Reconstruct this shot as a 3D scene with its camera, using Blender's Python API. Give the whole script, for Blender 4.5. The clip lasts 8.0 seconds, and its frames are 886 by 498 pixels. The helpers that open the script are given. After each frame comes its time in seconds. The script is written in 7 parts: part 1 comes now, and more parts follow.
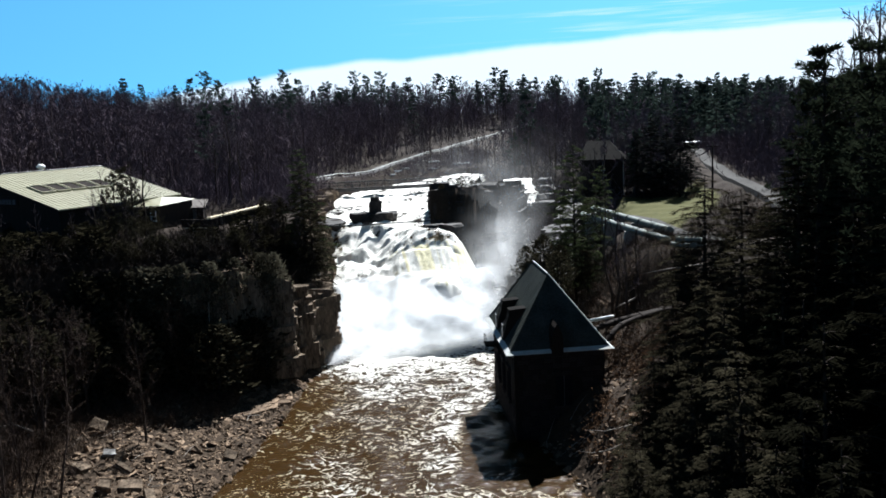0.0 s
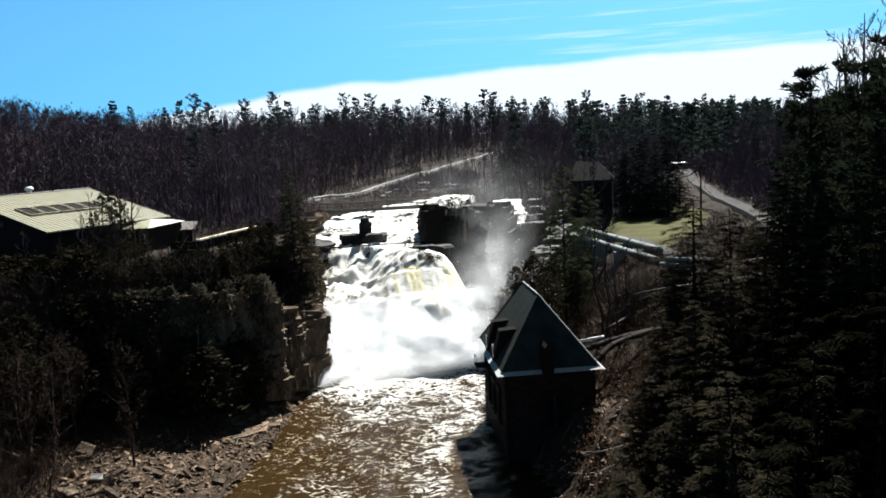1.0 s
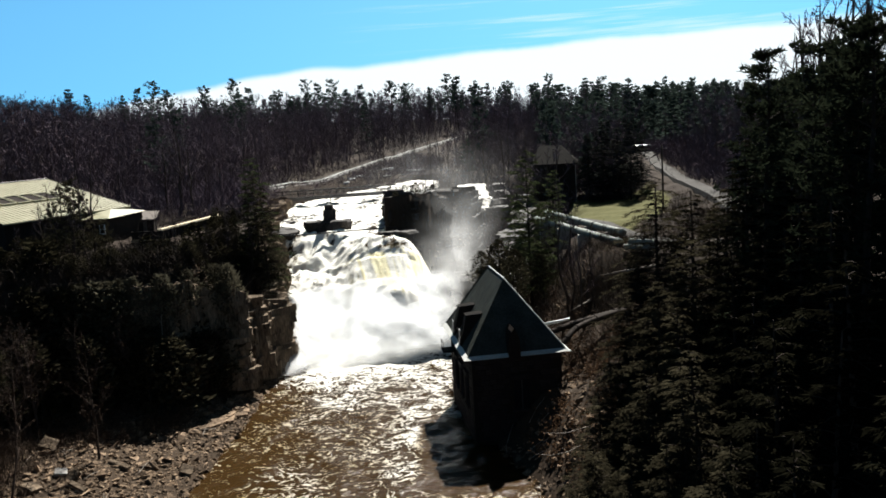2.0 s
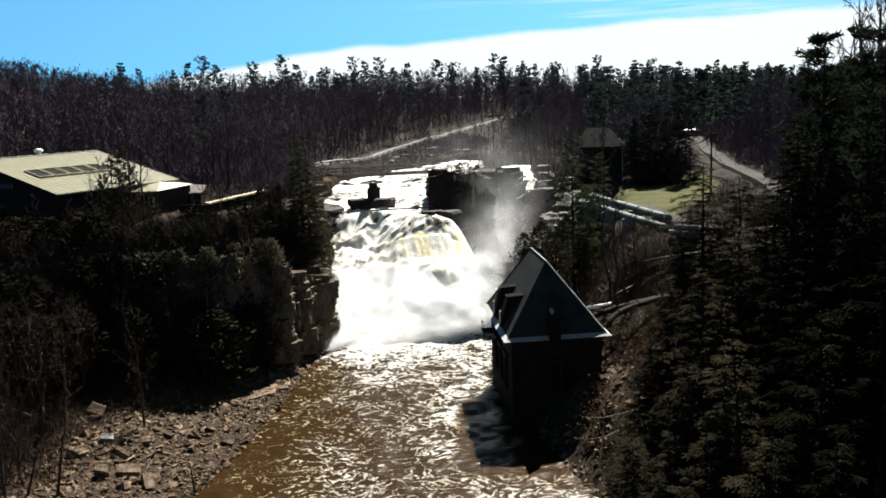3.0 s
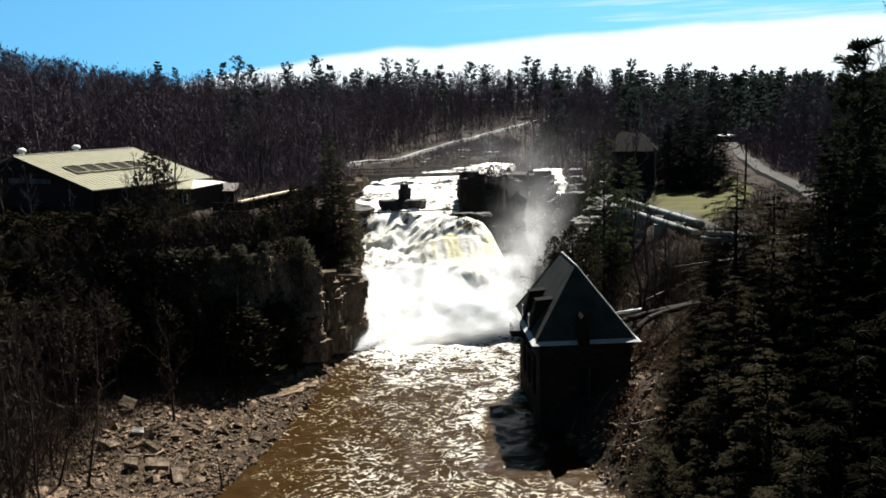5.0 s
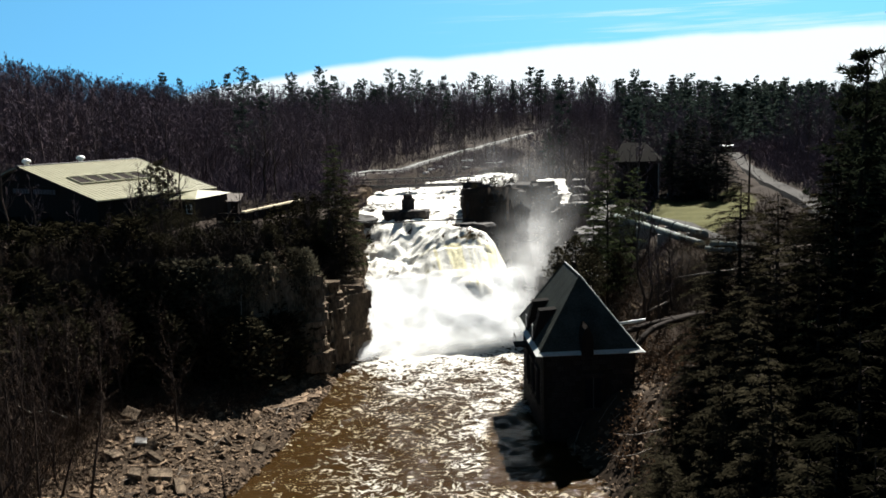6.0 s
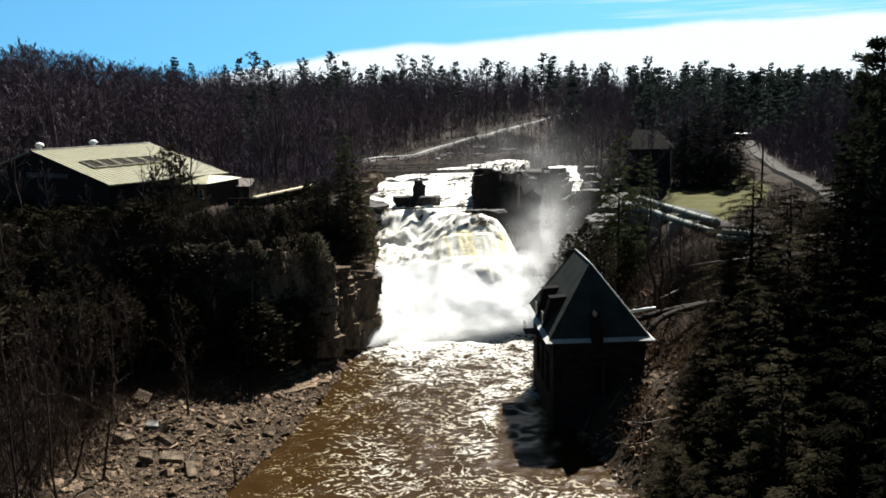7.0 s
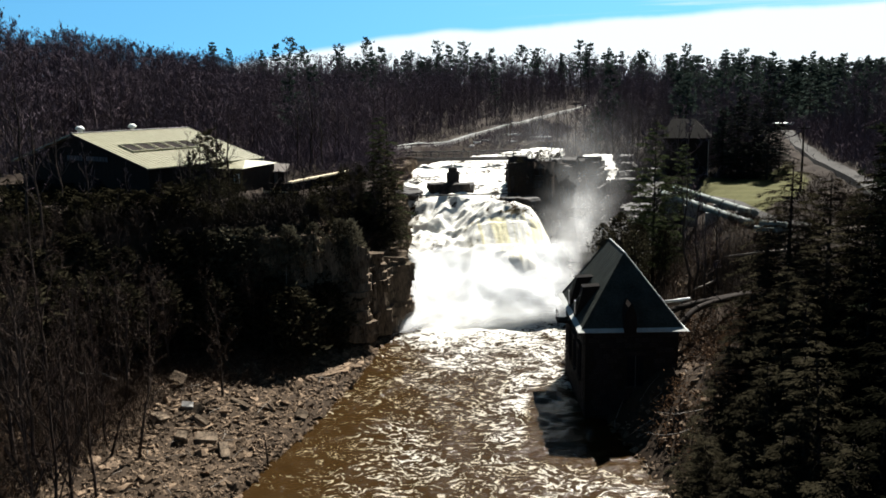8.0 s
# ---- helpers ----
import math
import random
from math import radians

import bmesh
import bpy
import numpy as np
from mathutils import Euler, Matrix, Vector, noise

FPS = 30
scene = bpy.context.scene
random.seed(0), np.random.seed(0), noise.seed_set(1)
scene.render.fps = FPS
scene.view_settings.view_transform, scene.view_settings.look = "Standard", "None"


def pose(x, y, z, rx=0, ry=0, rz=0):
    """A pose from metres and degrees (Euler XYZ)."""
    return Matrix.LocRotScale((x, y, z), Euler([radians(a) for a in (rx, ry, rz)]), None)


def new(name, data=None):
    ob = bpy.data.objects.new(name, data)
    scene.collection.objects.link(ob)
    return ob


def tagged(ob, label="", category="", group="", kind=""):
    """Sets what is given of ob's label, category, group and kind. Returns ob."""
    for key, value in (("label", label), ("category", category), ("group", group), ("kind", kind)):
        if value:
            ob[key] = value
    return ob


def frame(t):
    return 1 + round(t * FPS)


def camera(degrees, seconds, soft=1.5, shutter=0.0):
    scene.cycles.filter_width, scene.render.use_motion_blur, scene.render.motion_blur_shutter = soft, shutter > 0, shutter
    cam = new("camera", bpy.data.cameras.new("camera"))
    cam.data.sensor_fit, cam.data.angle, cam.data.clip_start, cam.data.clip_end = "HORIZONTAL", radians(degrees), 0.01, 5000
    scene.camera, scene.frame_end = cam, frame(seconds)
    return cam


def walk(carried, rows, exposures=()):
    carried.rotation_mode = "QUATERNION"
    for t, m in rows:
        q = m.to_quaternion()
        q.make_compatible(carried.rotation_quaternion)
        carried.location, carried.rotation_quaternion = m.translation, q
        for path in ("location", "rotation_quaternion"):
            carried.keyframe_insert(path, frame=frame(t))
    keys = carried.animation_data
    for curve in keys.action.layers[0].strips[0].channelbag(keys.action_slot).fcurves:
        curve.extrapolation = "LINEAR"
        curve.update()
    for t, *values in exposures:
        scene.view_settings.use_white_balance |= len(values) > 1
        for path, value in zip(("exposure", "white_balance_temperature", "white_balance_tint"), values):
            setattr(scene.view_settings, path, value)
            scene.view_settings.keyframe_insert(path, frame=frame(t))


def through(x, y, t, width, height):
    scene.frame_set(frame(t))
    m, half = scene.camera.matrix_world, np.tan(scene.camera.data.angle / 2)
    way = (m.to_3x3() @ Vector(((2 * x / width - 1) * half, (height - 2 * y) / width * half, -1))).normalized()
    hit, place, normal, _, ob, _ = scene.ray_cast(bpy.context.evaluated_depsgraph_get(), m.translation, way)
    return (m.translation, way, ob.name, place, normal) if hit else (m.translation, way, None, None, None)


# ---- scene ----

# ---------------------------------------------------------------- camera and walk
# The camera stands on a road bridge, 28 m over the river; x right, y upstream, z up, water at z = 0.
cam = camera(54.7, 8.0, soft=1.7)
EYE = (0.0, 0.0, 28.0)
PATH = [
    (0.0, 81.305, 2.788, 0.245), (0.5, 81.989, 2.971, -0.418), (1.0, 82.680, 2.923, -0.447),
    (1.2, 82.640, 2.990, -0.920), (2.3, 81.366, 3.642, -3.087), (2.5, 81.581, 3.212, -1.427),
    (3.0, 80.405, 2.486, 0.168), (3.5, 80.322, 2.143, 0.779), (4.0, 80.338, 1.956, 1.785),
    (4.5, 80.696, 1.724, 2.006), (4.7, 80.600, 1.720, 2.150), (5.8, 81.100, 1.810, 2.460),
    (6.0, 81.305, 1.812, 2.536), (6.5, 80.829, 1.667, 2.925), (7.0, 80.422, 1.509, 3.303),
    (7.5, 80.205, 1.269, 3.916), (8.0, 79.615, 1.104, 5.623)]
EXPOSURE = 1.75
# the picture starts cool and warms as the camera settles its white balance
BALANCE = [(0.0, 5600, 8), (0.5, 5700, 8), (1.0, 5950, 8), (2.5, 6300, 8), (8.0, 6250, 8)]
walk(cam, [(t, pose(*EYE, rx, ry, rz)) for t, rx, ry, rz in PATH], [(t, EXPOSURE, kelvin, tint) for t, kelvin, tint in BALANCE])

# ---------------------------------------------------------------- sky and sun
SUN_AZ, SUN_EL = radians(19.5), radians(46.0)      # clockwise from upstream, above the horizon
sun_way = Vector((math.sin(SUN_AZ) * math.cos(SUN_EL), math.cos(SUN_AZ) * math.cos(SUN_EL), math.sin(SUN_EL)))
sun = new("sun", bpy.data.lights.new("sun", "SUN"))
sun.data.energy, sun.data.angle, sun.data.color = 5.0, radians(0.53), (1.0, 0.94, 0.85)
sun.rotation_mode = "QUATERNION"
sun.rotation_quaternion = sun_way.to_track_quat("Z", "Y")
sun.location = (30, 60, 90)


def make_sky():
    w = bpy.data.worlds.new("sky")
    scene.world = w
    w.use_nodes = True
    nt = w.node_tree
    nt.nodes.clear()
    N, L = nt.nodes.new, nt.links.new
    out, bg = N("ShaderNodeOutputWorld"), N("ShaderNodeBackground")
    sky = N("ShaderNodeTexSky")
    sky.sky_type, sky.sun_disc = "NISHITA", False
    sky.sun_elevation, sky.sun_rotation = SUN_EL, SUN_AZ
    sky.altitude, sky.air_density, sky.dust_density, sky.ozone_density = 100, 1.2, 0.3, 3.0
    co = N("ShaderNodeTexCoord")
    sep = N("ShaderNodeSeparateXYZ")
    L(co.outputs["Generated"], sep.inputs[0])
    # the clear sky keeps its deeper blue down to the hills
    lift, unit = N("ShaderNodeVectorMath"), N("ShaderNodeVectorMath")
    lift.operation, unit.operation = "ADD", "NORMALIZE"
    lift.inputs[1].default_value = (0, 0, 0.32)
    L(co.outputs["Generated"], lift.inputs[0])
    L(lift.outputs[0], unit.inputs[0])
    L(unit.outputs[0], sky.inputs[0])

    def math_node(op, a, b=None):
        n = N("ShaderNodeMath")
        n.operation = op
        for i, v in enumerate((a, b)):
            if v is None:
                continue
            if isinstance(v, (int, float)):
                n.inputs[i].default_value = v
            else:
                L(v, n.inputs[i])
        return n.outputs[0]

    def ramp(v, lo, hi):
        n = N("ShaderNodeMapRange")
        n.interpolation_type = "SMOOTHSTEP"
        L(v, n.inputs[0])
        n.inputs[1].default_value, n.inputs[2].default_value = lo, hi
        return n.outputs[0]

    # a bank of white cloud over the far hills, its top rising to the right, with thin streaks above it
    edge = N("ShaderNodeTexNoise")
    edge.inputs["Scale"].default_value, edge.inputs["Detail"].default_value = 7.0, 5
    L(co.outputs["Generated"], edge.inputs["Vector"])
    wob = math_node("MULTIPLY", math_node("SUBTRACT", edge.outputs[0], 0.5), 0.02)
    top = math_node("ADD", math_node("MULTIPLY", math_node("SUBTRACT", 1.0, math_node("POWER", 2.718, math_node("MULTIPLY", math_node("ADD", sep.outputs[0], 0.24), -4.5))), 0.034), 0.050)
    over = math_node("SUBTRACT", math_node("ADD", top, wob), sep.outputs[2])
    bank = ramp(over, -0.003, 0.006)
    stretch = N("ShaderNodeMapping")
    stretch.inputs["Scale"].default_value = (2.2, 1.0, 55.0)
    stretch.inputs["Rotation"].default_value = (0, radians(-1.5), 0)
    L(co.outputs["Generated"], stretch.inputs["Vector"])
    wisp = N("ShaderNodeTexNoise")
    wisp.inputs["Scale"].default_value, wisp.inputs["Detail"].default_value, wisp.inputs["Roughness"].default_value = 1.6, 6, 0.6
    L(stretch.outputs[0], wisp.inputs["Vector"])
    streak = math_node("MULTIPLY", math_node("MULTIPLY", ramp(wisp.outputs[0], 0.5, 0.75), ramp(sep.outputs[0], -0.1, 0.12)), 0.6)
    cloud = math_node("MINIMUM", math_node("MAXIMUM", bank, streak), 1.0)
    mix = N("ShaderNodeMix")
    mix.data_type = "RGBA"
    L(cloud, mix.inputs["Factor"])
    tint = N("ShaderNodeMix")
    tint.data_type, tint.blend_type = "RGBA", "MULTIPLY"
    tint.inputs["Factor"].default_value = 1.0
    tint.inputs["B"].default_value = (0.6, 1.12, 1.14, 1)
    L(sky.outputs[0], tint.inputs["A"])
    deep = N("ShaderNodeMapRange")      # a clear sky is darker overhead than over the hills
    deep.interpolation_type = "SMOOTHSTEP"
    L(sep.outputs[2], deep.inputs[0])
    for i, v in ((1, 0.12), (2, 0.6), (3, 1.0), (4, 0.15)):
        deep.inputs[i].default_value = v
    dim = N("ShaderNodeVectorMath")
    dim.operation = "SCALE"
    L(tint.outputs["Result"], dim.inputs[0])
    L(deep.outputs[0], dim.inputs["Scale"])
    L(dim.outputs[0], mix.inputs["A"])
    mix.inputs["B"].default_value = (7.4, 7.9, 8.1, 1)
    L(mix.outputs["Result"], bg.inputs[0])
    bg.inputs[1].default_value = 0.041
    L(bg.outputs[0], out.inputs[0])


make_sky()

# ---------------------------------------------------------------- materials
def material(name, dark, light, scale=1.0, rough=0.8, bump=0.3, metal=0.0, fine=8.0, stretch=(1, 1, 1), per_piece=0.0, specular=0.3, through=0.0, island=False):
    """Two scales of noise between two colours, with relief; per_piece varies the brightness from object to object."""
    m = bpy.data.materials.new(name)
    m.use_nodes = True
    nt = m.node_tree
    N, L = nt.nodes.new, nt.links.new
    bsdf = nt.nodes["Principled BSDF"]
    co, mp = N("ShaderNodeTexCoord"), N("ShaderNodeMapping")
    mp.inputs["Scale"].default_value = stretch
    L(co.outputs["Object"], mp.inputs["Vector"])
    big, small = N("ShaderNodeTexNoise"), N("ShaderNodeTexNoise")
    big.inputs["Scale"].default_value, big.inputs["Detail"].default_value = scale, 4
    small.inputs["Scale"].default_value, small.inputs["Detail"].default_value = scale * fine, 3
    add = N("ShaderNodeMath")
    add.operation = "ADD"
    for n, i in ((big, 0), (small, 1)):
        L(mp.outputs[0], n.inputs["Vector"])
        L(n.outputs[0], add.inputs[i])
    mr = N("ShaderNodeMapRange")
    mr.inputs[1].default_value, mr.inputs[2].default_value = 0.65, 1.35
    L(add.outputs[0], mr.inputs[0])
    mix = N("ShaderNodeMix")
    mix.data_type = "RGBA"
    mix.inputs["A"].default_value, mix.inputs["B"].default_value = (*dark, 1), (*light, 1)
    L(mr.outputs[0], mix.inputs["Factor"])
    col = mix.outputs["Result"]
    if per_piece:
        src = N("ShaderNodeNewGeometry").outputs["Random Per Island"] if island else N("ShaderNodeObjectInfo").outputs["Random"]
        v = N("ShaderNodeMapRange")
        v.inputs[3].default_value, v.inputs[4].default_value = 1 - per_piece, 1 + per_piece
        L(src, v.inputs[0])
        hs = N("ShaderNodeHueSaturation")
        L(col, hs.inputs["Color"])
        L(v.outputs[0], hs.inputs["Value"])
        col = hs.outputs[0]
    L(col, bsdf.inputs["Base Color"])
    bsdf.inputs["Roughness"].default_value, bsdf.inputs["Metallic"].default_value = rough, metal
    bsdf.inputs["Specular IOR Level"].default_value = specular
    if bump:
        b = N("ShaderNodeBump")
        b.inputs["Strength"].default_value, b.inputs["Distance"].default_value = bump, 0.05
        L(small.outputs[0], b.inputs["Height"])
        L(b.outputs[0], bsdf.inputs["Normal"])
    if through:
        tr, ms = N("ShaderNodeBsdfTranslucent"), N("ShaderNodeMixShader")
        L(col, tr.inputs[0])
        ms.inputs[0].default_value = through
        L(bsdf.outputs[0], ms.inputs[1])
        L(tr.outputs[0], ms.inputs[2])
        L(ms.outputs[0], nt.nodes["Material Output"].inputs[0])
    return m


BARK = material("grey_bark", (0.022, 0.0165, 0.0135), (0.058, 0.0445, 0.037), 3, 0.9, 0.5, stretch=(1, 1, 0.2), per_piece=0.3, specular=0.02)
# the purple-blue cast stands in for haze over the wooded hills
TWIG = material("bare_twigs", (0.05, 0.0395, 0.048), (0.096, 0.076, 0.09), 0.6, 0.9, 0, per_piece=0.25, specular=0.0)
PINE_BARK = material("pine_bark", (0.0121, 0.0099, 0.0083), (0.0330, 0.0259, 0.0220), 3, 0.9, 0.5, stretch=(1, 1, 0.25), specular=0.02)
NEEDLE = material("dark_needles", (0.003, 0.0028, 0.0016), (0.018, 0.016, 0.0095), 0.9, 0.7, 0, through=0.12, per_piece=0.3, specular=0.0)
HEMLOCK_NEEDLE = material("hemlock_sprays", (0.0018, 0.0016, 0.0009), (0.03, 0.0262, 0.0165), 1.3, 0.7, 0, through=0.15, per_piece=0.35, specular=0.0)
CEDAR_NEEDLE = material("cedar_sprays", (0.007, 0.0064, 0.0036), (0.04, 0.035, 0.022), 0.8, 0.7, 0, through=0.15, per_piece=0.45, specular=0.0)
# near-black copy of hemlock_sprays: the far-right bank's shade put into the needles
SHADED_NEEDLE = material("shaded_hemlock_sprays", (0.0012, 0.0012, 0.0008), (0.0075, 0.0072, 0.0045), 0.9, 0.8, 0, through=0.05, per_piece=0.3, specular=0.0)
SPRUCE_NEEDLE = material("blue_green_spruce", (0.004, 0.0046, 0.0042), (0.022, 0.0235, 0.02), 0.9, 0.8, 0, through=0.1, per_piece=0.3, specular=0.0)
# brighter copy of cedar_sprays: the light near the falls put into the colour
LIT_CEDAR_NEEDLE = material("lit_cedar_sprays", (0.012, 0.0112, 0.0075), (0.085, 0.077, 0.054), 0.8, 0.7, 0, through=0.3, per_piece=0.4, specular=0.0)
# paler purple copy of grey_bark, so far trunks share the twigs' haze tone
HAZE_BARK = material("haze_toned_bark", (0.03, 0.023, 0.0245), (0.078, 0.061, 0.064), 1.5, 0.9, 0, specular=0.0)
WARM_TWIG = material("brown_twigs", (0.024, 0.0165, 0.0128), (0.066, 0.047, 0.037), 0.7, 0.9, 0, per_piece=0.3, specular=0.0)
NEEDLE_LIGHT = material("fresh_pine_needles", (0.010, 0.0132, 0.006), (0.046, 0.055, 0.025), 0.5, 0.7, 0, through=0.25, per_piece=0.25, specular=0.0)
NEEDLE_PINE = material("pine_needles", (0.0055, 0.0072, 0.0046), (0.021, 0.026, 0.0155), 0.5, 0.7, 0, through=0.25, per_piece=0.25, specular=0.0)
# paler, bluer copy of pine_needles: haze over the far hills put into colour
HAZE_NEEDLE = material("haze_toned_needles", (0.012, 0.0175, 0.0155), (0.042, 0.056, 0.046), 0.5, 0.7, 0, through=0.25, per_piece=0.25, specular=0.0)
BROWN_LEAF = material("dead_leaves", (0.0380, 0.0215, 0.0125), (0.0900, 0.0540, 0.0310), 2, 0.8, 0, through=0.25, specular=0.0)
DRY_GRASS = material("dry_grass", (0.085, 0.058, 0.038), (0.2, 0.145, 0.1), 1, 0.9, 0, specular=0.0)
BRUSH = material("dry_brush", (0.022, 0.0155, 0.012), (0.056, 0.041, 0.031), 1, 0.9, 0, specular=0.0)
ROCK = material("sandstone", (0.006, 0.0045, 0.0034), (0.18, 0.137, 0.098), 0.6, 0.85, 0.9, fine=6, stretch=(1.8, 1.8, 0.4), specular=0.03)
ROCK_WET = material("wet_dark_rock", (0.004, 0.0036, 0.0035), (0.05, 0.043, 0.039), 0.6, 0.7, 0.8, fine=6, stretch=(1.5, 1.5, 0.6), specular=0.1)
RUBBLE = material("broken_stone", (0.024, 0.0155, 0.01), (0.19, 0.135, 0.09), 0.9, 0.85, 0.6, per_piece=0.5, specular=0.06)
RUBBLE_ALL = material("broken_stone_heap", (0.022, 0.0145, 0.0095), (0.18, 0.128, 0.086), 0.9, 0.85, 0.6, per_piece=0.55, island=True, specular=0.06)
STONE_WALL = material("dressed_stone", (0.011, 0.0087, 0.0082), (0.031, 0.0255, 0.0245), 0.9, 0.85, 0.5, per_piece=0.25, specular=0.03)
MORTAR = material("mortar", (0.009, 0.0072, 0.006), (0.02, 0.0165, 0.014), 3, 0.9, 0.3, specular=0.03)
ROOF_DARK = material("weathered_metal_roof", (0.018, 0.02, 0.0178), (0.043, 0.047, 0.042), 0.8, 0.6, 0.03, metal=0.0, specular=0.02)
FLASHING = material("pale_metal_flashing", (0.24, 0.245, 0.235), (0.42, 0.42, 0.4), 2, 0.6, 0.05, metal=0.0, specular=0.1)
ROOF_PALE = material("cream_metal_roof", (0.172, 0.16, 0.095), (0.232, 0.22, 0.142), 0.6, 0.5, 0.05, specular=0.4)
DARK_WOOD = material("brown_stained_boards", (0.0084, 0.0066, 0.0060), (0.0210, 0.0156, 0.0126), 2, 0.8, 0.3, stretch=(1, 1, 0.15), specular=0.04)
PALE_WOOD = material("weathered_pale_timber", (0.38, 0.31, 0.2), (0.58, 0.49, 0.33), 2, 0.75, 0.2)
BROWN_ROOF = material("brown_shingles", (0.0500, 0.0410, 0.0350), (0.1000, 0.0825, 0.0700), 2, 0.85, 0.4)
WHITE_PAINT = material("white_paint", (0.68, 0.68, 0.66), (0.82, 0.82, 0.8), 3, 0.5, 0.05)
DARK_METAL = material("dark_steel", (0.025, 0.025, 0.026), (0.07, 0.068, 0.066), 3, 0.5, 0.1, metal=0.6)
PIPE_PALE = material("pale_green_pipe", (0.09, 0.105, 0.095), (0.19, 0.205, 0.185), 1.2, 0.6, 0.1, metal=0.0, specular=0.15)
PIPE_DARK = material("rusted_pipe", (0.012, 0.0095, 0.008), (0.036, 0.029, 0.025), 1.2, 0.8, 0.3, specular=0.03)
SHINGLE_DARK = material("dark_shingles", (0.005, 0.0045, 0.0043), (0.013, 0.0115, 0.0105), 2, 0.9, 0.3, specular=0.02)
ASPHALT = material("grey_asphalt", (0.034, 0.032, 0.03), (0.064, 0.06, 0.056), 1.5, 0.9, 0.2, specular=0.05)
ROAD_PALE = material("pale_worn_asphalt", (0.075, 0.072, 0.07), (0.15, 0.145, 0.14), 0.8, 0.9, 0.2, specular=0.05)
CONCRETE = material("pale_concrete", (0.1440, 0.1350, 0.1260), (0.2400, 0.2310, 0.2160), 1.2, 0.85, 0.2)
GLASS_DARK = material("dark_window_glass", (0.006, 0.006, 0.007), (0.012, 0.012, 0.014), 2, 0.9, 0, specular=0.0)
SNOW = material("old_snow", (0.45, 0.46, 0.48), (0.62, 0.63, 0.65), 1.5, 0.8, 0.3)
LETTER = material("faded_lettering", (0.05, 0.05, 0.055), (0.09, 0.09, 0.095), 3, 0.8, 0.1, specular=0.03)
LOG = material("bleached_log", (0.07, 0.056, 0.045), (0.2, 0.17, 0.14), 2, 0.85, 0.3)


def ground_material():
    """Leaf litter and bare earth, with grass and dirt where the sheet's own attributes say so."""
    m = material("forest_floor", (0.0120, 0.0085, 0.0065), (0.0330, 0.0235, 0.0170), 0.22, 0.95, 0.6, fine=14, specular=0.06)
    nt = m.node_tree
    N, L = nt.nodes.new, nt.links.new
    bsdf = nt.nodes["Principled BSDF"]
    col = bsdf.inputs["Base Color"].links[0].from_socket
    noise_tex = N("ShaderNodeTexNoise")
    noise_tex.inputs["Scale"].default_value, noise_tex.inputs["Detail"].default_value = 1.4, 6
    co = N("ShaderNodeTexCoord")
    L(co.outputs["Object"], noise_tex.inputs["Vector"])
    for attr, a, b in (("grass", (0.034, 0.036, 0.011), (0.075, 0.07, 0.023)), ("stony", (0.015, 0.0102, 0.0068), (0.048, 0.034, 0.023))):
        at = N("ShaderNodeAttribute")
        at.attribute_name = attr
        inner, outer = N("ShaderNodeMix"), N("ShaderNodeMix")
        inner.data_type = outer.data_type = "RGBA"
        inner.inputs["A"].default_value, inner.inputs["B"].default_value = (*a, 1), (*b, 1)
        L(noise_tex.outputs[0], inner.inputs["Factor"])
        L(at.outputs["Fac"], outer.inputs["Factor"])
        L(col, outer.inputs["A"])
        L(inner.outputs["Result"], outer.inputs["B"])
        col = outer.outputs["Result"]
    L(col, bsdf.inputs["Base Color"])
    return m


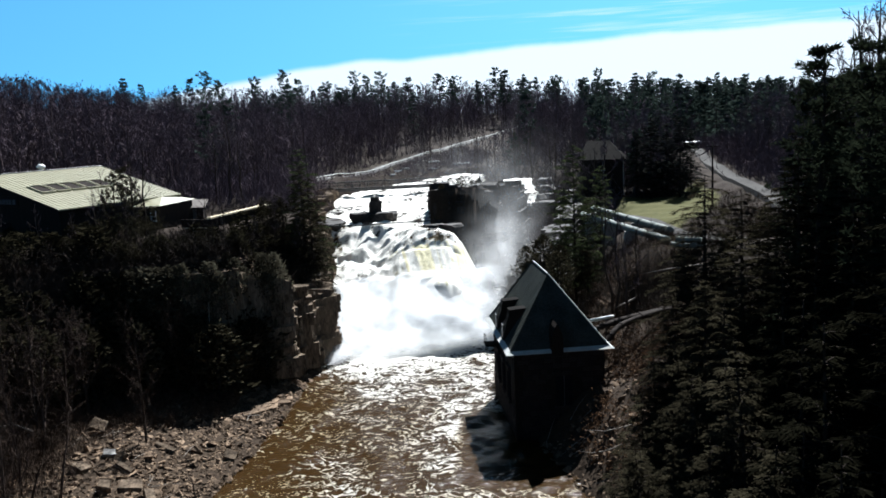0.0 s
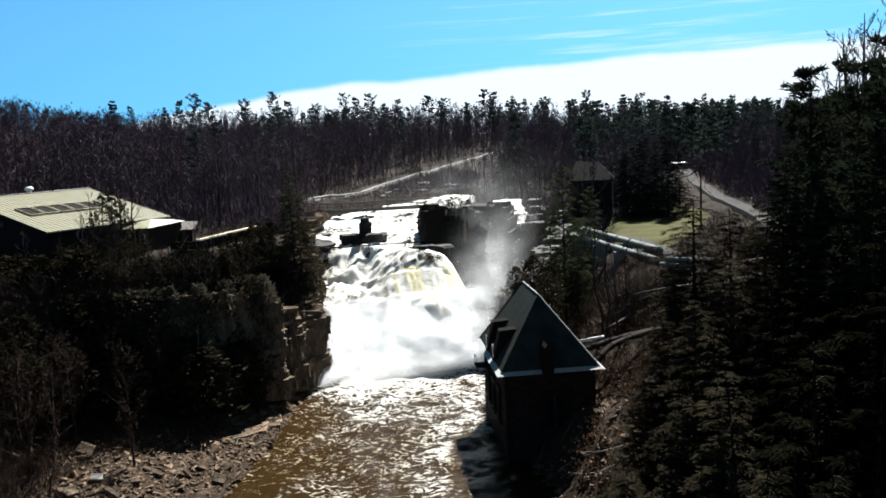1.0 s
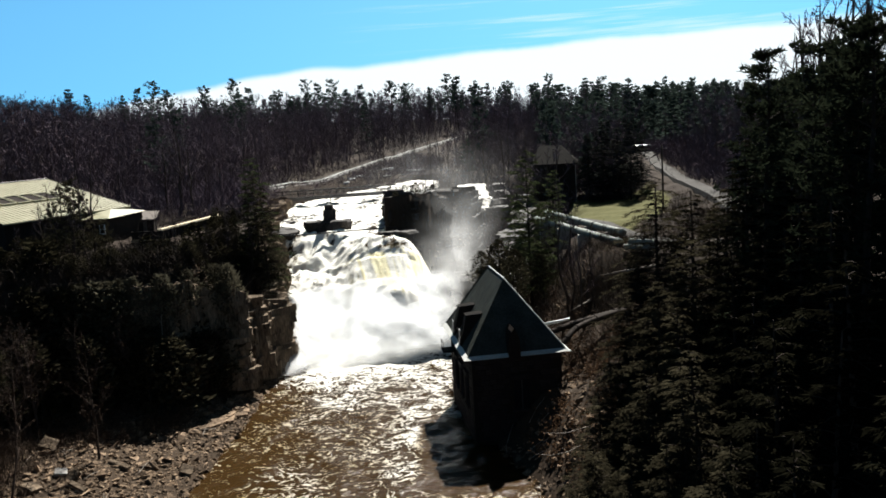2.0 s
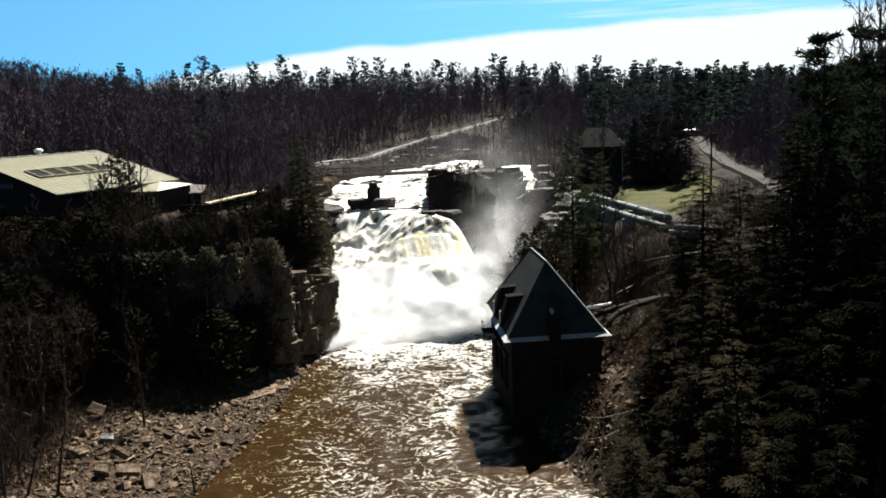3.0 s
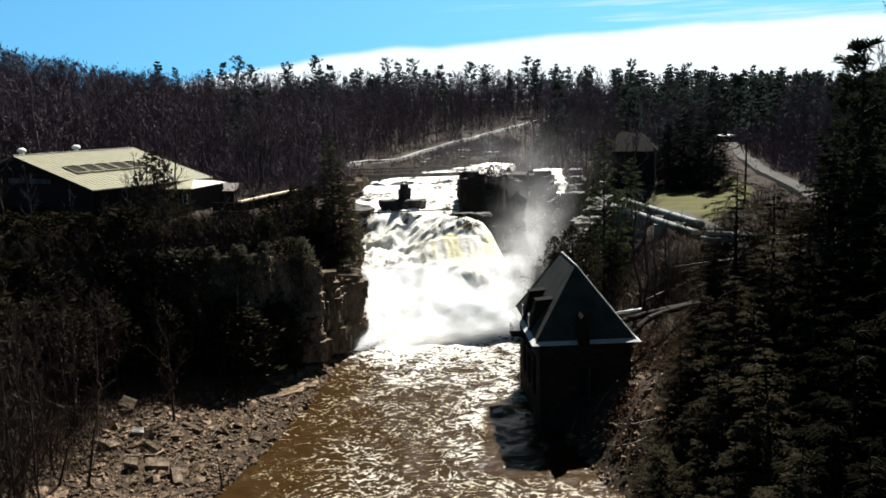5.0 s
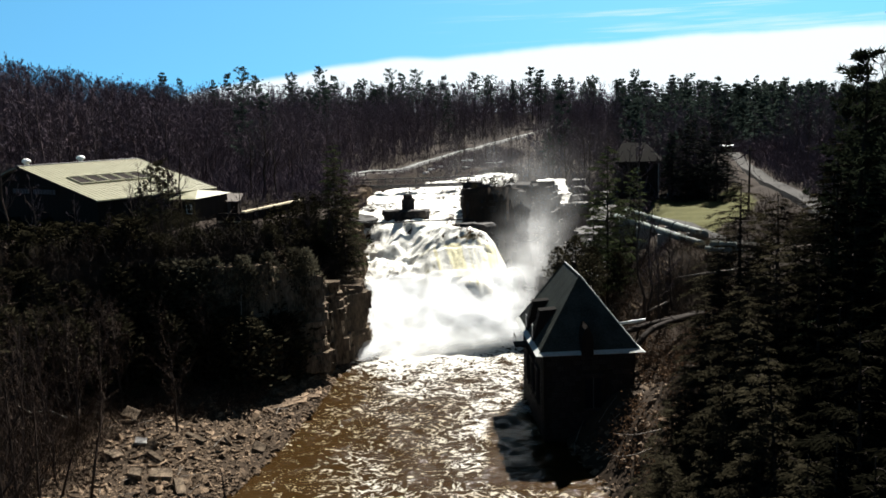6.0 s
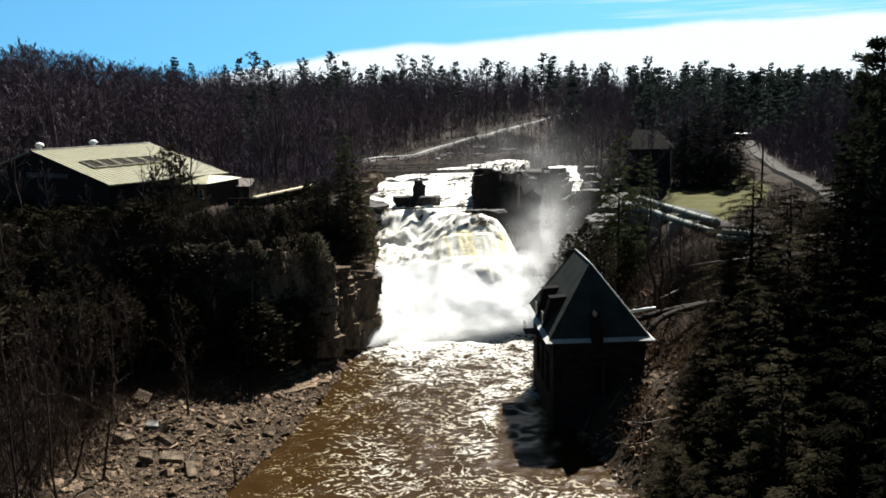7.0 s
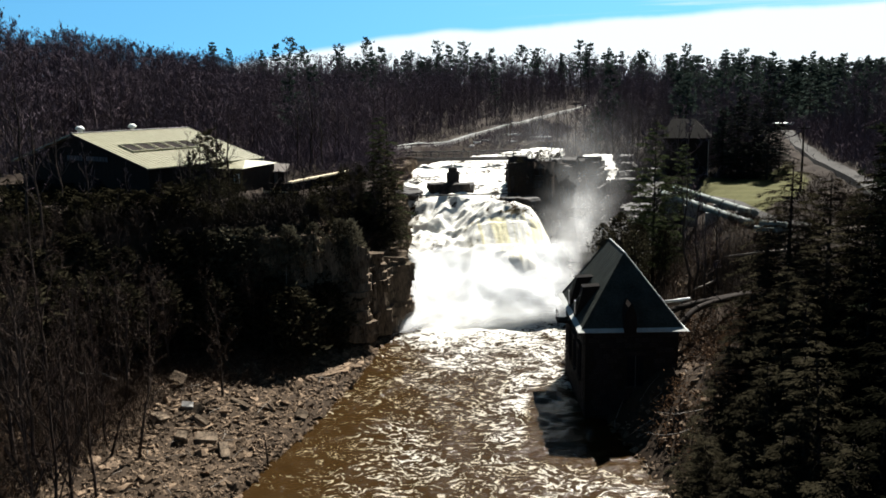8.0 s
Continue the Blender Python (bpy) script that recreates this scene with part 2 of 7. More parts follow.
def water_material():
    """Peat-brown river water; foam lies where the sheet's foam attribute and the broken noise over it agree."""
    m = bpy.data.materials.new("river_water")
    m.use_nodes = True
    nt = m.node_tree
    N, L = nt.nodes.new, nt.links.new
    bsdf = nt.nodes["Principled BSDF"]
    co = N("ShaderNodeTexCoord")

    def tex(scale, detail, stretch, distortion=0.0, rough=0.6):
        mp, t = N("ShaderNodeMapping"), N("ShaderNodeTexNoise")
        mp.inputs["Scale"].default_value = stretch
        L(co.outputs["Object"], mp.inputs["Vector"])
        L(mp.outputs[0], t.inputs["Vector"])
        t.inputs["Scale"].default_value, t.inputs["Detail"].default_value = scale, detail
        t.inputs["Distortion"].default_value, t.inputs["Roughness"].default_value = distortion, rough
        return t.outputs[0]

    def mth(op, a, b):
        n = N("ShaderNodeMath")
        n.operation = op
        for i, v in enumerate((a, b)):
            if isinstance(v, (int, float)):
                n.inputs[i].default_value = v
            else:
                L(v, n.inputs[i])
        return n.outputs[0]

    at, lit = N("ShaderNodeAttribute"), N("ShaderNodeAttribute")
    at.attribute_name, lit.attribute_name = "foam", "sheet"
    def vein(noise_out, sharp):
        """Thin bright lines where a noise crosses its middle."""
        n = mth("SUBTRACT", 1.0, mth("MULTIPLY", mth("ABSOLUTE", mth("SUBTRACT", noise_out, 0.5), 0.0), sharp))
        return mth("MAXIMUM", n, 0.0)

    veins = mth("ADD", vein(tex(0.5, 5, (0.75, 1.0, 0.3), 1.3, 0.6), 20.0), mth("MULTIPLY", vein(tex(1.2, 4, (0.8, 1.0, 0.3), 1.1), 14.0), 0.7))
    broken = tex(1.3, 5, (1, 0.8, 0.4), 0.9, 0.65)
    level = mth("ADD", mth("ADD", at.outputs["Fac"], mth("MULTIPLY", mth("SUBTRACT", broken, 0.5), 0.8)), mth("MULTIPLY", veins, 0.47))
    mr = N("ShaderNodeMapRange")
    mr.interpolation_type = "SMOOTHSTEP"
    mr.inputs[1].default_value, mr.inputs[2].default_value = 0.42, 0.60
    L(level, mr.inputs[0])
    thin = mth("MINIMUM", mth("ADD", mth("MULTIPLY", at.outputs["Fac"], 1.0), 0.36), 1.0)   # sparse foam is see-through
    foam = mth("MULTIPLY", mr.outputs[0], thin)
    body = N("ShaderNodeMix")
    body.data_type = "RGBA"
    # B's pale yellow is sunlight through the falling curtain, put into the colour
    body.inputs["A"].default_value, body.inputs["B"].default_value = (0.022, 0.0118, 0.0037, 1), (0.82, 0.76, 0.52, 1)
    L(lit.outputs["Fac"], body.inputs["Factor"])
    mix = N("ShaderNodeMix")
    mix.data_type = "RGBA"
    L(foam, mix.inputs["Factor"])
    L(body.outputs["Result"], mix.inputs["A"])
    froth = N("ShaderNodeMix")          # thin froth keeps the peat's yellow
    froth.data_type = "RGBA"
    froth.inputs["A"].default_value, froth.inputs["B"].default_value = (0.78, 0.66, 0.42, 1), (0.88, 0.86, 0.79, 1)
    L(mth("MINIMUM", mth("MAXIMUM", mth("ADD", mth("MULTIPLY", at.outputs["Fac"], 4.0), 0.45), 0.0), 1.0), froth.inputs["Factor"])
    L(froth.outputs["Result"], mix.inputs["B"])
    L(mix.outputs["Result"], bsdf.inputs["Base Color"])
    rr = N("ShaderNodeMapRange")
    rr.inputs[3].default_value, rr.inputs[4].default_value = 0.2, 0.85
    L(foam, rr.inputs[0])
    L(rr.outputs[0], bsdf.inputs["Roughness"])
    bsdf.inputs["IOR"].default_value = 1.33
    bsdf.inputs["Specular IOR Level"].default_value = 0.08
    bp = N("ShaderNodeBump")
    bp.inputs["Strength"].default_value, bp.inputs["Distance"].default_value = 0.7, 0.1
    L(tex(2.6, 5, (0.8, 1, 1), 0.6), bp.inputs["Height"])
    L(bp.outputs[0], bsdf.inputs["Normal"])
    tr, ms = N("ShaderNodeBsdfTranslucent"), N("ShaderNodeMixShader")
    L(mix.outputs["Result"], tr.inputs[0])
    fac = mth("ADD", mth("MULTIPLY", foam, 0.1), mth("MULTIPLY", lit.outputs["Fac"], 0.1))
    L(fac, ms.inputs[0])
    L(bsdf.outputs[0], ms.inputs[1])
    L(tr.outputs[0], ms.inputs[2])
    L(ms.outputs[0], nt.nodes["Material Output"].inputs[0])
    return m


def mist_material(name, back):
    """Thin drifting droplets: white, lit from either side, as dense as the sheet's own attribute and a soft noise say."""
    m = bpy.data.materials.new(name)
    m.use_nodes = True
    nt = m.node_tree
    N, L = nt.nodes.new, nt.links.new
    dif, tr, half, clear, mix = N("ShaderNodeBsdfDiffuse"), N("ShaderNodeBsdfTranslucent"), N("ShaderNodeMixShader"), N("ShaderNodeBsdfTransparent"), N("ShaderNodeMixShader")
    dif.inputs[0].default_value = tr.inputs[0].default_value = (0.93, 0.94, 0.95, 1)
    half.inputs[0].default_value = back
    L(dif.outputs[0], half.inputs[1])
    L(tr.outputs[0], half.inputs[2])
    at, co, nz, mr, mul = N("ShaderNodeAttribute"), N("ShaderNodeTexCoord"), N("ShaderNodeTexNoise"), N("ShaderNodeMapRange"), N("ShaderNodeMath")
    at.attribute_name = "dense"
    nz.inputs["Scale"].default_value, nz.inputs["Detail"].default_value = 0.35, 5
    L(co.outputs["Object"], nz.inputs["Vector"])
    mr.inputs[1].default_value, mr.inputs[2].default_value, mr.inputs[3].default_value, mr.inputs[4].default_value = 0.3, 0.7, 0.45, 1.2
    L(nz.outputs[0], mr.inputs[0])
    mul.operation, mul.use_clamp = "MULTIPLY", True
    L(at.outputs["Fac"], mul.inputs[0])
    L(mr.outputs[0], mul.inputs[1])
    L(mul.outputs[0], mix.inputs[0])
    L(clear.outputs[0], mix.inputs[1])
    L(half.outputs[0], mix.inputs[2])
    L(mix.outputs[0], nt.nodes["Material Output"].inputs[0])
    return m


MIST, THICK_MIST = mist_material("drifting_mist", 0.92), mist_material("thick_spray", 0.25)
GROUND, WATER = ground_material(), water_material()

# ---------------------------------------------------------------- mesh helpers
def mesh_of(name, V, F, mat, smooth=False, attrs=None):
    """A mesh from vertex and face arrays (all faces with the same number of corners)."""
    V, F = np.asarray(V, np.float32), np.asarray(F, np.int32)
    me = bpy.data.meshes.new(name)
    k = F.shape[1]
    me.vertices.add(len(V))
    me.vertices.foreach_set("co", V.ravel())
    me.loops.add(F.size)
    me.loops.foreach_set("vertex_index", F.ravel())
    me.polygons.add(len(F))
    me.polygons.foreach_set("loop_start", np.arange(0, F.size, k, dtype=np.int32))
    me.polygons.foreach_set("use_smooth", np.full(len(F), smooth))
    for key, values in (attrs or {}).items():
        me.attributes.new(key, "FLOAT", "POINT").data.foreach_set("value", np.asarray(values, np.float32))
    me.update(calc_edges=True)
    me.materials.append(mat)
    return me


def thing(name, x, y, z, label, category, group="", turn=0.0, kind=""):
    """An Empty at the base of a thing, to which its parts are joined."""
    ob = new(name)
    ob.empty_display_size = 0.3
    ob.matrix_basis = pose(x, y, z, 0, 0, turn)
    return tagged(ob, label, category, group, kind)


def child(name, me, parent, label=""):
    ob = new(name, me)
    ob.parent = parent
    return tagged(ob, label)


def part(name, bm, mat, parent, label="", smooth=False):
    """Links a bmesh as one mesh object under a thing or a part."""
    me = bpy.data.meshes.new(name)
    if smooth:
        for f in bm.faces:
            f.smooth = True
    bm.to_mesh(me)
    bm.free()
    me.materials.append(mat)
    return child(name, me, parent, label)


def box(bm, x0, y0, z0, x1, y1, z1, bevel=0.0, m=None):
    r = bmesh.ops.create_cube(bm, size=1.0, matrix=Matrix.Translation(((x0 + x1) / 2, (y0 + y1) / 2, (z0 + z1) / 2)) @ Matrix.Diagonal((x1 - x0, y1 - y0, z1 - z0, 1)))
    vs = r["verts"]
    if bevel:
        es = list({e for v in vs for e in v.link_edges})
        vs = bmesh.ops.bevel(bm, geom=es, offset=bevel, segments=1, affect="EDGES")["verts"]
    if m is not None:
        bmesh.ops.transform(bm, matrix=m, verts=vs)
    return bm


def boxed(*a, **k):
    return box(bmesh.new(), *a, **k)


def prism(points, lo, hi, axis=2):
    """A closed prism over a polygon; axis 2: upright; 1: polygon in x, z, swept along y; 0: polygon in y, z, swept along x."""
    bm = bmesh.new()
    put = {2: lambda a, b, c: (a, b, c), 1: lambda a, b, c: (a, c, b), 0: lambda a, b, c: (c, a, b)}[axis]
    A = [bm.verts.new(put(a, b, lo)) for a, b in points]
    B = [bm.verts.new(put(a, b, hi)) for a, b in points]
    n = len(points)
    bm.faces.new(A)
    bm.faces.new(B)
    for i in range(n):
        bm.faces.new((A[i], A[(i + 1) % n], B[(i + 1) % n], B[i]))
    bmesh.ops.recalc_face_normals(bm, faces=bm.faces)
    return bm


def slab(corners, thick):
    """A flat plate over four corners, thick metres deep along its own normal (downwards)."""
    c = [Vector(p) for p in corners]
    n = (c[1] - c[0]).cross(c[3] - c[0]).normalized()
    if n.z < 0:
        n = -n
    bm = bmesh.new()
    A = [bm.verts.new(p) for p in c]
    B = [bm.verts.new(p - n * thick) for p in c]
    bm.faces.new(A)
    bm.faces.new(B)
    k = len(c)
    for i in range(k):
        bm.faces.new((A[i], A[(i + 1) % k], B[(i + 1) % k], B[i]))
    bmesh.ops.recalc_face_normals(bm, faces=bm.faces)
    return bm


class Buf:
    """Gathers triangles for one mesh."""

    def __init__(self):
        self.v, self.f, self.n = [], [], 0

    def add(self, V, F):
        self.v.append(np.asarray(V, np.float32))
        self.f.append(np.asarray(F, np.int32) + self.n)
        self.n += len(V)

    def arrays(self):
        return np.concatenate(self.v), np.concatenate(self.f)

    def mesh(self, name, mat, smooth=False):
        return mesh_of(name, *self.arrays(), mat, smooth)


def tube(pts, radii, sides=5):
    """A tapering tube along a line of points, as vertices and triangles."""
    P = np.asarray(pts, float)
    T = np.gradient(P, axis=0)
    T /= np.linalg.norm(T, axis=1)[:, None] + 1e-9
    ref = np.where(np.abs(T[:, 2:3]) > 0.9, np.array([[1.0, 0, 0]]), np.array([[0, 0, 1.0]]))
    A = np.cross(T, ref)
    A /= np.linalg.norm(A, axis=1)[:, None] + 1e-9
    B = np.cross(T, A)
    a = np.arange(sides) * 2 * np.pi / sides
    R = np.asarray(radii, float)[:, None, None]
    V = P[:, None] + R * (A[:, None] * np.cos(a)[None, :, None] + B[:, None] * np.sin(a)[None, :, None])
    V = V.reshape(-1, 3)
    F = []
    for i in range(len(P) - 1):
        for j in range(sides):
            p, q = i * sides + j, i * sides + (j + 1) % sides
            F += [(p, q, q + sides), (p, q + sides, p + sides)]
    e = (len(P) - 1) * sides
    for j in range(1, sides - 1):
        F += [(0, j + 1, j), (e, e + j, e + j + 1)]
    return V, np.array(F)


def smooth01(v, lo, hi):
    t = np.clip((np.asarray(v, float) - lo) / (hi - lo), 0, 1)
    return t * t * (3 - 2 * t)


def lattice(seed, n=128):
    return np.random.RandomState(seed).rand(n, n)


LATTICES = [lattice(s) for s in range(6)]


def wave(x, y, size, k=0):
    """Smooth value noise in -0.5 to 0.5 with bumps of the given size."""
    g = LATTICES[k % 6]
    n = len(g)
    u, v = np.asarray(x, float) / size + 37.3 * k, np.asarray(y, float) / size + 11.7 * k
    i, j = np.floor(u).astype(int), np.floor(v).astype(int)
    a, b = u - i, v - j
    a, b = a * a * (3 - 2 * a), b * b * (3 - 2 * b)
    i0, i1, j0, j1 = i % n, (i + 1) % n, j % n, (j + 1) % n
    return g[i0, j0] * (1 - a) * (1 - b) + g[i1, j0] * a * (1 - b) + g[i0, j1] * (1 - a) * b + g[i1, j1] * a * b - 0.5


# ---------------------------------------------------------------- the plan of the land
Y_ROW = [-400, -40, 30, 50, 63, 70, 80, 86, 92, 101, 112, 118, 130, 170, 200, 230, 300]
SHORE_L = [-24, -24, -23, -21, -19.3, -18.0, -16.9, -16.6, -16.6, -16.4, -16.8, -17.2, -19.4, -21, -14, -8, -6]
RIM_L = [-60, -56, -52, -48, -46, -43, -31, -21.2, -18.4, -17.0, -17.9, -18.7, -20.4, -23, -16, -10, -8]
RISE_L = [20, 20, 18, 16, 14, 10, 3, 2.5, 2, 2, 3, 4, 3, 3, 3, 3, 3]      # how far back the left wall takes to rise
SHORE_R = [22, 20, 15, 11, 8.2, 6.4, 5.0, 6.5, 8.0, 8.8, 10.0, 10.5, 14, 18, 12, 16, 20]
UP_RIVER = 12.6


def seg_dist(x, y, line):
    """Distance from points to a broken line."""
    d = np.full(np.shape(x), 1e9)
    for (ax, ay), (bx, by) in zip(line[:-1], line[1:]):
        dx, dy = bx - ax, by - ay
        t = np.clip(((x - ax) * dx + (y - ay) * dy) / (dx * dx + dy * dy), 0, 1)
        d = np.minimum(d, np.hypot(x - ax - t * dx, y - ay - t * dy))
    return d


def inside(x, y, poly):
    r = np.zeros(np.shape(x), bool)
    for (ax, ay), (bx, by) in zip(poly, poly[1:] + poly[:1]):
        c = (ay > y) != (by > y)
        with np.errstate(divide="ignore", invalid="ignore"):
            xi = (bx - ax) * (y - ay) / (by - ay + 1e-12) + ax
        r ^= c & (x < xi)
    return r


# the lip of the falls from the left bank round to the dark outcrop
LIP = [(-18.5, 123.5), (-13, 121.5), (-10.5, 119.8), (-8, 118.2), (-5, 116.8), (-2, 115.8), (1, 115.5), (2.4, 116.4), (3.2, 118.6), (3.0, 121.3), (1.9, 124), (-0.5, 127), (-3.2, 129)]
OUTCROP = [(-3.4, 129), (0, 125.5), (5, 127), (9.5, 134), (11, 142), (11.5, 152), (10, 168), (2, 172), (-1.0, 168), (-1.8, 150)]
UPPER = LIP + [(-1.8, 150), (-1.0, 170), (3, 184), (8, 200), (9, 212), (2, 213), (-5, 205), (-12, 190), (-20, 178), (-23.5, 168), (-20.5, 132)]


def terrain(x, y):
    """The height of the ground."""
    x, y = np.asarray(x, float), np.asarray(y, float)
    sl, rl, wl, sr = (np.interp(y, Y_ROW, r) for r in (SHORE_L, RIM_L, RISE_L, SHORE_R))
    # left: stony bench, then the gorge's wall, then the flat top that climbs to the wooded hill
    bench = np.clip(sl - x, 0, None) * 0.24 + 0.25 * np.clip(sl - x, 0, 1)
    wall_l = smooth01(rl - x, 0, wl)
    spur = smooth01(y, 88, 93) * smooth01(116 - y, 0, 5)
    wall_l = wall_l * (1 - spur) + spur * (0.60 * smooth01(rl - x, 0, 2) + 0.40 * smooth01(rl - x, 3, 11))
    hill_l = 0.10 * np.clip(y - 150, 0, 260) * smooth01(-x, 25, 80) + 0.05 * np.clip(-x - 60, 0, 200) * smooth01(y, 60, 200)
    top_l = 15.2 + 0.02 * np.clip(y - 100, 0, 50) + hill_l
    left = bench * (1 - wall_l) + top_l * wall_l
    # right: a steep bank to a level shelf, then a slow climb
    d = x - sr
    near = smooth01(95 - y, 0, 30)
    bank = 5.0 * smooth01(d, 0, 6) + 8.0 * smooth01(d, 5, 14)
    hill_r = 0.055 * np.clip(y - 170, 0, 230) + 0.12 * np.clip(d - 22, 0, 80) * smooth01(200 - y, 0, 80)
    right = bank + hill_r + near * (0.30 * np.clip(d - 12, 0, 40))
    mid = np.full(x.shape, -1.5)
    z = np.where(x < sl, left, np.where(x > sr, right, mid))
    # a cutting behind the power house, where the feed pipes lie
    dip = smooth01(x, 11, 13) * smooth01(30 - x, 0, 8) * smooth01(y, 66, 73) * smooth01(92 - y, 0, 8)
    z = np.where(x > sr, z * (1 - dip) + np.minimum(z, 4.6 + 0.30 * (x - 12) + 0.08 * (y - 73)) * dip, z)
    # upstream of the falls the bed lies high
    far = smooth01(y, 172, 215)
    up = inside(x, y, UPPER)
    z = np.where(up, UP_RIVER - 1.4 + 0.012 * np.clip(y - 150, 0, 80) - 12 * smooth01(seg_dist(x, y, LIP), 11, 5), z)
    oc = inside(x, y, OUTCROP)
    z = np.where(oc & ~up, 18.0 - 0.1 * np.clip(y - 126, 0, 45) - 0.3 * np.clip(x - 4, 0, 8) + 0.6 * wave(x, y, 5, 1), z)
    arm = smooth01(x, 8.5, 11) * smooth01(21 - x, 0, 3) * smooth01(y, 112, 120) * smooth01(182 - y, 0, 8)
    z = np.where(up | oc, z, z * (1 - arm) + np.minimum(z, np.interp(y, [112, 139, 147, 153, 160, 180], [-1.5, -1.0, 10.5, 12.8, 14.6, 14.2])) * arm)
    z = z + 0.075 * np.clip(y - 112, 0, 75) * smooth01(x, 37, 46) * smooth01(240 - y, 0, 50)
    # beyond the bend everything climbs to the wooded hills
    hills = 15.0 + 0.07 * np.clip(y - 205, 0, 230) * (1 - 0.35 * smooth01(x, -20, 90)) + 0.045 * np.clip(-x - 20, 0, 160)
    z = np.where((y > 172) & ~up, z * (1 - far) + np.maximum(hills, 14.5) * far, z)
    z = z + (0.9 * wave(x, y, 9, 2) + 0.45 * wave(x, y, 2.7, 3)) * smooth01(z, 0.6, 3.0)
    return z


def graded(lo, fine_lo, fine_hi, hi, step, growth=1.18):
    mid = list(np.arange(fine_lo, fine_hi + step, step))
    a, s = [], step
    v = fine_lo
    while v > lo:
        s *= growth
        v -= s
        a.append(v)
    b, s, v = [], step, mid[-1]
    while v < hi:
        s *= growth
        v += s
        b.append(v)
    return np.array(a[::-1] + mid + b)


def sheet(xs, ys):
    X, Y = np.meshgrid(xs, ys)
    nx, ny = len(xs), len(ys)
    i = np.arange(nx * ny).reshape(ny, nx)
    F = np.stack([i[:-1, :-1], i[:-1, 1:], i[1:, 1:], i[1:, :-1]], -1).reshape(-1, 4)
    return X.ravel(), Y.ravel(), F


GRASS_PATCH = [(24.8, 119), (24.7, 130), (29, 147), (42.5, 148), (41, 130), (36, 118), (31, 112), (28.2, 106)]


def build_ground():
    X, Y, F = sheet(graded(-2600, -75, 75, 2600, 0.75), graded(-2500, 35, 245, 2600, 0.75))
    Z = terrain(X, Y)
    grass = inside(X, Y, GRASS_PATCH).astype(float)
    clearing = np.exp(-((X + 14) / 16) ** 2 - ((Y - 222) / 16) ** 2) * 0.6
    stony = np.clip(smooth01(7 - Z, 0, 3) * (Y < 130) + smooth01(seg_dist(X, Y, [(20, 80), (18, 100)]), 14, 4) * 0.4, 0, 1)
    me = mesh_of("ground", np.stack([X, Y, Z], 1), F, GROUND, True, {"grass": np.maximum(grass, clearing * 0.15), "stony": stony})
    tagged(new("ground", me), "leaf-strewn brown earth of a rocky wooded gorge", "ground", kind="structure")


build_ground()


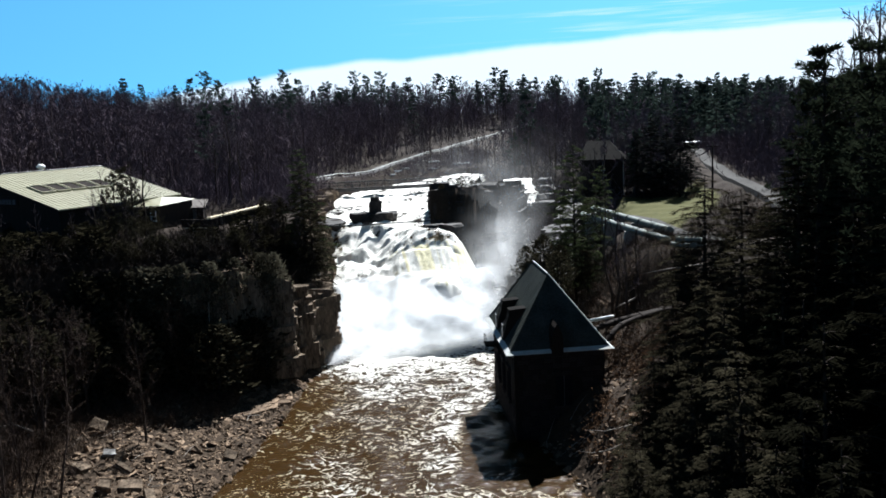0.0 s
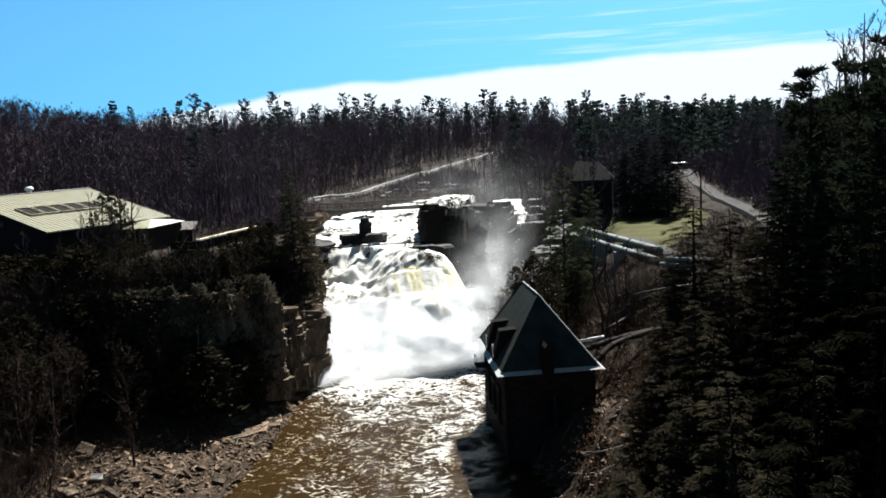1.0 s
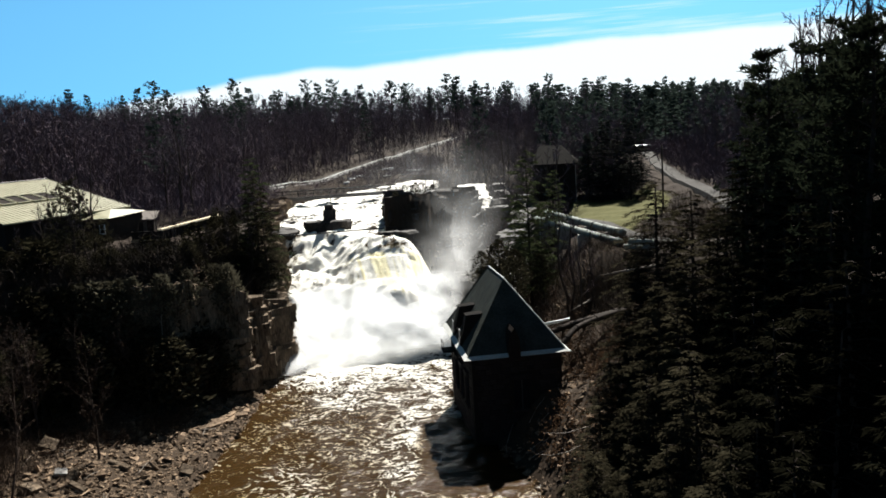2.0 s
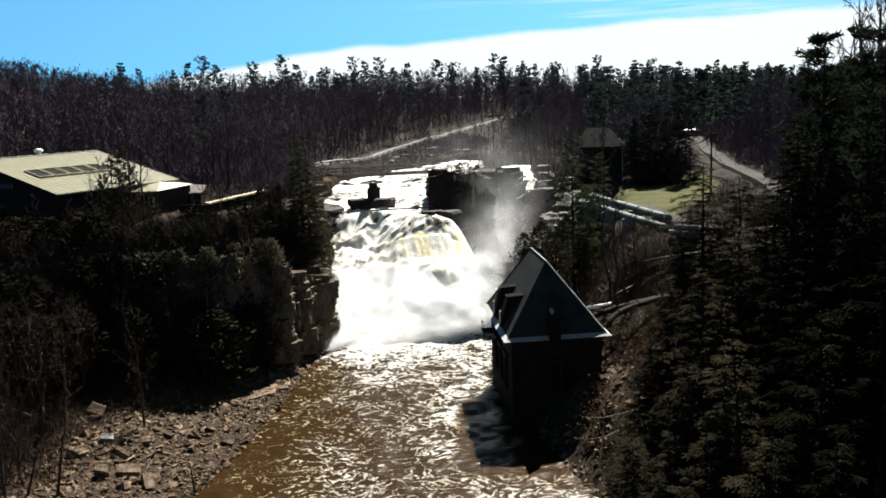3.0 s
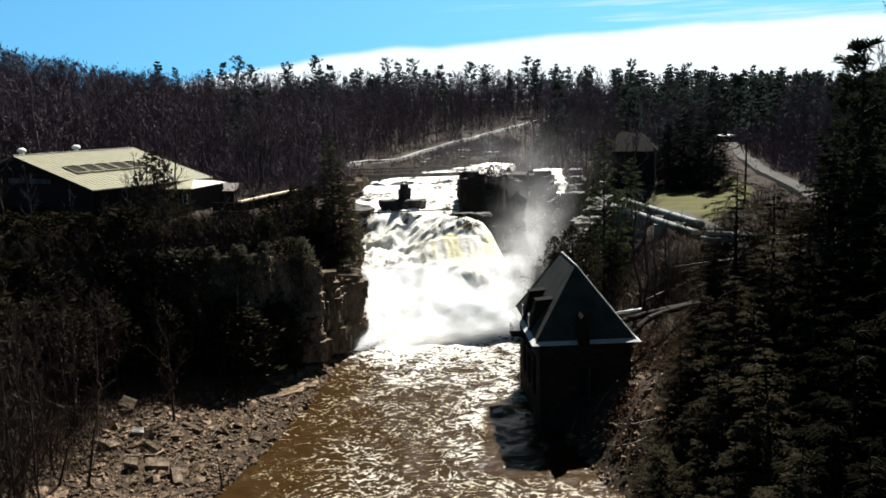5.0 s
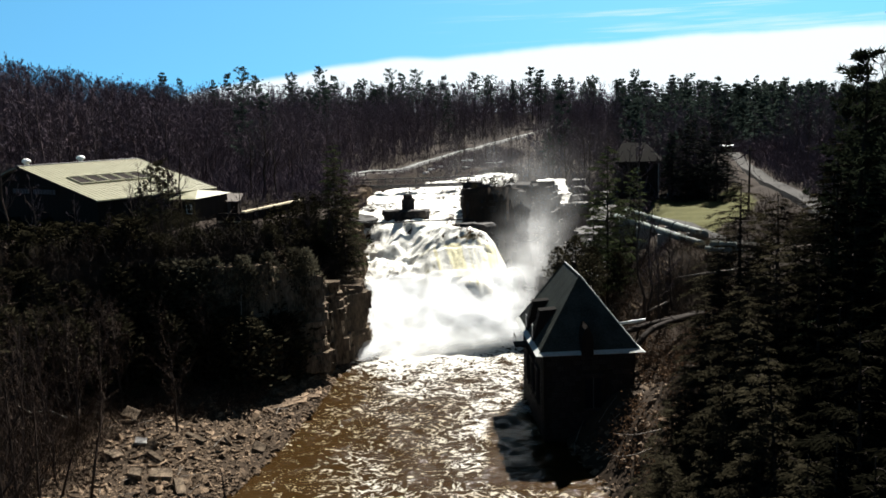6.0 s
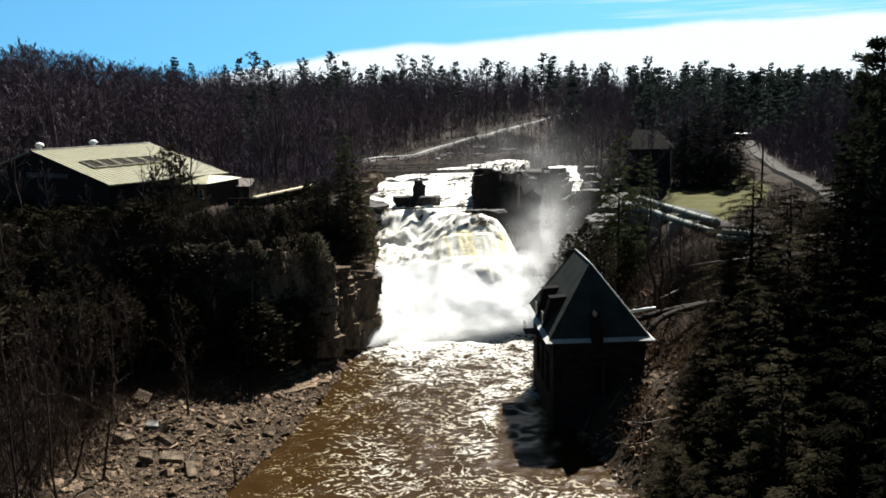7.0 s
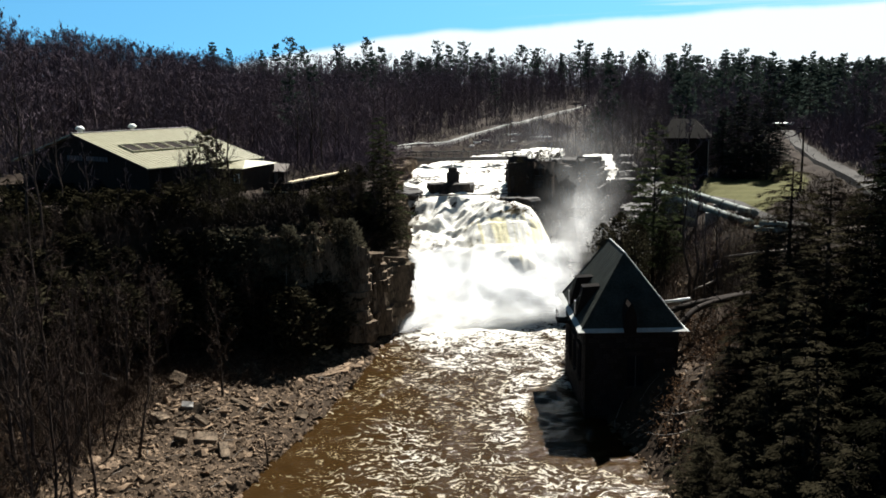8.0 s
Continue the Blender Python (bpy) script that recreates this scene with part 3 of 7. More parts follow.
# ---------------------------------------------------------------- the river
def river_level(x, y):
    """Height of the water, how much of it is foam, and where the thin falling sheet is coloured as if backlit."""
    up = inside(x, y, UPPER)
    d = np.where(up, -1, 1) * seg_dist(x, y, LIP)
    crest = UP_RIVER + 0.25 * wave(x, y, 3, 1)
    upper = crest + 0.016 * np.clip(y - 125, 0, 90) - (0.4 + 0.24 * np.clip(x + 1.2, 0, 4.5) ** 1.9 + 0.02 * np.clip(-1.2 - x, 0, 2.5) ** 2) * smooth01(-d, 7, 0)
    # the right half drops as one curved curtain, the left half tumbles down broken ledges
    curtain = smooth01(x, -11.5, -4.5)
    d = np.where(d > 0, d * (1 + 2.0 * smooth01(x, 0.8, 4)), d)
    drop_c = 5.6 * smooth01(d, -4.5, 8.0) + 7.4 * smooth01(d, 6.0, 13.0) + 0.12 * wave(x + 0.2 * y, y * 0.06, 0.52, 1) * smooth01(d, -0.5, 1.5) * smooth01(9 - d, 0, 5) + 0.1 * wave(x + 0.2 * y, y * 0.1, 0.42, 4) * smooth01(d, -0.5, 1.5) + 0.5 * wave(x, y, 1.7, 2) * smooth01(d, 4, 8)
    step = sum(2.13 * smooth01(d + 1.3 * wave(x, y, 2.6, k), -7.0 + 4.0 * k, -7.0 + 4.0 * k + 4.5) for k in range(6))
    drop = np.where(d > -8.5, curtain * drop_c + (1 - curtain) * step, 0)
    # a white boiling mound of thrown water where they land
    boil = 2.4 * np.exp(-((y - 110) / 5.5) ** 2) * smooth01(y, 98, 101) * smooth01(x, -15, -10) * smooth01(8 - x, 0, 4)
    boil = boil * (1.0 + 0.35 * wave(x, y, 2.6, 2) + 0.12 * wave(x, y, 0.9, 4))
    z = np.maximum(upper - drop, 0)
    z = np.where(d > 0, np.maximum(z, boil), z)
    falling = (d > -1) & (z > 0.3)
    rough = np.interp(y, [20, 60, 85, 100, 106], [0.2, 0.24, 0.36, 0.6, 0.8])
    chop = 1.25 * rough * (0.75 * wave(x, y * 0.8, 2.3, 0) + 0.4 * wave(x, y, 1.1, 3) + 0.18 * wave(x, y, 0.55, 5))
    z = z + np.where(z < 0.3, chop, np.where(up, 0.6 * wave(x, y, 2.6, 4) + 0.45 * wave(x, y, 1.1, 2) + 0.3 * wave(x, y, 0.6, 5), (1 - curtain) * (0.55 * wave(x, y * 0.7, 0.9, 1) + 0.45 * wave(x, y, 1.9, 2) + 0.22 * wave(x, y, 0.5, 5)) + 0.12 * wave(x, y * 0.5, 0.45, 3)))
    reach = y - 0.42 * np.clip(x + 6.5, -10, 10) * smooth01(y, 80, 98) + 5.0 * wave(x, y, 7, 3) + 2.5 * wave(x, y, 2.6, 1)      # the white water reaches further down along the left wall
    foam = np.interp(reach, [20, 58, 76, 89, 94, 97.5, 101], [0.02, 0.05, 0.08, 0.13, 0.24, 0.5, 1.5])
    edge_l = np.interp(y, Y_ROW, SHORE_L)
    foam = foam + 0.10 * smooth01(x, -5, 3.5) - 0.05 + (0.22 * wave(x, y * 0.7, 5.0, 1) + 0.16 * wave(x, y, 2.2, 4)) * smooth01(101 - y, 0, 5)
    foam = foam - 0.17 * smooth01(edge_l + 7.5 - x, 0, 5) * smooth01(98 - y, 0, 14)
    # foam cut back where the power house's shadow falls, to darken the water there
    foam = foam - 0.6 * smooth01(x, -1, 2) * smooth01(y, 60, 64) * smooth01(80 - y, 0, 5)
    foam = np.where(up, np.interp(-d, [0, 3, 8, 30], [0.72, 0.6, 0.55, 0.6]) + 0.9 * wave(x, y * 0.6, 3, 2) + 0.6 * wave(x, y, 0.9, 1), foam)
    foam = np.where(falling, (0.82 + 0.9 * wave(x, y, 1.6, 4) + 0.7 * wave(x, y, 0.7, 1) + 0.7 * smooth01(6 - z, 0, 3)) * (1 - curtain) + curtain * (0.46 + 1.9 * wave(x + 0.2 * y, y * 0.04, 0.36, 3) + 0.7 * wave(x + 0.15 * y, y * 0.1, 0.8, 2) + 1.1 * smooth01(8.5 - z, 0, 3.5)), foam)
    # share of the painted backlight: the curtain, stronger with height, and faintly the lip
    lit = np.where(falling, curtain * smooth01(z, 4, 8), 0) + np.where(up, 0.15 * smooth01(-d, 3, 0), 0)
    return z, foam, lit


def build_river():
    ys = np.concatenate([np.arange(-400, 30, 10.0), np.arange(30, 56, 0.6), np.arange(56, 98, 0.22), np.arange(98, 124, 0.2), np.arange(124, 140, 0.4), np.arange(140, 236, 1.0)])
    xs = np.concatenate([np.arange(-40, -22, 1.5), np.arange(-22, -16, 0.25), np.arange(-16, 5, 0.17), np.arange(5, 12, 0.25), np.arange(12, 34, 1.0)])
    X, Y, F = sheet(xs, ys)
    z, foam, lit = river_level(X, Y)
    keep = ~(inside(X, Y, OUTCROP))
    F = F[keep[F].any(1)]
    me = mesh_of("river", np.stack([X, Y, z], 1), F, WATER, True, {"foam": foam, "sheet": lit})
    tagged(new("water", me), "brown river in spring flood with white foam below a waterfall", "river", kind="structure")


build_river()


# ---------------------------------------------------------------- rock walls
def rock_wall(name, line, top, foot, label, layer=0.55, rough=0.6, seed=1, lean=0.12, step=0.6, mat=None, ragged=0.7):
    """A wall of bedded rock along a broken line: courses of uneven height whose faces jut and recede, with joints between blocks.
    The line runs so that the open side lies to its right. top and foot are functions of the distance along the line, 0 to 1."""
    r = np.random.RandomState(seed)
    P = np.array(line, float)
    seg = np.linalg.norm(np.diff(P, axis=0), axis=1)
    s = np.concatenate([[0], np.cumsum(seg)])
    n = int(s[-1] / step) + 1
    u = np.linspace(0, s[-1], n)
    C = np.stack([np.interp(u, s, P[:, 0]), np.interp(u, s, P[:, 1])], 1)
    T = np.gradient(C, axis=0)
    T /= np.linalg.norm(T, axis=1)[:, None] + 1e-9
    Nrm = np.stack([T[:, 1], -T[:, 0]], 1)
    zt = np.array([top(v) for v in u / s[-1]])
    zf = np.array([foot(v) for v in u / s[-1]])
    zt = zt + np.repeat(r.uniform(-1, 1, n), r.randint(2, 6, n))[:n] * ragged * smooth01(zt - zf, 0.5, 4.0) + r.randn(n) * 0.12 * ragged
    lo, hi = zf.min(), zt.max()
    levels = [lo]
    while levels[-1] < hi:
        levels.append(levels[-1] + layer * r.uniform(0.5, 1.7))
    buf = Buf()
    big = np.convolve(r.randn(n + 20), np.ones(9) / 9, "same")[10:10 + n] * 2.2 * rough
    column = np.repeat(r.uniform(-0.9, 0.9, n), r.randint(1, 6, n))[:n] * rough * 0.9 + r.randn(n) * 0.12
    for k, (a, b) in enumerate(zip(levels[:-1], levels[1:])):
        column = np.where(np.repeat(r.rand(n) < 0.3, r.randint(1, 5, n))[:n], np.roll(column, r.randint(1, 6)), column)
        # joints: the offset stays the same over runs of blocks
        off = np.repeat(r.uniform(-0.5, 0.5, n // 2 + 2), r.randint(1, 6, n // 2 + 2))[:n] * rough * 0.5
        course = r.uniform(-0.3, 0.3) * rough
        out = big + off + course + lean * (hi - (a + b) / 2) * (0.75 + 0.25 * r.rand()) + column
        A = C + Nrm * out[:, None]
        back = C - Nrm * 2.5
        za, zb = np.clip(a, zf, zt), np.clip(b, zf, zt)
        V = np.concatenate([np.c_[A, za], np.c_[A + Nrm * r.uniform(-0.12, 0.05, n)[:, None], zb], np.c_[back, zb]])
        F = []
        for i in range(n - 1):
            if zb[i] - za[i] < 0.01 and zb[i + 1] - za[i + 1] < 0.01:
                continue
            p, q = i, i + 1
            F += [(p, q, n + q), (p, n + q, n + p), (n + p, n + q, 2 * n + q), (n + p, 2 * n + q, 2 * n + p), (p, 2 * n + p, 2 * n + q), (p, 2 * n + q, q)]
        if F:
            buf.add(V, F)
    ob = new(name, buf.mesh(name, mat or ROCK))
    return tagged(ob, label, "cliff", kind="structure")


WEST = [(-56, 60), (-47, 72), (-40, 78), (-31, 80.5), (-24, 83.5), (-19.6, 87.5), (-17.6, 92), (-16.5, 97), (-15.7, 100), (-16.1, 104), (-17.6, 110), (-18.6, 118), (-20.8, 132), (-24, 168)]
RUN = np.cumsum([0] + [math.dist(a, b) for a, b in zip(WEST[:-1], WEST[1:])])
CV = [RUN[i] / RUN[-1] for i in (4, 6, 8, 9, 11)]       # where the cliff's top sinks to the low spur by the falls
rock_wall("cliff_west", WEST,
          lambda v: float(np.interp(v, [0, 0.3, CV[0], CV[1], CV[2], CV[3], CV[4], 1.0], [11, 14, 14.2, 10.2, 9.0, 9.6, 13.0, 15.2]) + 0.5 * math.sin(37 * v) + 0.4 * math.sin(91 * v + 1)),
          lambda v: float(np.interp(v, [0, 0.3, 0.4, 0.5, 1.0], [7, 3, 1.2, -1, -1])),
          "dark bedded sandstone cliff with ledges above the river", layer=0.62, step=0.4, seed=3, lean=0.08, rough=0.8)
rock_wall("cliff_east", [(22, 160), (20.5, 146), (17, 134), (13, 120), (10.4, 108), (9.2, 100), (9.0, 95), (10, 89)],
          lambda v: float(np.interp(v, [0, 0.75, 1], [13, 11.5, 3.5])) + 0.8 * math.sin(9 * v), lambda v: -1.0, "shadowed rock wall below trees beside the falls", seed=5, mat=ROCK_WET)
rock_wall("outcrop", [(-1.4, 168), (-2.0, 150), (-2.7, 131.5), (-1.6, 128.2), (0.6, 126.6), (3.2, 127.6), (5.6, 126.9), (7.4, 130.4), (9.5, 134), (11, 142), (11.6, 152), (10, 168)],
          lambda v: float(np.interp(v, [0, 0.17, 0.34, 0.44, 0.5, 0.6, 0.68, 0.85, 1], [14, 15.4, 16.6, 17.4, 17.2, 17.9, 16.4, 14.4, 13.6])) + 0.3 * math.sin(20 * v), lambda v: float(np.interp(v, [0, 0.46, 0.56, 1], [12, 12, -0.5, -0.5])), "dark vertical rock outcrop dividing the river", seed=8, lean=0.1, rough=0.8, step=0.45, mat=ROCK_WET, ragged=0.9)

# ---------------------------------------------------------------- the stone power house
def power_house():
    """Local frame: x along the front, y back, front-left corner at the origin; z from the water."""
    W, D, EAVE, RIDGE = 8.6, 13.4, 8.0, 13.8
    ph = thing("power_house", 4.45, 70.7, 0, "dark stone power house with steep metal hipped roof standing in river", "power house", turn=5.0)
    wall = child("wall", mesh_of("wall", *plinth(0.35, 0.35, W - 0.35, D - 0.35, -2.0, EAVE - 0.3), MORTAR), ph)
    o = 0.0
    F1, F2 = (W / 2, 0.312 * D, RIDGE), (W / 2, 0.85 * D, RIDGE)
    a, b, c, d = (o, o, EAVE), (W, o, EAVE), (W, D, EAVE), (o, D, EAVE)
    roof = part("roof", hip(a, b, c, d, F1, F2), ROOF_DARK, ph, "dark grey-green metal roof")
    # standing seams on the four slopes
    for p, q, r1, r2, n in ((a, b, F1, F1, 15), (d, a, F2, F1, 19), (b, c, F1, F2, 19), (c, d, F2, F2, 15)):
        for i in range(1, n):
            t = i / n
            foot_pt = Vector(p).lerp(Vector(q), t)
            along = (Vector(q) - Vector(p)).normalized()
            L = (Vector(q) - Vector(p)).length
            s1, s2 = (Vector(r1) - Vector(p)).dot(along), (Vector(r2) - Vector(p)).dot(along)
            s = t * L
            up = ((Vector(r1) - Vector(p)) - along * s1)
            k = s / s1 if s < s1 else ((L - s) / (L - s2) if s > s2 else 1.0)
            e = foot_pt + up * k * 0.985
            seam(roof, foot_pt + up * 0.02, e)
    # pale flashing along the eaves and up the hips and ridge
    for name, p, q, wdt in (("eave_flashing", a, b, 0.34), ("eave_flashing", d, a, 0.34), ("eave_flashing", b, c, 0.3), ("eave_flashing", c, d, 0.3)):
        P, Q = Vector(p), Vector(q)
        mid = (Vector(F1) + Vector(F2)) / 2
        al = (Q - P).normalized()
        inn = mid - (P + Q) / 2
        inn = Vector((inn.x, inn.y, 0))
        inn = (inn - al * inn.dot(al)).normalized()
        c4 = [P - inn * 0.38 - al * 0.38 + Vector((0, 0, -0.14)), Q - inn * 0.38 + al * 0.38 + Vector((0, 0, -0.14)), Q + inn * 0.04 - al * 0.04 + Vector((0, 0, 0.1)), P + inn * 0.04 + al * 0.04 + Vector((0, 0, 0.1))]
        part(name, slab(c4, 0.05), FLASHING, roof, "pale metal eave flashing")
    for p, q in ((a, F1), (b, F1), (c, F2), (d, F2), (F1, F2)):
        v, f = tube([Vector(p) + Vector((0, 0, 0.04)), Vector(q) + Vector((0, 0, 0.04))], [0.06, 0.06], 6)
        child("ridge_cap", mesh_of("ridge_cap", v, f, FLASHING if (p is b or p is F1) else ROOF_DARK), roof)
    # dormers that break through the eaves: two on the river side, one in front
    for kind, s in (("side", 4.4), ("side", 8.3), ("front", 4.0), ("far", 4.0)):
        dormer(ph, kind, s, W, D, EAVE)
    # openings of the walls
    for x0, z0, z1 in ((3.95, 2.9, 5.6),):
        op = part("window", boxed(x0, 0.22, z0, x0 + 1.35, 0.42, z1), GLASS_DARK, ph, "dark tall window opening")
        part("sill", boxed(x0 - 0.15, 0.08, z0 - 0.22, x0 + 1.5, 0.45, z0, 0.02), STONE_WALL, op)
        part("lintel", boxed(x0 - 0.3, 0.1, z1, x0 + 1.65, 0.45, z1 + 0.4, 0.02), STONE_WALL, op)
        part("mullion", boxed(x0 + 0.64, 0.18, z0, x0 + 0.71, 0.3, z1), DARK_METAL, op)
    for y0 in (2.6, 5.6, 8.6):
        op = part("window", boxed(0.22, y0, 2.9, 0.42, y0 + 1.3, 5.6), GLASS_DARK, ph, "dark tall window opening")
        part("sill", boxed(0.08, y0 - 0.15, 2.68, 0.45, y0 + 1.45, 2.9, 0.02), STONE_WALL, op)
        part("lintel", boxed(0.1, y0 - 0.3, 5.6, 0.45, y0 + 1.6, 6.0, 0.02), STONE_WALL, op)
    # small timber landing on the river side
    bal = part("landing", boxed(-0.95, 9.2, 6.1, 0.3, 10.9, 6.25, 0.02), DARK_WOOD, ph)
    for yy in (9.3, 10.8):
        part("post", boxed(-0.9, yy - 0.03, 6.25, -0.84, yy + 0.03, 7.1), DARK_WOOD, bal)
    part("rail", boxed(-0.9, 9.3, 7.05, -0.84, 10.8, 7.12), DARK_WOOD, bal)
    # quoins and coursed stones of the two seen walls
    r = random.Random(4)
    meshes = [brick_mesh(w) for w in (0.55, 0.75, 0.95)]
    sizes = (0.55, 0.75, 0.95)
    n = 0
    for face in ("front", "side"):
        L = W - 0.7 if face == "front" else D - 0.7
        z = 0.3
        while z < EAVE - 0.5:
            s = -r.uniform(0, 0.4)
            while s < L - 0.2:
                k = r.randrange(3)
                if s + sizes[k] > L + 0.05:
                    break
                u = s + 0.35
                blocked = (face == "front" and u + sizes[k] > 3.6 and u < 5.65 and z + 0.42 > 2.66 and z < 6.0) or (face == "side" and any(u + sizes[k] > y0 - 0.32 and u < y0 + 1.62 for y0 in (2.6, 5.6, 8.6)) and 2.2 < z < 6.0)
                if not blocked and s >= 0 and n < 300:
                    st = child("stone", meshes[k], wall)
                    jut = r.uniform(-0.02, 0.03)
                    st.matrix_basis = pose(u, 0.35 - jut, z) if face == "front" else pose(0.35 - jut, u + sizes[k], z, 0, 0, -90)
                    n += 1
                s += sizes[k] + 0.03
            z += 0.46
    return ph


def plinth(x0, y0, x1, y1, z0, z1):
    V = [(x, y, z) for z in (z0, z1) for x, y in ((x0, y0), (x1, y0), (x1, y1), (x0, y1))]
    return V, [(0, 3, 2, 1), (4, 5, 6, 7), (0, 1, 5, 4), (1, 2, 6, 5), (2, 3, 7, 6), (3, 0, 4, 7)]


def hip(a, b, c, d, f1, f2):
    bm = bmesh.new()
    A, B, C, D, E, G = (bm.verts.new(p) for p in (a, b, c, d, f1, f2))
    for f in ((A, B, E), (B, C, G, E), (C, D, G), (D, A, E, G), (D, C, B, A)):
        bm.faces.new(f)
    bmesh.ops.recalc_face_normals(bm, faces=bm.faces)
    return bm


def seam(roof, p, q):
    v, f = tube([p, q], [0.017, 0.017], 4)
    child("seam", mesh_of("seam", v, f, ROOF_DARK), roof)


def brick_mesh(w):
    """A rock-faced stone 0.43 high, its face slightly proud in the middle."""
    V = [(0, 0, 0), (w, 0, 0), (w, 0, 0.43), (0, 0, 0.43), (0.05, -0.05, 0.05), (w - 0.05, -0.04, 0.05), (w - 0.06, -0.06, 0.38), (0.05, -0.05, 0.38)]
    F = [(0, 1, 5, 4), (1, 2, 6, 5), (2, 3, 7, 6), (3, 0, 4, 7), (4, 5, 6, 7)]
    me = mesh_of("stone", V, F, STONE_WALL)
    return me


def dormer(ph, kind, s, W, D, EAVE):
    """A narrow dormer low on the slope: two shed dormers to the river, a pointed one through the front eave."""
    if kind == "side":
        h, half = 2.85, 0.55
        deep = h * W / 2 / 5.8
        ob = part("dormer", prism([(-0.08, 0), (0.62, h - 0.08), (deep, h), (deep + 0.05, h - 0.3), (0.3, 0.0)], -half, half, axis=0), DARK_WOOD, ph, "narrow dark dormer on the slope")
        ob.matrix_basis = pose(0.05, s, EAVE + 0.05, 0, 0, -90)
        part("lid", slab([(-half - 0.05, 0.56, h - 0.07), (half + 0.05, 0.56, h - 0.07), (half + 0.05, deep, h + 0.02), (-half - 0.05, deep, h + 0.02)], 0.04), SHINGLE_DARK, ob)
    else:
        h, half = 2.7, 0.5
        deep = 0.5 + (h - 0.35) * {"front": 0.312 * D, "far": 0.15 * D}[kind] / 5.8
        arch = [(-half, 0), (half, 0), (half, h * 0.5), (half * 0.8, h * 0.7), (half * 0.42, h * 0.88), (0, h), (-half * 0.42, h * 0.88), (-half * 0.8, h * 0.7), (-half, h * 0.5)]
        ob = part("dormer", prism(arch, 0, deep, axis=1), DARK_WOOD, ph, "narrow dark pointed dormer breaking the eave")
        ob.matrix_basis = pose(s, -0.5, EAVE - 0.35) if kind == "front" else pose(W - s, D + 0.5, EAVE - 0.35, 0, 0, 180)
    part("shutter", boxed(-half + 0.12, -0.04, 0.25, half - 0.12, 0.02, h * 0.5), DARK_METAL if kind == "side" else DARK_WOOD, ob)


power_house()


# ---------------------------------------------------------------- the shop on the left rim
def shop():
    """Local frame: the near eave corner is the origin; x runs along the eave, y across the gable."""
    ux, uy = 0.52, 0.854
    ang = math.degrees(math.atan2(uy, ux))
    sh = thing("shop_building", -47.0, 101.7, 15.0, "large dark timber shop with low cream metal roof", "building", turn=ang)
    L, HALF, E, R = 18.5, 16.0, 4.6, 8.5
    part("wall", prism([(0.5, 0.0), (0.5, E - 0.1), (HALF, R - 0.25), (2 * HALF - 0.5, E - 0.1), (2 * HALF - 0.5, 0.0)], 0.5, L - 0.5, axis=0), DARK_WOOD, sh, "dark brown board walls")
    near = part("roof", slab([(-0.3, -0.6, E - 0.15), (L, -0.6, E - 0.15), (L, HALF, R), (-0.3, HALF, R)], 0.18), ROOF_PALE, sh, "cream metal roof slope")
    part("roof", slab([(-0.3, HALF, R), (L, HALF, R), (L, 2 * HALF + 0.6, E - 0.15), (-0.3, 2 * HALF + 0.6, E - 0.15)], 0.18), ROOF_PALE, sh, "cream metal roof slope")
    rise = (R - E) / HALF

    def on(y):
        return E + y * rise + 0.02

    for i in range(30):     # raised ribs
        x = 0.1 + i * (L - 0.4) / 29
        part("rib", slab([(x, -0.55, on(-0.55) + 0.04), (x + 0.07, -0.55, on(-0.55) + 0.04), (x + 0.07, HALF - 0.1, on(HALF - 0.1) + 0.04), (x, HALF - 0.1, on(HALF - 0.1) + 0.04)], 0.06), ROOF_PALE, near)
    part("ridge_cap", boxed(-0.3, HALF - 0.25, R - 0.02, L, HALF + 0.25, R + 0.1, 0.03), DARK_METAL, sh)
    part("fascia", slab([(-0.36, -0.6, E - 0.1), (-0.36, HALF, R + 0.02), (-0.30, HALF, R + 0.02), (-0.30, -0.6, E - 0.1)], 0.4), DARK_WOOD, sh)
    for i in range(5):      # sunk skylight wells half way up the slope
        x = 2.3 + i * 2.2
        well = part("skylight", slab([(x, 6.0, on(6.0) + 0.12), (x + 1.75, 6.0, on(6.0) + 0.12), (x + 1.75, 9.0, on(9.0) + 0.1), (x, 9.0, on(9.0) + 0.1)], 0.2), DARK_WOOD, near, "dark skylight in the pale roof")
        for a, b in (((x - 0.1, 5.9), (x, 9.1)), ((x + 1.75, 5.9), (x + 1.85, 9.1)), ((x, 5.85), (x + 1.75, 6.0)), ((x, 9.0), (x + 1.75, 9.12))):
            part("frame", slab([(a[0], a[1], on(a[1]) + 0.24), (b[0], a[1], on(a[1]) + 0.24), (b[0], b[1], on(b[1]) + 0.24), (a[0], b[1], on(b[1]) + 0.24)], 0.26), ROOF_PALE, well)
    for x in (1.6, 9.6):    # roof ventilators behind the ridge
        v, f = tube([(x, HALF + 0.9, R - 0.3), (x, HALF + 0.9, R + 0.35), (x, HALF + 0.9, R + 0.4), (x, HALF + 0.9, R + 0.65), (x, HALF + 0.9, R + 0.9)], [0.3, 0.3, 0.55, 0.58, 0.25], 12)
        child("ventilator", mesh_of("ventilator", v, f, WHITE_PAINT, True), sh, "white round roof ventilator")
    # unreadable lettering on the gable: plain bars
    sign = part("sign_board", boxed(-0.02 + 0.42, 8.5, 4.6, 0.48, 19.5, 5.9), DARK_WOOD, sh)
    y = 9.0
    for w in (0.8, 0.7, 0.7, 0.8, 0.75, 0.6, 0.7, None, 0.8, 0.75, 0.8, 0.7, 0.8):
        if w is None:
            y += 0.9
            continue
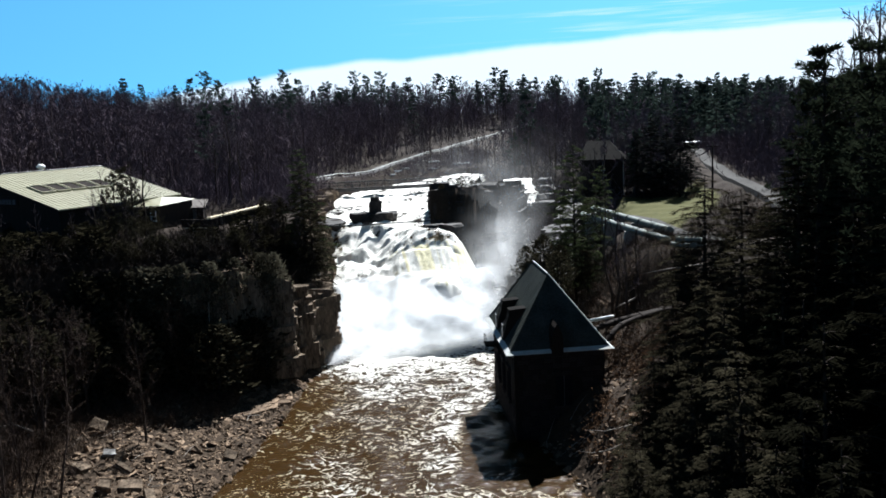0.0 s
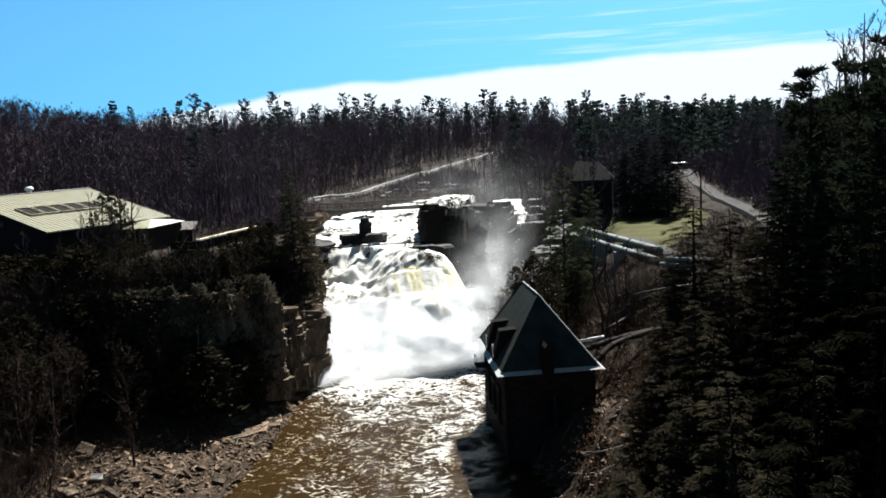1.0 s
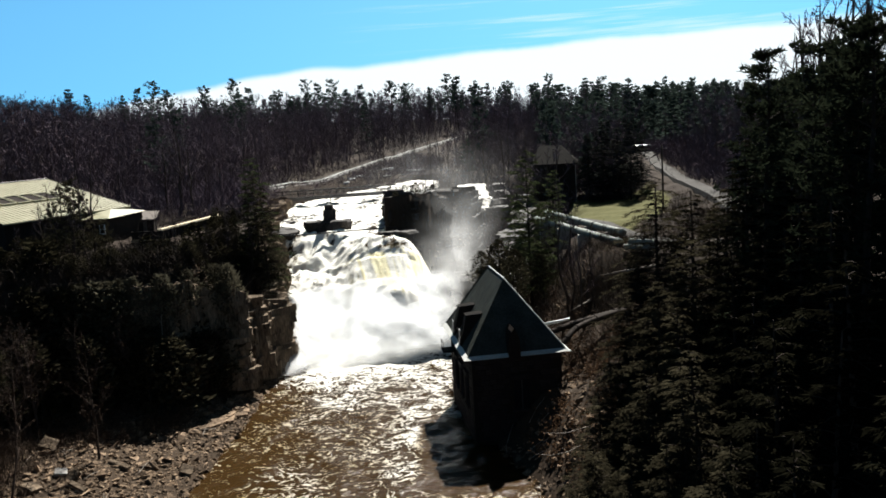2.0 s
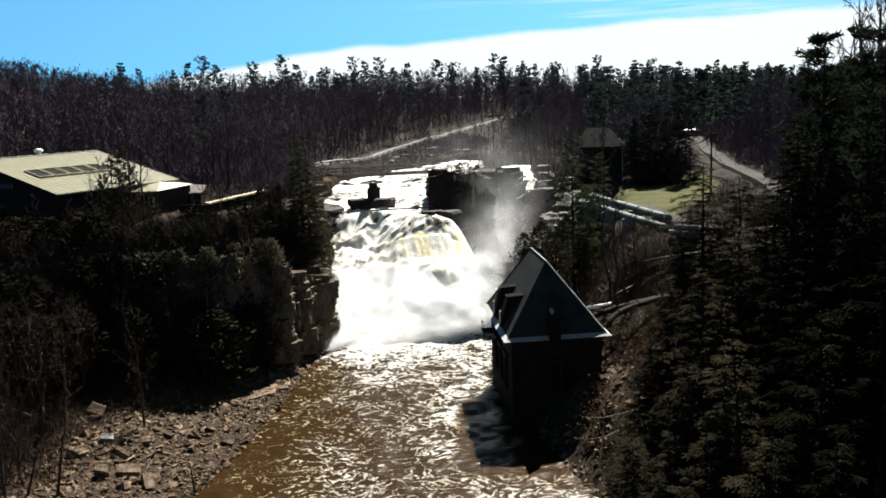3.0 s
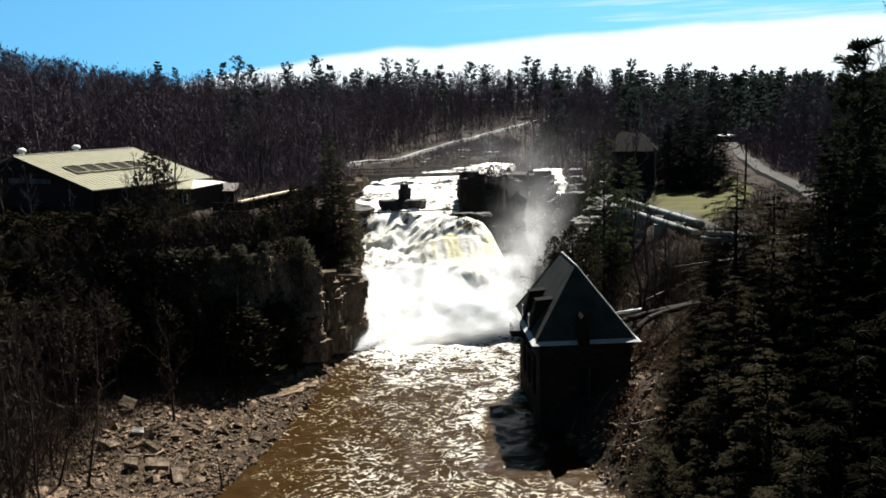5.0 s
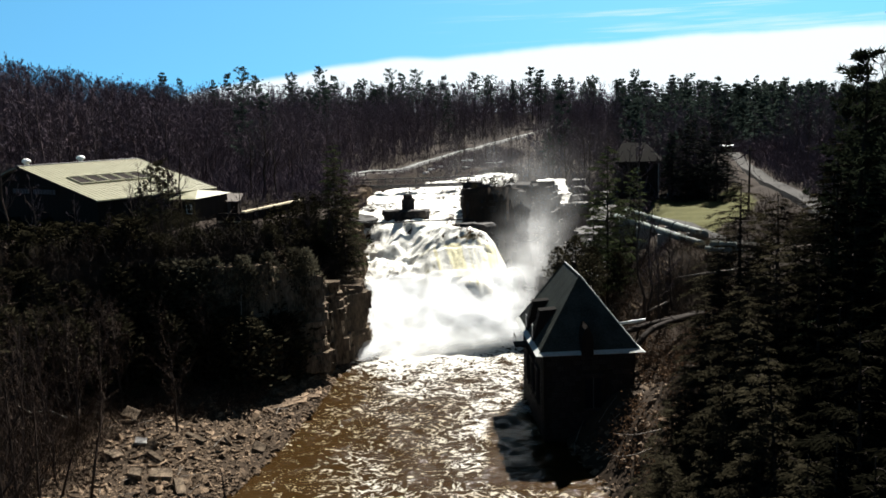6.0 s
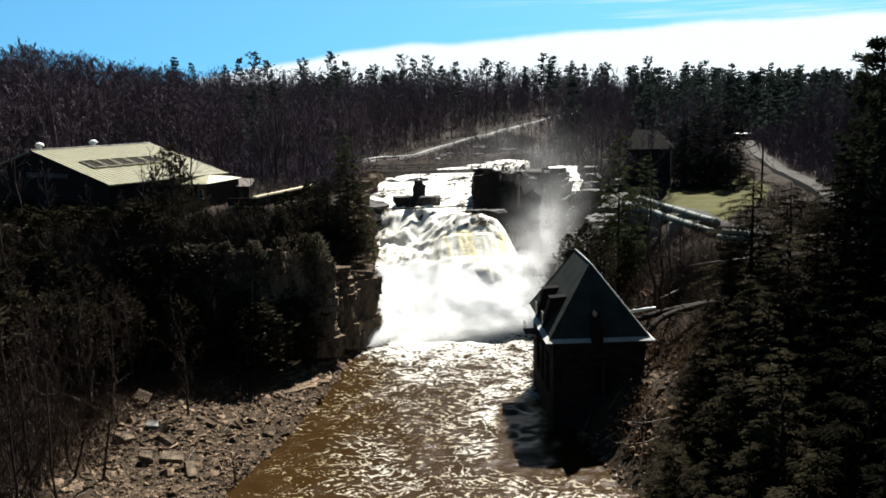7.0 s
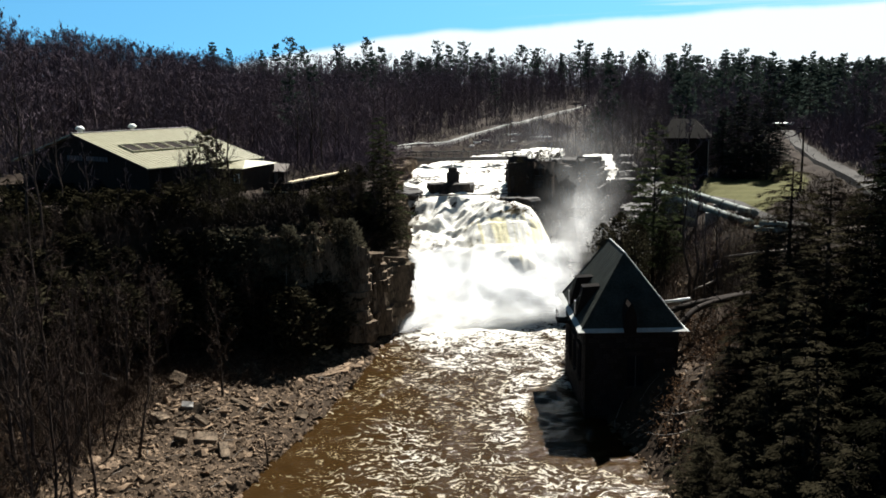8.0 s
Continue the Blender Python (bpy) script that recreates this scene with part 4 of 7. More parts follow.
        part("letter_bar", boxed(0.33, y, 4.9, 0.41, y + w * 0.7, 5.5), LETTER, sign)
        y += w
    for yy in (5, 11, 21, 27):
        win = part("window", boxed(0.44, yy, 1.2, 0.52, yy + 1.6, 2.5), GLASS_DARK, sh)
        for a in ((yy - 0.1, 1.1, yy, 2.6), (yy + 1.6, 1.1, yy + 1.7, 2.6), (yy, 2.5, yy + 1.6, 2.6), (yy, 1.1, yy + 1.6, 1.2)):
            part("frame", boxed(0.4, a[0], a[1], 0.5, a[2], a[3]), DARK_WOOD, win)
    return sh


shop()


def hipped_wing():
    w = thing("shop_wing", -42.6, 110.4, 15.0, "low shop wing with a cream hipped metal roof", "building", turn=-12)
    a, b, c, d = (-1.5, 0, 3.6), (5.4, 0, 3.6), (5.4, 9.5, 3.6), (-1.5, 9.5, 3.6)
    part("wall", boxed(-1.1, 0.4, 0, 5.0, 9.1, 3.6), DARK_WOOD, w)
    part("roof", hip(a, b, c, d, (0.5, 4.2, 4.6), (2.6, 5.6, 4.6)), ROOF_PALE, w, "cream hipped metal roof")
    win = part("window", boxed(3.9, 0.33, 1.7, 4.5, 0.42, 2.8), GLASS_DARK, w)
    for q in ((3.82, 1.62, 3.9, 2.88), (4.5, 1.62, 4.58, 2.88), (3.9, 2.8, 4.5, 2.88), (3.9, 1.62, 4.5, 1.7), (3.9, 2.22, 4.5, 2.28)):
        part("frame", boxed(q[0], 0.28, q[1], q[2], 0.4, q[3]), WHITE_PAINT, win, "white window frame")
    h = thing("kiosk", -39.4, 117.5, 15.2, "small dark kiosk with a brown lean-to roof beside the terrace", "kiosk", turn=8)
    part("wall", boxed(0.2, 0.2, 0, 5.0, 3.2, 2.3), DARK_WOOD, h)
    part("roof", slab([(-0.2, -0.3, 2.45), (5.4, -0.3, 2.2), (5.4, 3.5, 3.0), (-0.2, 3.5, 3.25)], 0.12), BROWN_ROOF, h)
    part("door", boxed(3.2, 0.12, 0, 4.1, 0.22, 2.0), DARK_METAL, h)


hipped_wing()


def terrace():
    """The viewing terrace: a timber deck on the rim, its pale parapet along the gorge side."""
    t = thing("terrace", -31.3, 105.1, 14.0, "timber viewing terrace with a pale parapet above the cliff", "terrace", turn=math.degrees(math.atan2(18.2, 5.0)))
    L = 18.9
    part("deck", boxed(2.4, 0, 1.6, L, 4.0, 1.8), PALE_WOOD, t)
    wall = part("parapet", boxed(2.4, -0.14, -2.0, L, 0.0, 2.85), DARK_WOOD, t, "brown boarded parapet wall")
    part("parapet_cap", boxed(2.4, -0.32, 2.8, L + 0.1, 0.3, 3.05, 0.02), PALE_WOOD, t, "pale timber cap rail")
    for i in range(2, 13):
        part("post", boxed(i * L / 12 - 0.07, -0.26, -2.0, i * L / 12 + 0.07, -0.14, 2.85), DARK_WOOD, wall)
    part("parapet", boxed(2.4, 0.0, 1.8, 2.52, 4.0, 2.8), DARK_WOOD, t)
    part("rail", boxed(L - 9, 3.9, 2.7, L, 4.0, 2.85), DARK_WOOD, t)
    for i in range(4):
        part("rail_post", boxed(L - 9 + i * 2.9, 3.9, 1.8, L - 8.9 + i * 2.9, 4.0, 2.75), DARK_WOOD, t)


terrace()


# ---------------------------------------------------------------- islet, footbridge, pipes, road
def lump(seed, rx, ry, rz, cuts=3, jag=0.22):
    """An uneven flat-topped rock."""
    r = random.Random(seed)
    bm = bmesh.new()
    bmesh.ops.create_icosphere(bm, subdivisions=cuts, radius=1.0)
    off = Vector((r.uniform(-50, 50), r.uniform(-50, 50), r.uniform(-50, 50)))
    for v in bm.verts:
        p = v.co.copy()
        k = 1 + jag * noise.noise(p * 1.6 + off) * 2 + jag * 0.5 * noise.noise(p * 4 + off)
        p = p * k
        p.z = max(min(p.z, 0.55 + 0.1 * noise.noise(p * 2 + off)), -0.7)
        v.co = Vector((p.x * rx, p.y * ry, p.z * rz))
    return bm


def islet():
    i = thing("rock_islet", -11.6, 131.5, UP_RIVER - 0.3, "dark rock islet with a ruined masonry pier in the rapids", "rock")
    part("rock", lump(3, 3.6, 2.6, 3.4), ROCK_WET, i)
    pier = part("pier", lump(5, 1.1, 1.0, 2.4, 2, 0.12), ROCK_WET, i, "dark ruined masonry pier")
    pier.location = (-0.1, 0, 2.3)
    part("cap", boxed(-0.7, -0.7, 3.4, 0.6, 0.7, 4.3, 0.15), ROCK_WET, i)
    for k, (x, h) in enumerate(((-0.3, 1.3), (0.25, 1.6))):
        v, f = tube([(x, 0, 4.2), (x + 0.05, 0, 4.2 + h)], [0.06, 0.05], 5)
        child("post", mesh_of("post", v, f, DARK_METAL), i)
    w = thing("low_weir", -19.5, 126.3, UP_RIVER, "thin dark cable weir across the rapids", "weir")
    v, f = tube([(0, 0, 0.35), (5, 0.2, 0.2), (9, 0.4, 0.3), (16.5, 1.2, 0.3)], [0.12] * 4, 6)
    child("beam", mesh_of("beam", v, f, DARK_METAL), w)
    ledge = thing("river_ledge", -1.5, 121.8, UP_RIVER - 0.5, "flat dark rock ledge at the lip of the falls", "rock")
    part("rock", lump(9, 2.9, 1.7, 1.7), ROCK_WET, ledge)
    for k, (x, y, s) in enumerate(((-18.6, 131, 2.4), (-19.5, 137, 2.0), (-20.5, 146, 2.4))):
        b = thing("bank_boulder", x, y, UP_RIVER - 0.6, "dark boulder at the foot of the bank in the rapids", "boulder", "bank boulders")
        part("rock", lump(20 + k, s, s * 1.3, s * 0.8, 2), ROCK_WET, b)


islet()


def footbridge():
    L = 24.0
    b = thing("footbridge", -25.5, 171.0, 14.9, "slender dark steel footbridge over the upper river", "footbridge", turn=2.5)
    part("deck", boxed(0, -0.9, 0, L, 0.9, 0.18), DARK_WOOD, b)
    for y in (-0.95, 0.95):
        g = part("girder", boxed(0, y - 0.08, -0.45, L, y + 0.08, 0.1), DARK_METAL, b)
        part("top_rail", boxed(0, y - 0.06, 1.25, L, y + 0.06, 1.4), DARK_METAL, g)
        part("mid_rail", boxed(0, y - 0.03, 0.7, L, y + 0.03, 0.78), DARK_METAL, g)
        for i in range(17):
            x = i * L / 16
            part("post", boxed(x - 0.05, y - 0.05, 0.1, x + 0.05, y + 0.05, 1.25), DARK_METAL, g)
    for x in (0.2, L - 0.6):
        part("abutment", boxed(x - 1.2, -1.3, -2.2, x + 1.4, 1.3, -0.1, 0.05), CONCRETE, b)


footbridge()


def pipes():
    for ends, lab in (([(18.4, 119.0, 13.75), (23.5, 92.7, 13.6)], "long pale penstock pipe lying on the bank"), ([(20.9, 125.5, 13.8), (25.8, 100.3, 13.6)], "long pale penstock pipe beside its twin")):
        p = thing("penstock", 0, 0, 0, lab, "pipe", "penstock pipes")
        A, B = Vector(ends[0]), Vector(ends[1])
        v, f = tube([A.lerp(B, t) for t in np.linspace(0, 1, 9)], [0.42] * 9, 16)
        child("barrel", mesh_of("barrel", v, f, PIPE_PALE, True), p)
        for t in np.linspace(0.04, 0.98, 7):
            c = A.lerp(B, t)
            w = (B - A).normalized() * 0.09
            v, f = tube([c - w, c + w], [0.48, 0.48], 16)
            child("flange", mesh_of("flange", v, f, PIPE_PALE, False), p)
        for t in (0.12, 0.37, 0.62, 0.87):
            c = A.lerp(B, t)
            part("cradle", boxed(c.x - 0.8, c.y - 0.3, c.z - 3.0, c.x + 0.8, c.y + 0.3, c.z - 0.25, 0.05), CONCRETE, p)
    s = thing("stacked_pipe", 23.4, 91.0, 13.0, "short pale pipes stacked at the penstock's end", "pipe")
    for x, z in ((0, 0.4), (1.0, 0.4), (0.5, 1.0)):
        v, f = tube([(x, 0, z), (x + 2.4, -1.2, z - 0.1)], [0.32, 0.32], 12)
        child("tube", mesh_of("tube", v, f, PIPE_PALE, True), s)
    # two dark bent pipes and bleached logs that come down the bank to the power house
    for k, line in enumerate(([(12.4, 76.0, 8.3), (14.6, 77.8, 8.5), (17.5, 80.0, 8.5), (20.0, 82.0, 8.4), (23.0, 84.5, 8.4)], [(13.0, 73.8, 7.4), (13.6, 74.3, 8.1), (14.8, 76.0, 8.6), (17.1, 78.0, 8.8), (20.6, 80.5, 8.9)])):
        p = thing("feed_pipe", 0, 0, 0, "bent rusty feed pipe running down the bank to the power house", "pipe", "feed pipes")
        P = np.array(line)
        tt = np.linspace(0, 4, 17)
        Q = np.stack([np.interp(tt, range(5), P[:, i]) for i in range(3)], 1)
        for _ in range(3):
            Q[1:-1] = (Q[:-2] + 2 * Q[1:-1] + Q[2:]) / 4
        v, f = tube(Q, [0.27] * 17, 12)
        child("barrel", mesh_of("barrel", v, f, PIPE_DARK, True), p)
        for i in (4, 8, 12):
            v, f = tube([Q[i] - (Q[i + 1] - Q[i]) * 0.1, Q[i] + (Q[i + 1] - Q[i]) * 0.1], [0.33, 0.33], 12)
            child("collar", mesh_of("collar", v, f, PIPE_DARK), p)
    bar = thing("white_pipe", 12.05, 77.0, 8.9, "short white pipe above the rusty feed pipes", "pipe")
    v, f = tube([(0, 0, 0), (2.45, 0.1, 0.32)], [0.14, 0.14], 10)
    child("tube", mesh_of("tube", v, f, WHITE_PAINT, True), bar)
    part("stay", boxed(1.7, 0.25, -4.0, 1.82, 0.4, 0.1), DARK_METAL, bar)


pipes()


def strip(name, line, width, mat, label, category, lift=0.06, thick=0.3):
    """A road or path laid on the ground along a line."""
    P = np.array(line, float)
    s = np.concatenate([[0], np.cumsum(np.linalg.norm(np.diff(P, axis=0), axis=1))])
    n = int(s[-1] / 1.5) + 2
    u = np.linspace(0, s[-1], n)
    C = np.stack([np.interp(u, s, P[:, 0]), np.interp(u, s, P[:, 1])], 1)
    for _ in range(6):
        C[1:-1] = (C[:-2] + 2 * C[1:-1] + C[2:]) / 4
    T = np.gradient(C, axis=0)
    T /= np.linalg.norm(T, axis=1)[:, None]
    Nn = np.stack([T[:, 1], -T[:, 0]], 1)
    a, b = C - Nn * width / 2, C + Nn * width / 2
    m = np.maximum.reduce([terrain(q[:, 0], q[:, 1]) for q in (a, C, b)])
    for _ in range(3):
        m[1:-1] = np.maximum(m[1:-1], (m[:-2] + m[2:]) / 2)
    z = m + lift
    for _ in range(12):
        z[1:-1] = np.maximum((z[:-2] + 2 * z[1:-1] + z[2:]) / 4, m[1:-1] + 0.02)
    V = np.concatenate([np.c_[a, z], np.c_[b, z], np.c_[a - Nn * 0.3, z - thick - 0.5], np.c_[b + Nn * 0.3, z - thick - 0.5]])
    i = np.arange(n - 1)
    F = np.concatenate([np.stack([i, i + 1, n + i + 1, n + i], 1)[:, ::-1], np.stack([i, 2 * n + i, 2 * n + i + 1, i + 1], 1)[:, ::-1], np.stack([n + i, n + i + 1, 3 * n + i + 1, 3 * n + i], 1)[:, ::-1]])
    tagged(new(name, mesh_of(name, V, F, mat)), label, category, kind="structure")
    return C, z


ACCESS = strip("path", [(19, 140), (23.6, 133), (24.3, 124), (26.0, 113), (27.8, 102), (31, 92), (36, 84)], 2.8, ASPHALT, "grey gravel path along the pipes", "path")
DRIVE = strip("road", [(42, 104), (44.5, 118), (45.2, 130), (46.2, 142), (48, 157), (51, 176), (57, 203)], 2.3, ASPHALT, "pale access road climbing past the lawn", "road")
HIGHWAY = strip("pavement", [(-31, 166), (-27.0, 184), (-16, 227), (10, 286), (26, 330), (42, 376)], 3.0, ROAD_PALE, "pale road with a guard rail climbing the wooded hill", "road")

# ---------------------------------------------------------------- trees
def diamonds(base, tip, width, up):
    """Flat pointed leaves or sprays: four corners, two triangles each."""
    base, tip, up = (np.asarray(a, float) for a in (base, tip, up))
    d = tip - base
    s = np.cross(d, up)
    s /= np.linalg.norm(s, axis=1)[:, None] + 1e-9
    w = np.asarray(width, float)
    w = w[:, None] if w.ndim else w
    m = base + d * 0.45
    V = np.stack([base, m + s * w, tip, m - s * w], 1).reshape(-1, 3)
    i = np.arange(len(base))[:, None] * 4
    return V, np.concatenate([i + [0, 1, 2], i + [0, 2, 3]])


def slivers(base, tip, width, r):
    """Thin twigs, one triangle each."""
    base, tip = np.asarray(base, float), np.asarray(tip, float)
    s = np.cross(tip - base, r.randn(len(base), 3))
    s /= np.linalg.norm(s, axis=1)[:, None] + 1e-9
    V = np.stack([base - s * width / 2, base + s * width / 2, tip], 1).reshape(-1, 3)
    return V, np.arange(len(V)).reshape(-1, 3)


def bare_tree(seed, h, limbs=13, subs=6, twigs=7, twig_w=0.035, spread=0.3, sides=5, low=0.3):
    """A leafless broadleaf: returns the wood and the twigs, as two buffers."""
    r = np.random.RandomState(seed)
    wood, fine = Buf(), Buf()
    n = 7 if sides > 3 else 4
    t = np.linspace(0, 1, n)
    sway = np.cumsum(r.randn(n, 2) * 0.018 * h, axis=0)
    sway[0] = 0
    trunk = np.c_[sway, t * h * 0.93]
    r0 = h * (0.0135 if sides > 3 else 0.0095)
    rad = r0 * (1 - t) ** 0.8 + 0.02
    wood.add(*tube(trunk, rad, sides + 1))
    tb, tt = [], []
    for k in range(limbs):
        f = low + (0.97 - low) * (k + r.rand()) / limbs
        p0 = np.array([np.interp(f, t, trunk[:, i]) for i in range(3)])
        az = k * 2.4 + r.uniform(-0.5, 0.5)
        L = h * spread * (1.15 - f) ** 0.7 * r.uniform(0.7, 1.2)
        rise = r.uniform(0.5, 1.1)
        d = np.array([math.cos(az), math.sin(az), rise])
        d /= np.linalg.norm(d)
        pts = [p0]
        for i in range(3):
            d = d + np.array([0, 0, 0.18]) + r.randn(3) * 0.14
            d /= np.linalg.norm(d)
            pts.append(pts[-1] + d * L / 3)
        pts = np.array(pts)
        rb = np.interp(f, t, rad) * 0.55
        wood.add(*tube(pts, rb * np.array([1, 0.7, 0.45, 0.2]), max(3, sides - 1)))
        for j in range(subs):
            g = 0.25 + 0.75 * (j + r.rand()) / subs
            q0 = np.array([np.interp(g * 3, range(4), pts[:, i]) for i in range(3)])
            e = (pts[3] - pts[0]) / L + r.randn(3) * 0.55
            e[2] += 0.25
            e /= np.linalg.norm(e)
            l2 = L * 0.42 * (1.25 - g) * r.uniform(0.7, 1.3)
            mid = q0 + e * l2 * 0.5
            q1 = mid + (e + r.randn(3) * 0.25) * l2 * 0.5
            if sides > 3:
                wood.add(*tube([q0, mid, q1], rb * np.array([0.3, 0.2, 0.08]) + 0.006, 3))
            else:
                tb += [q0, mid]
                tt += [mid, q1]
            for _ in range(twigs):
                s = r.rand()
                b = q0 + (q1 - q0) * s
                w = e * 0.7 + r.randn(3) * 0.6 + np.array([0, 0, 0.25])
                w /= np.linalg.norm(w)
                tb.append(b)
                tt.append(b + w * l2 * r.uniform(0.4, 0.9))
    fine.add(*slivers(tb, tt, twig_w, r))
    return wood, fine


def hemlock(seed, h, rad, branches=80, stations=7, leaf=(0.09, 0.34), low=0.06, droop=0.35, top_power=0.85, bare=0.0, limbs=True):
    """A layered conifer with drooping flat sprays."""
    r = np.random.RandomState(seed)
    wood, green = Buf(), Buf()
    lean = r.randn(2) * 0.012 * h
    t = np.linspace(0, 1, 6)
    trunk = np.c_[lean[0] * t ** 2, lean[1] * t ** 2, t * h]
    wood.add(*tube(trunk, h * 0.011 * (1 - t) + 0.015, 7))
    B, T, U = [], [], []
    for k in range(branches):
        f = low + (0.985 - low) * (k + r.rand()) / branches
        if r.rand() < bare * (1 - f):
            continue
        az = k * 2.39996 + r.uniform(-0.4, 0.4)
        L = rad * max(1 - f, 0.03) ** top_power * r.uniform(0.45, 1.25) + 0.12
        p0 = np.array([lean[0] * f * f, lean[1] * f * f, f * h])
        o = np.array([math.cos(az), math.sin(az), 0])
        side = np.array([-o[1], o[0], 0])
        s = np.linspace(0, 1, 5)
        lift = 0.18 + 0.5 * f + r.uniform(-0.12, 0.12)
        z = L * (lift * s - (droop + lift * 0.6) * s * s)
        pts = p0 + o * (s * L)[:, None] + side * (r.randn() * 0.08 * L * s * s)[:, None] + np.c_[np.zeros(5), np.zeros(5), z]
        if limbs:
            wood.add(*tube(pts, 0.012 * L * (1 - s) + 0.008, 3))
        for j in range(stations):
            g = 0.12 + 0.88 * (j + r.rand()) / stations
            q = np.array([np.interp(g * 4, range(5), pts[:, i]) for i in range(3)])
            l2 = L * 0.33 * (1.2 - 0.75 * g) * r.uniform(0.7, 1.2) + 0.1
            for sg in (-1, 1):
                e = o * 0.62 + side * sg * 0.75 + np.array([0, 0, -0.12 - 0.2 * g]) + r.randn(3) * 0.12
                e /= np.linalg.norm(e)
                m = max(1, int(round(l2 / leaf[1] * 1.3)))
                for c in range(m):
                    b = q + e * l2 * (c / m)
                    for s2 in (-0.55, 0.55):
                        w = e + np.cross(e, [0, 0, 1.0]) * s2 + np.array([0, 0, -0.18]) + r.randn(3) * 0.1
                        B.append(b)
                        T.append(b + w * leaf[1] * r.uniform(0.7, 1.2))
                        U.append((r.randn() * 0.35, r.randn() * 0.35, 1))
    green.add(*diamonds(B, T, leaf[0], U))
    return wood, green


def white_pine(seed, h, rad, whorls=11, tufts=9, needles=9, leaf=(0.05, 0.42), low=0.35, limbs=True, taper=0.6):
    """An open pine with level limbs that end in clumps of needles."""
    r = np.random.RandomState(seed)
    wood, green = Buf(), Buf()
    t = np.linspace(0, 1, 7)
    sway = np.cumsum(r.randn(7, 2) * 0.006 * h, axis=0)
    trunk = np.c_[sway, t * h]
    wood.add(*tube(trunk, h * 0.012 * (1 - t) ** 0.9 + 0.02, 6))
    B, T, U = [], [], []
    for k in range(whorls):
        f = low + (1 - low) * (k + 0.5 * r.rand()) / whorls
        for a in range(r.randint(3, 6)):
            if r.rand() < 0.18:
                continue
            az = a * 1.4 + k * 0.8 + r.uniform(-0.4, 0.4)
            L = rad * (1.02 - f) ** taper * r.uniform(0.45, 1.15) + 0.15
            o = np.array([math.cos(az), math.sin(az), r.uniform(0.05, 0.3) + 0.5 * f * f])
            p0 = np.array([np.interp(f, t, trunk[:, 0]), np.interp(f, t, trunk[:, 1]), f * h])
            s = np.linspace(0, 1, 4)
            pts = p0 + o * (s * L)[:, None] + np.c_[np.zeros(4), np.zeros(4), 0.14 * L * s * s]
            if limbs:
                wood.add(*tube(pts, 0.016 * L * (1 - s) + 0.012, 3))
            for j in range(tufts):
                g = 0.3 + 0.7 * (j + r.rand()) / tufts
                c = np.array([np.interp(g * 3, range(4), pts[:, i]) for i in range(3)]) + r.randn(3) * np.array([0.16, 0.16, 0.08]) * L
                for _ in range(needles):
                    w = r.randn(3) * np.array([1, 1, 0.45]) + o * 0.5 + np.array([0, 0, 0.25])
                    w /= np.linalg.norm(w)
                    B.append(c + r.randn(3) * 0.1)
                    T.append(c + w * leaf[1] * r.uniform(0.6, 1.3))
                    U.append(r.randn(3))
    green.add(*diamonds(B, T, leaf[0], U))
    return wood, green


def cedar(seed, h, rad, n=1100, leaf=(0.11, 0.42)):
    """A narrow dense evergreen of upright sprays, ragged at the outline."""
    r = np.random.RandomState(seed)
    wood, green = Buf(), Buf()
    t = np.linspace(0, 1, 5)
    wood.add(*tube(np.c_[np.zeros(5), np.zeros(5), t * h * 0.95], h * 0.016 * (1 - t) + 0.015, 6))
    f = r.rand(n) ** 0.9 * 0.97 + 0.03
    az = r.rand(n) * 2 * np.pi
    lobes = 1 + 0.28 * np.sin(az * 3 + f * 9 + seed) + 0.2 * np.sin(az * 5 - f * 21)
    R = rad * np.clip(np.sin(np.pi * np.clip(f * 0.86 + 0.14, 0, 1)) ** 0.7, 0.03, 1) * lobes * (0.55 + 0.45 * np.sqrt(r.rand(n)))
    B = np.c_[R * np.cos(az), R * np.sin(az), f * h]
    D = np.c_[np.cos(az) * 0.6, np.sin(az) * 0.6, np.full(n, 0.55)] + r.randn(n, 3) * 0.4
    T = B + D * leaf[1] * r.uniform(0.6, 1.3, n)[:, None]
    green.add(*diamonds(B, T, leaf[0], r.randn(n, 3)))
    return wood, green


def ground_at(x, y):
    return float(terrain(np.array([x]), np.array([y]))[0])


class Kind:
    """One kind of tree: a few grown shapes, planted as many times as wanted."""

    def __init__(self, name, label, category, group, crown, makers, bark, leaf):
        self.name, self.label, self.category, self.group, self.crown = name, label, category, group, crown
        self.shapes = []
        for h, (wood, green) in makers:
            self.shapes.append((h, wood.mesh("trunk", bark), green.mesh(crown, leaf)))

    def plant(self, x, y, h, z=None, which=None, r=random, label="", lean=0.0, slim=1.0):
        k = r.randrange(len(self.shapes)) if which is None else which
        h0, wood, green = self.shapes[k]
        z = ground_at(x, y) - 0.15 if z is None else z
        ob = thing(self.name, x, y, z, label or self.label, self.category, self.group)
        s = h / h0
        ob.matrix_basis = pose(x, y, z, lean, lean * 0.5, r.uniform(0, 360)) @ Matrix.Diagonal((s * slim, s * slim, s, 1))
        child("trunk", wood, ob)
        child(self.crown, green, ob)
        return ob


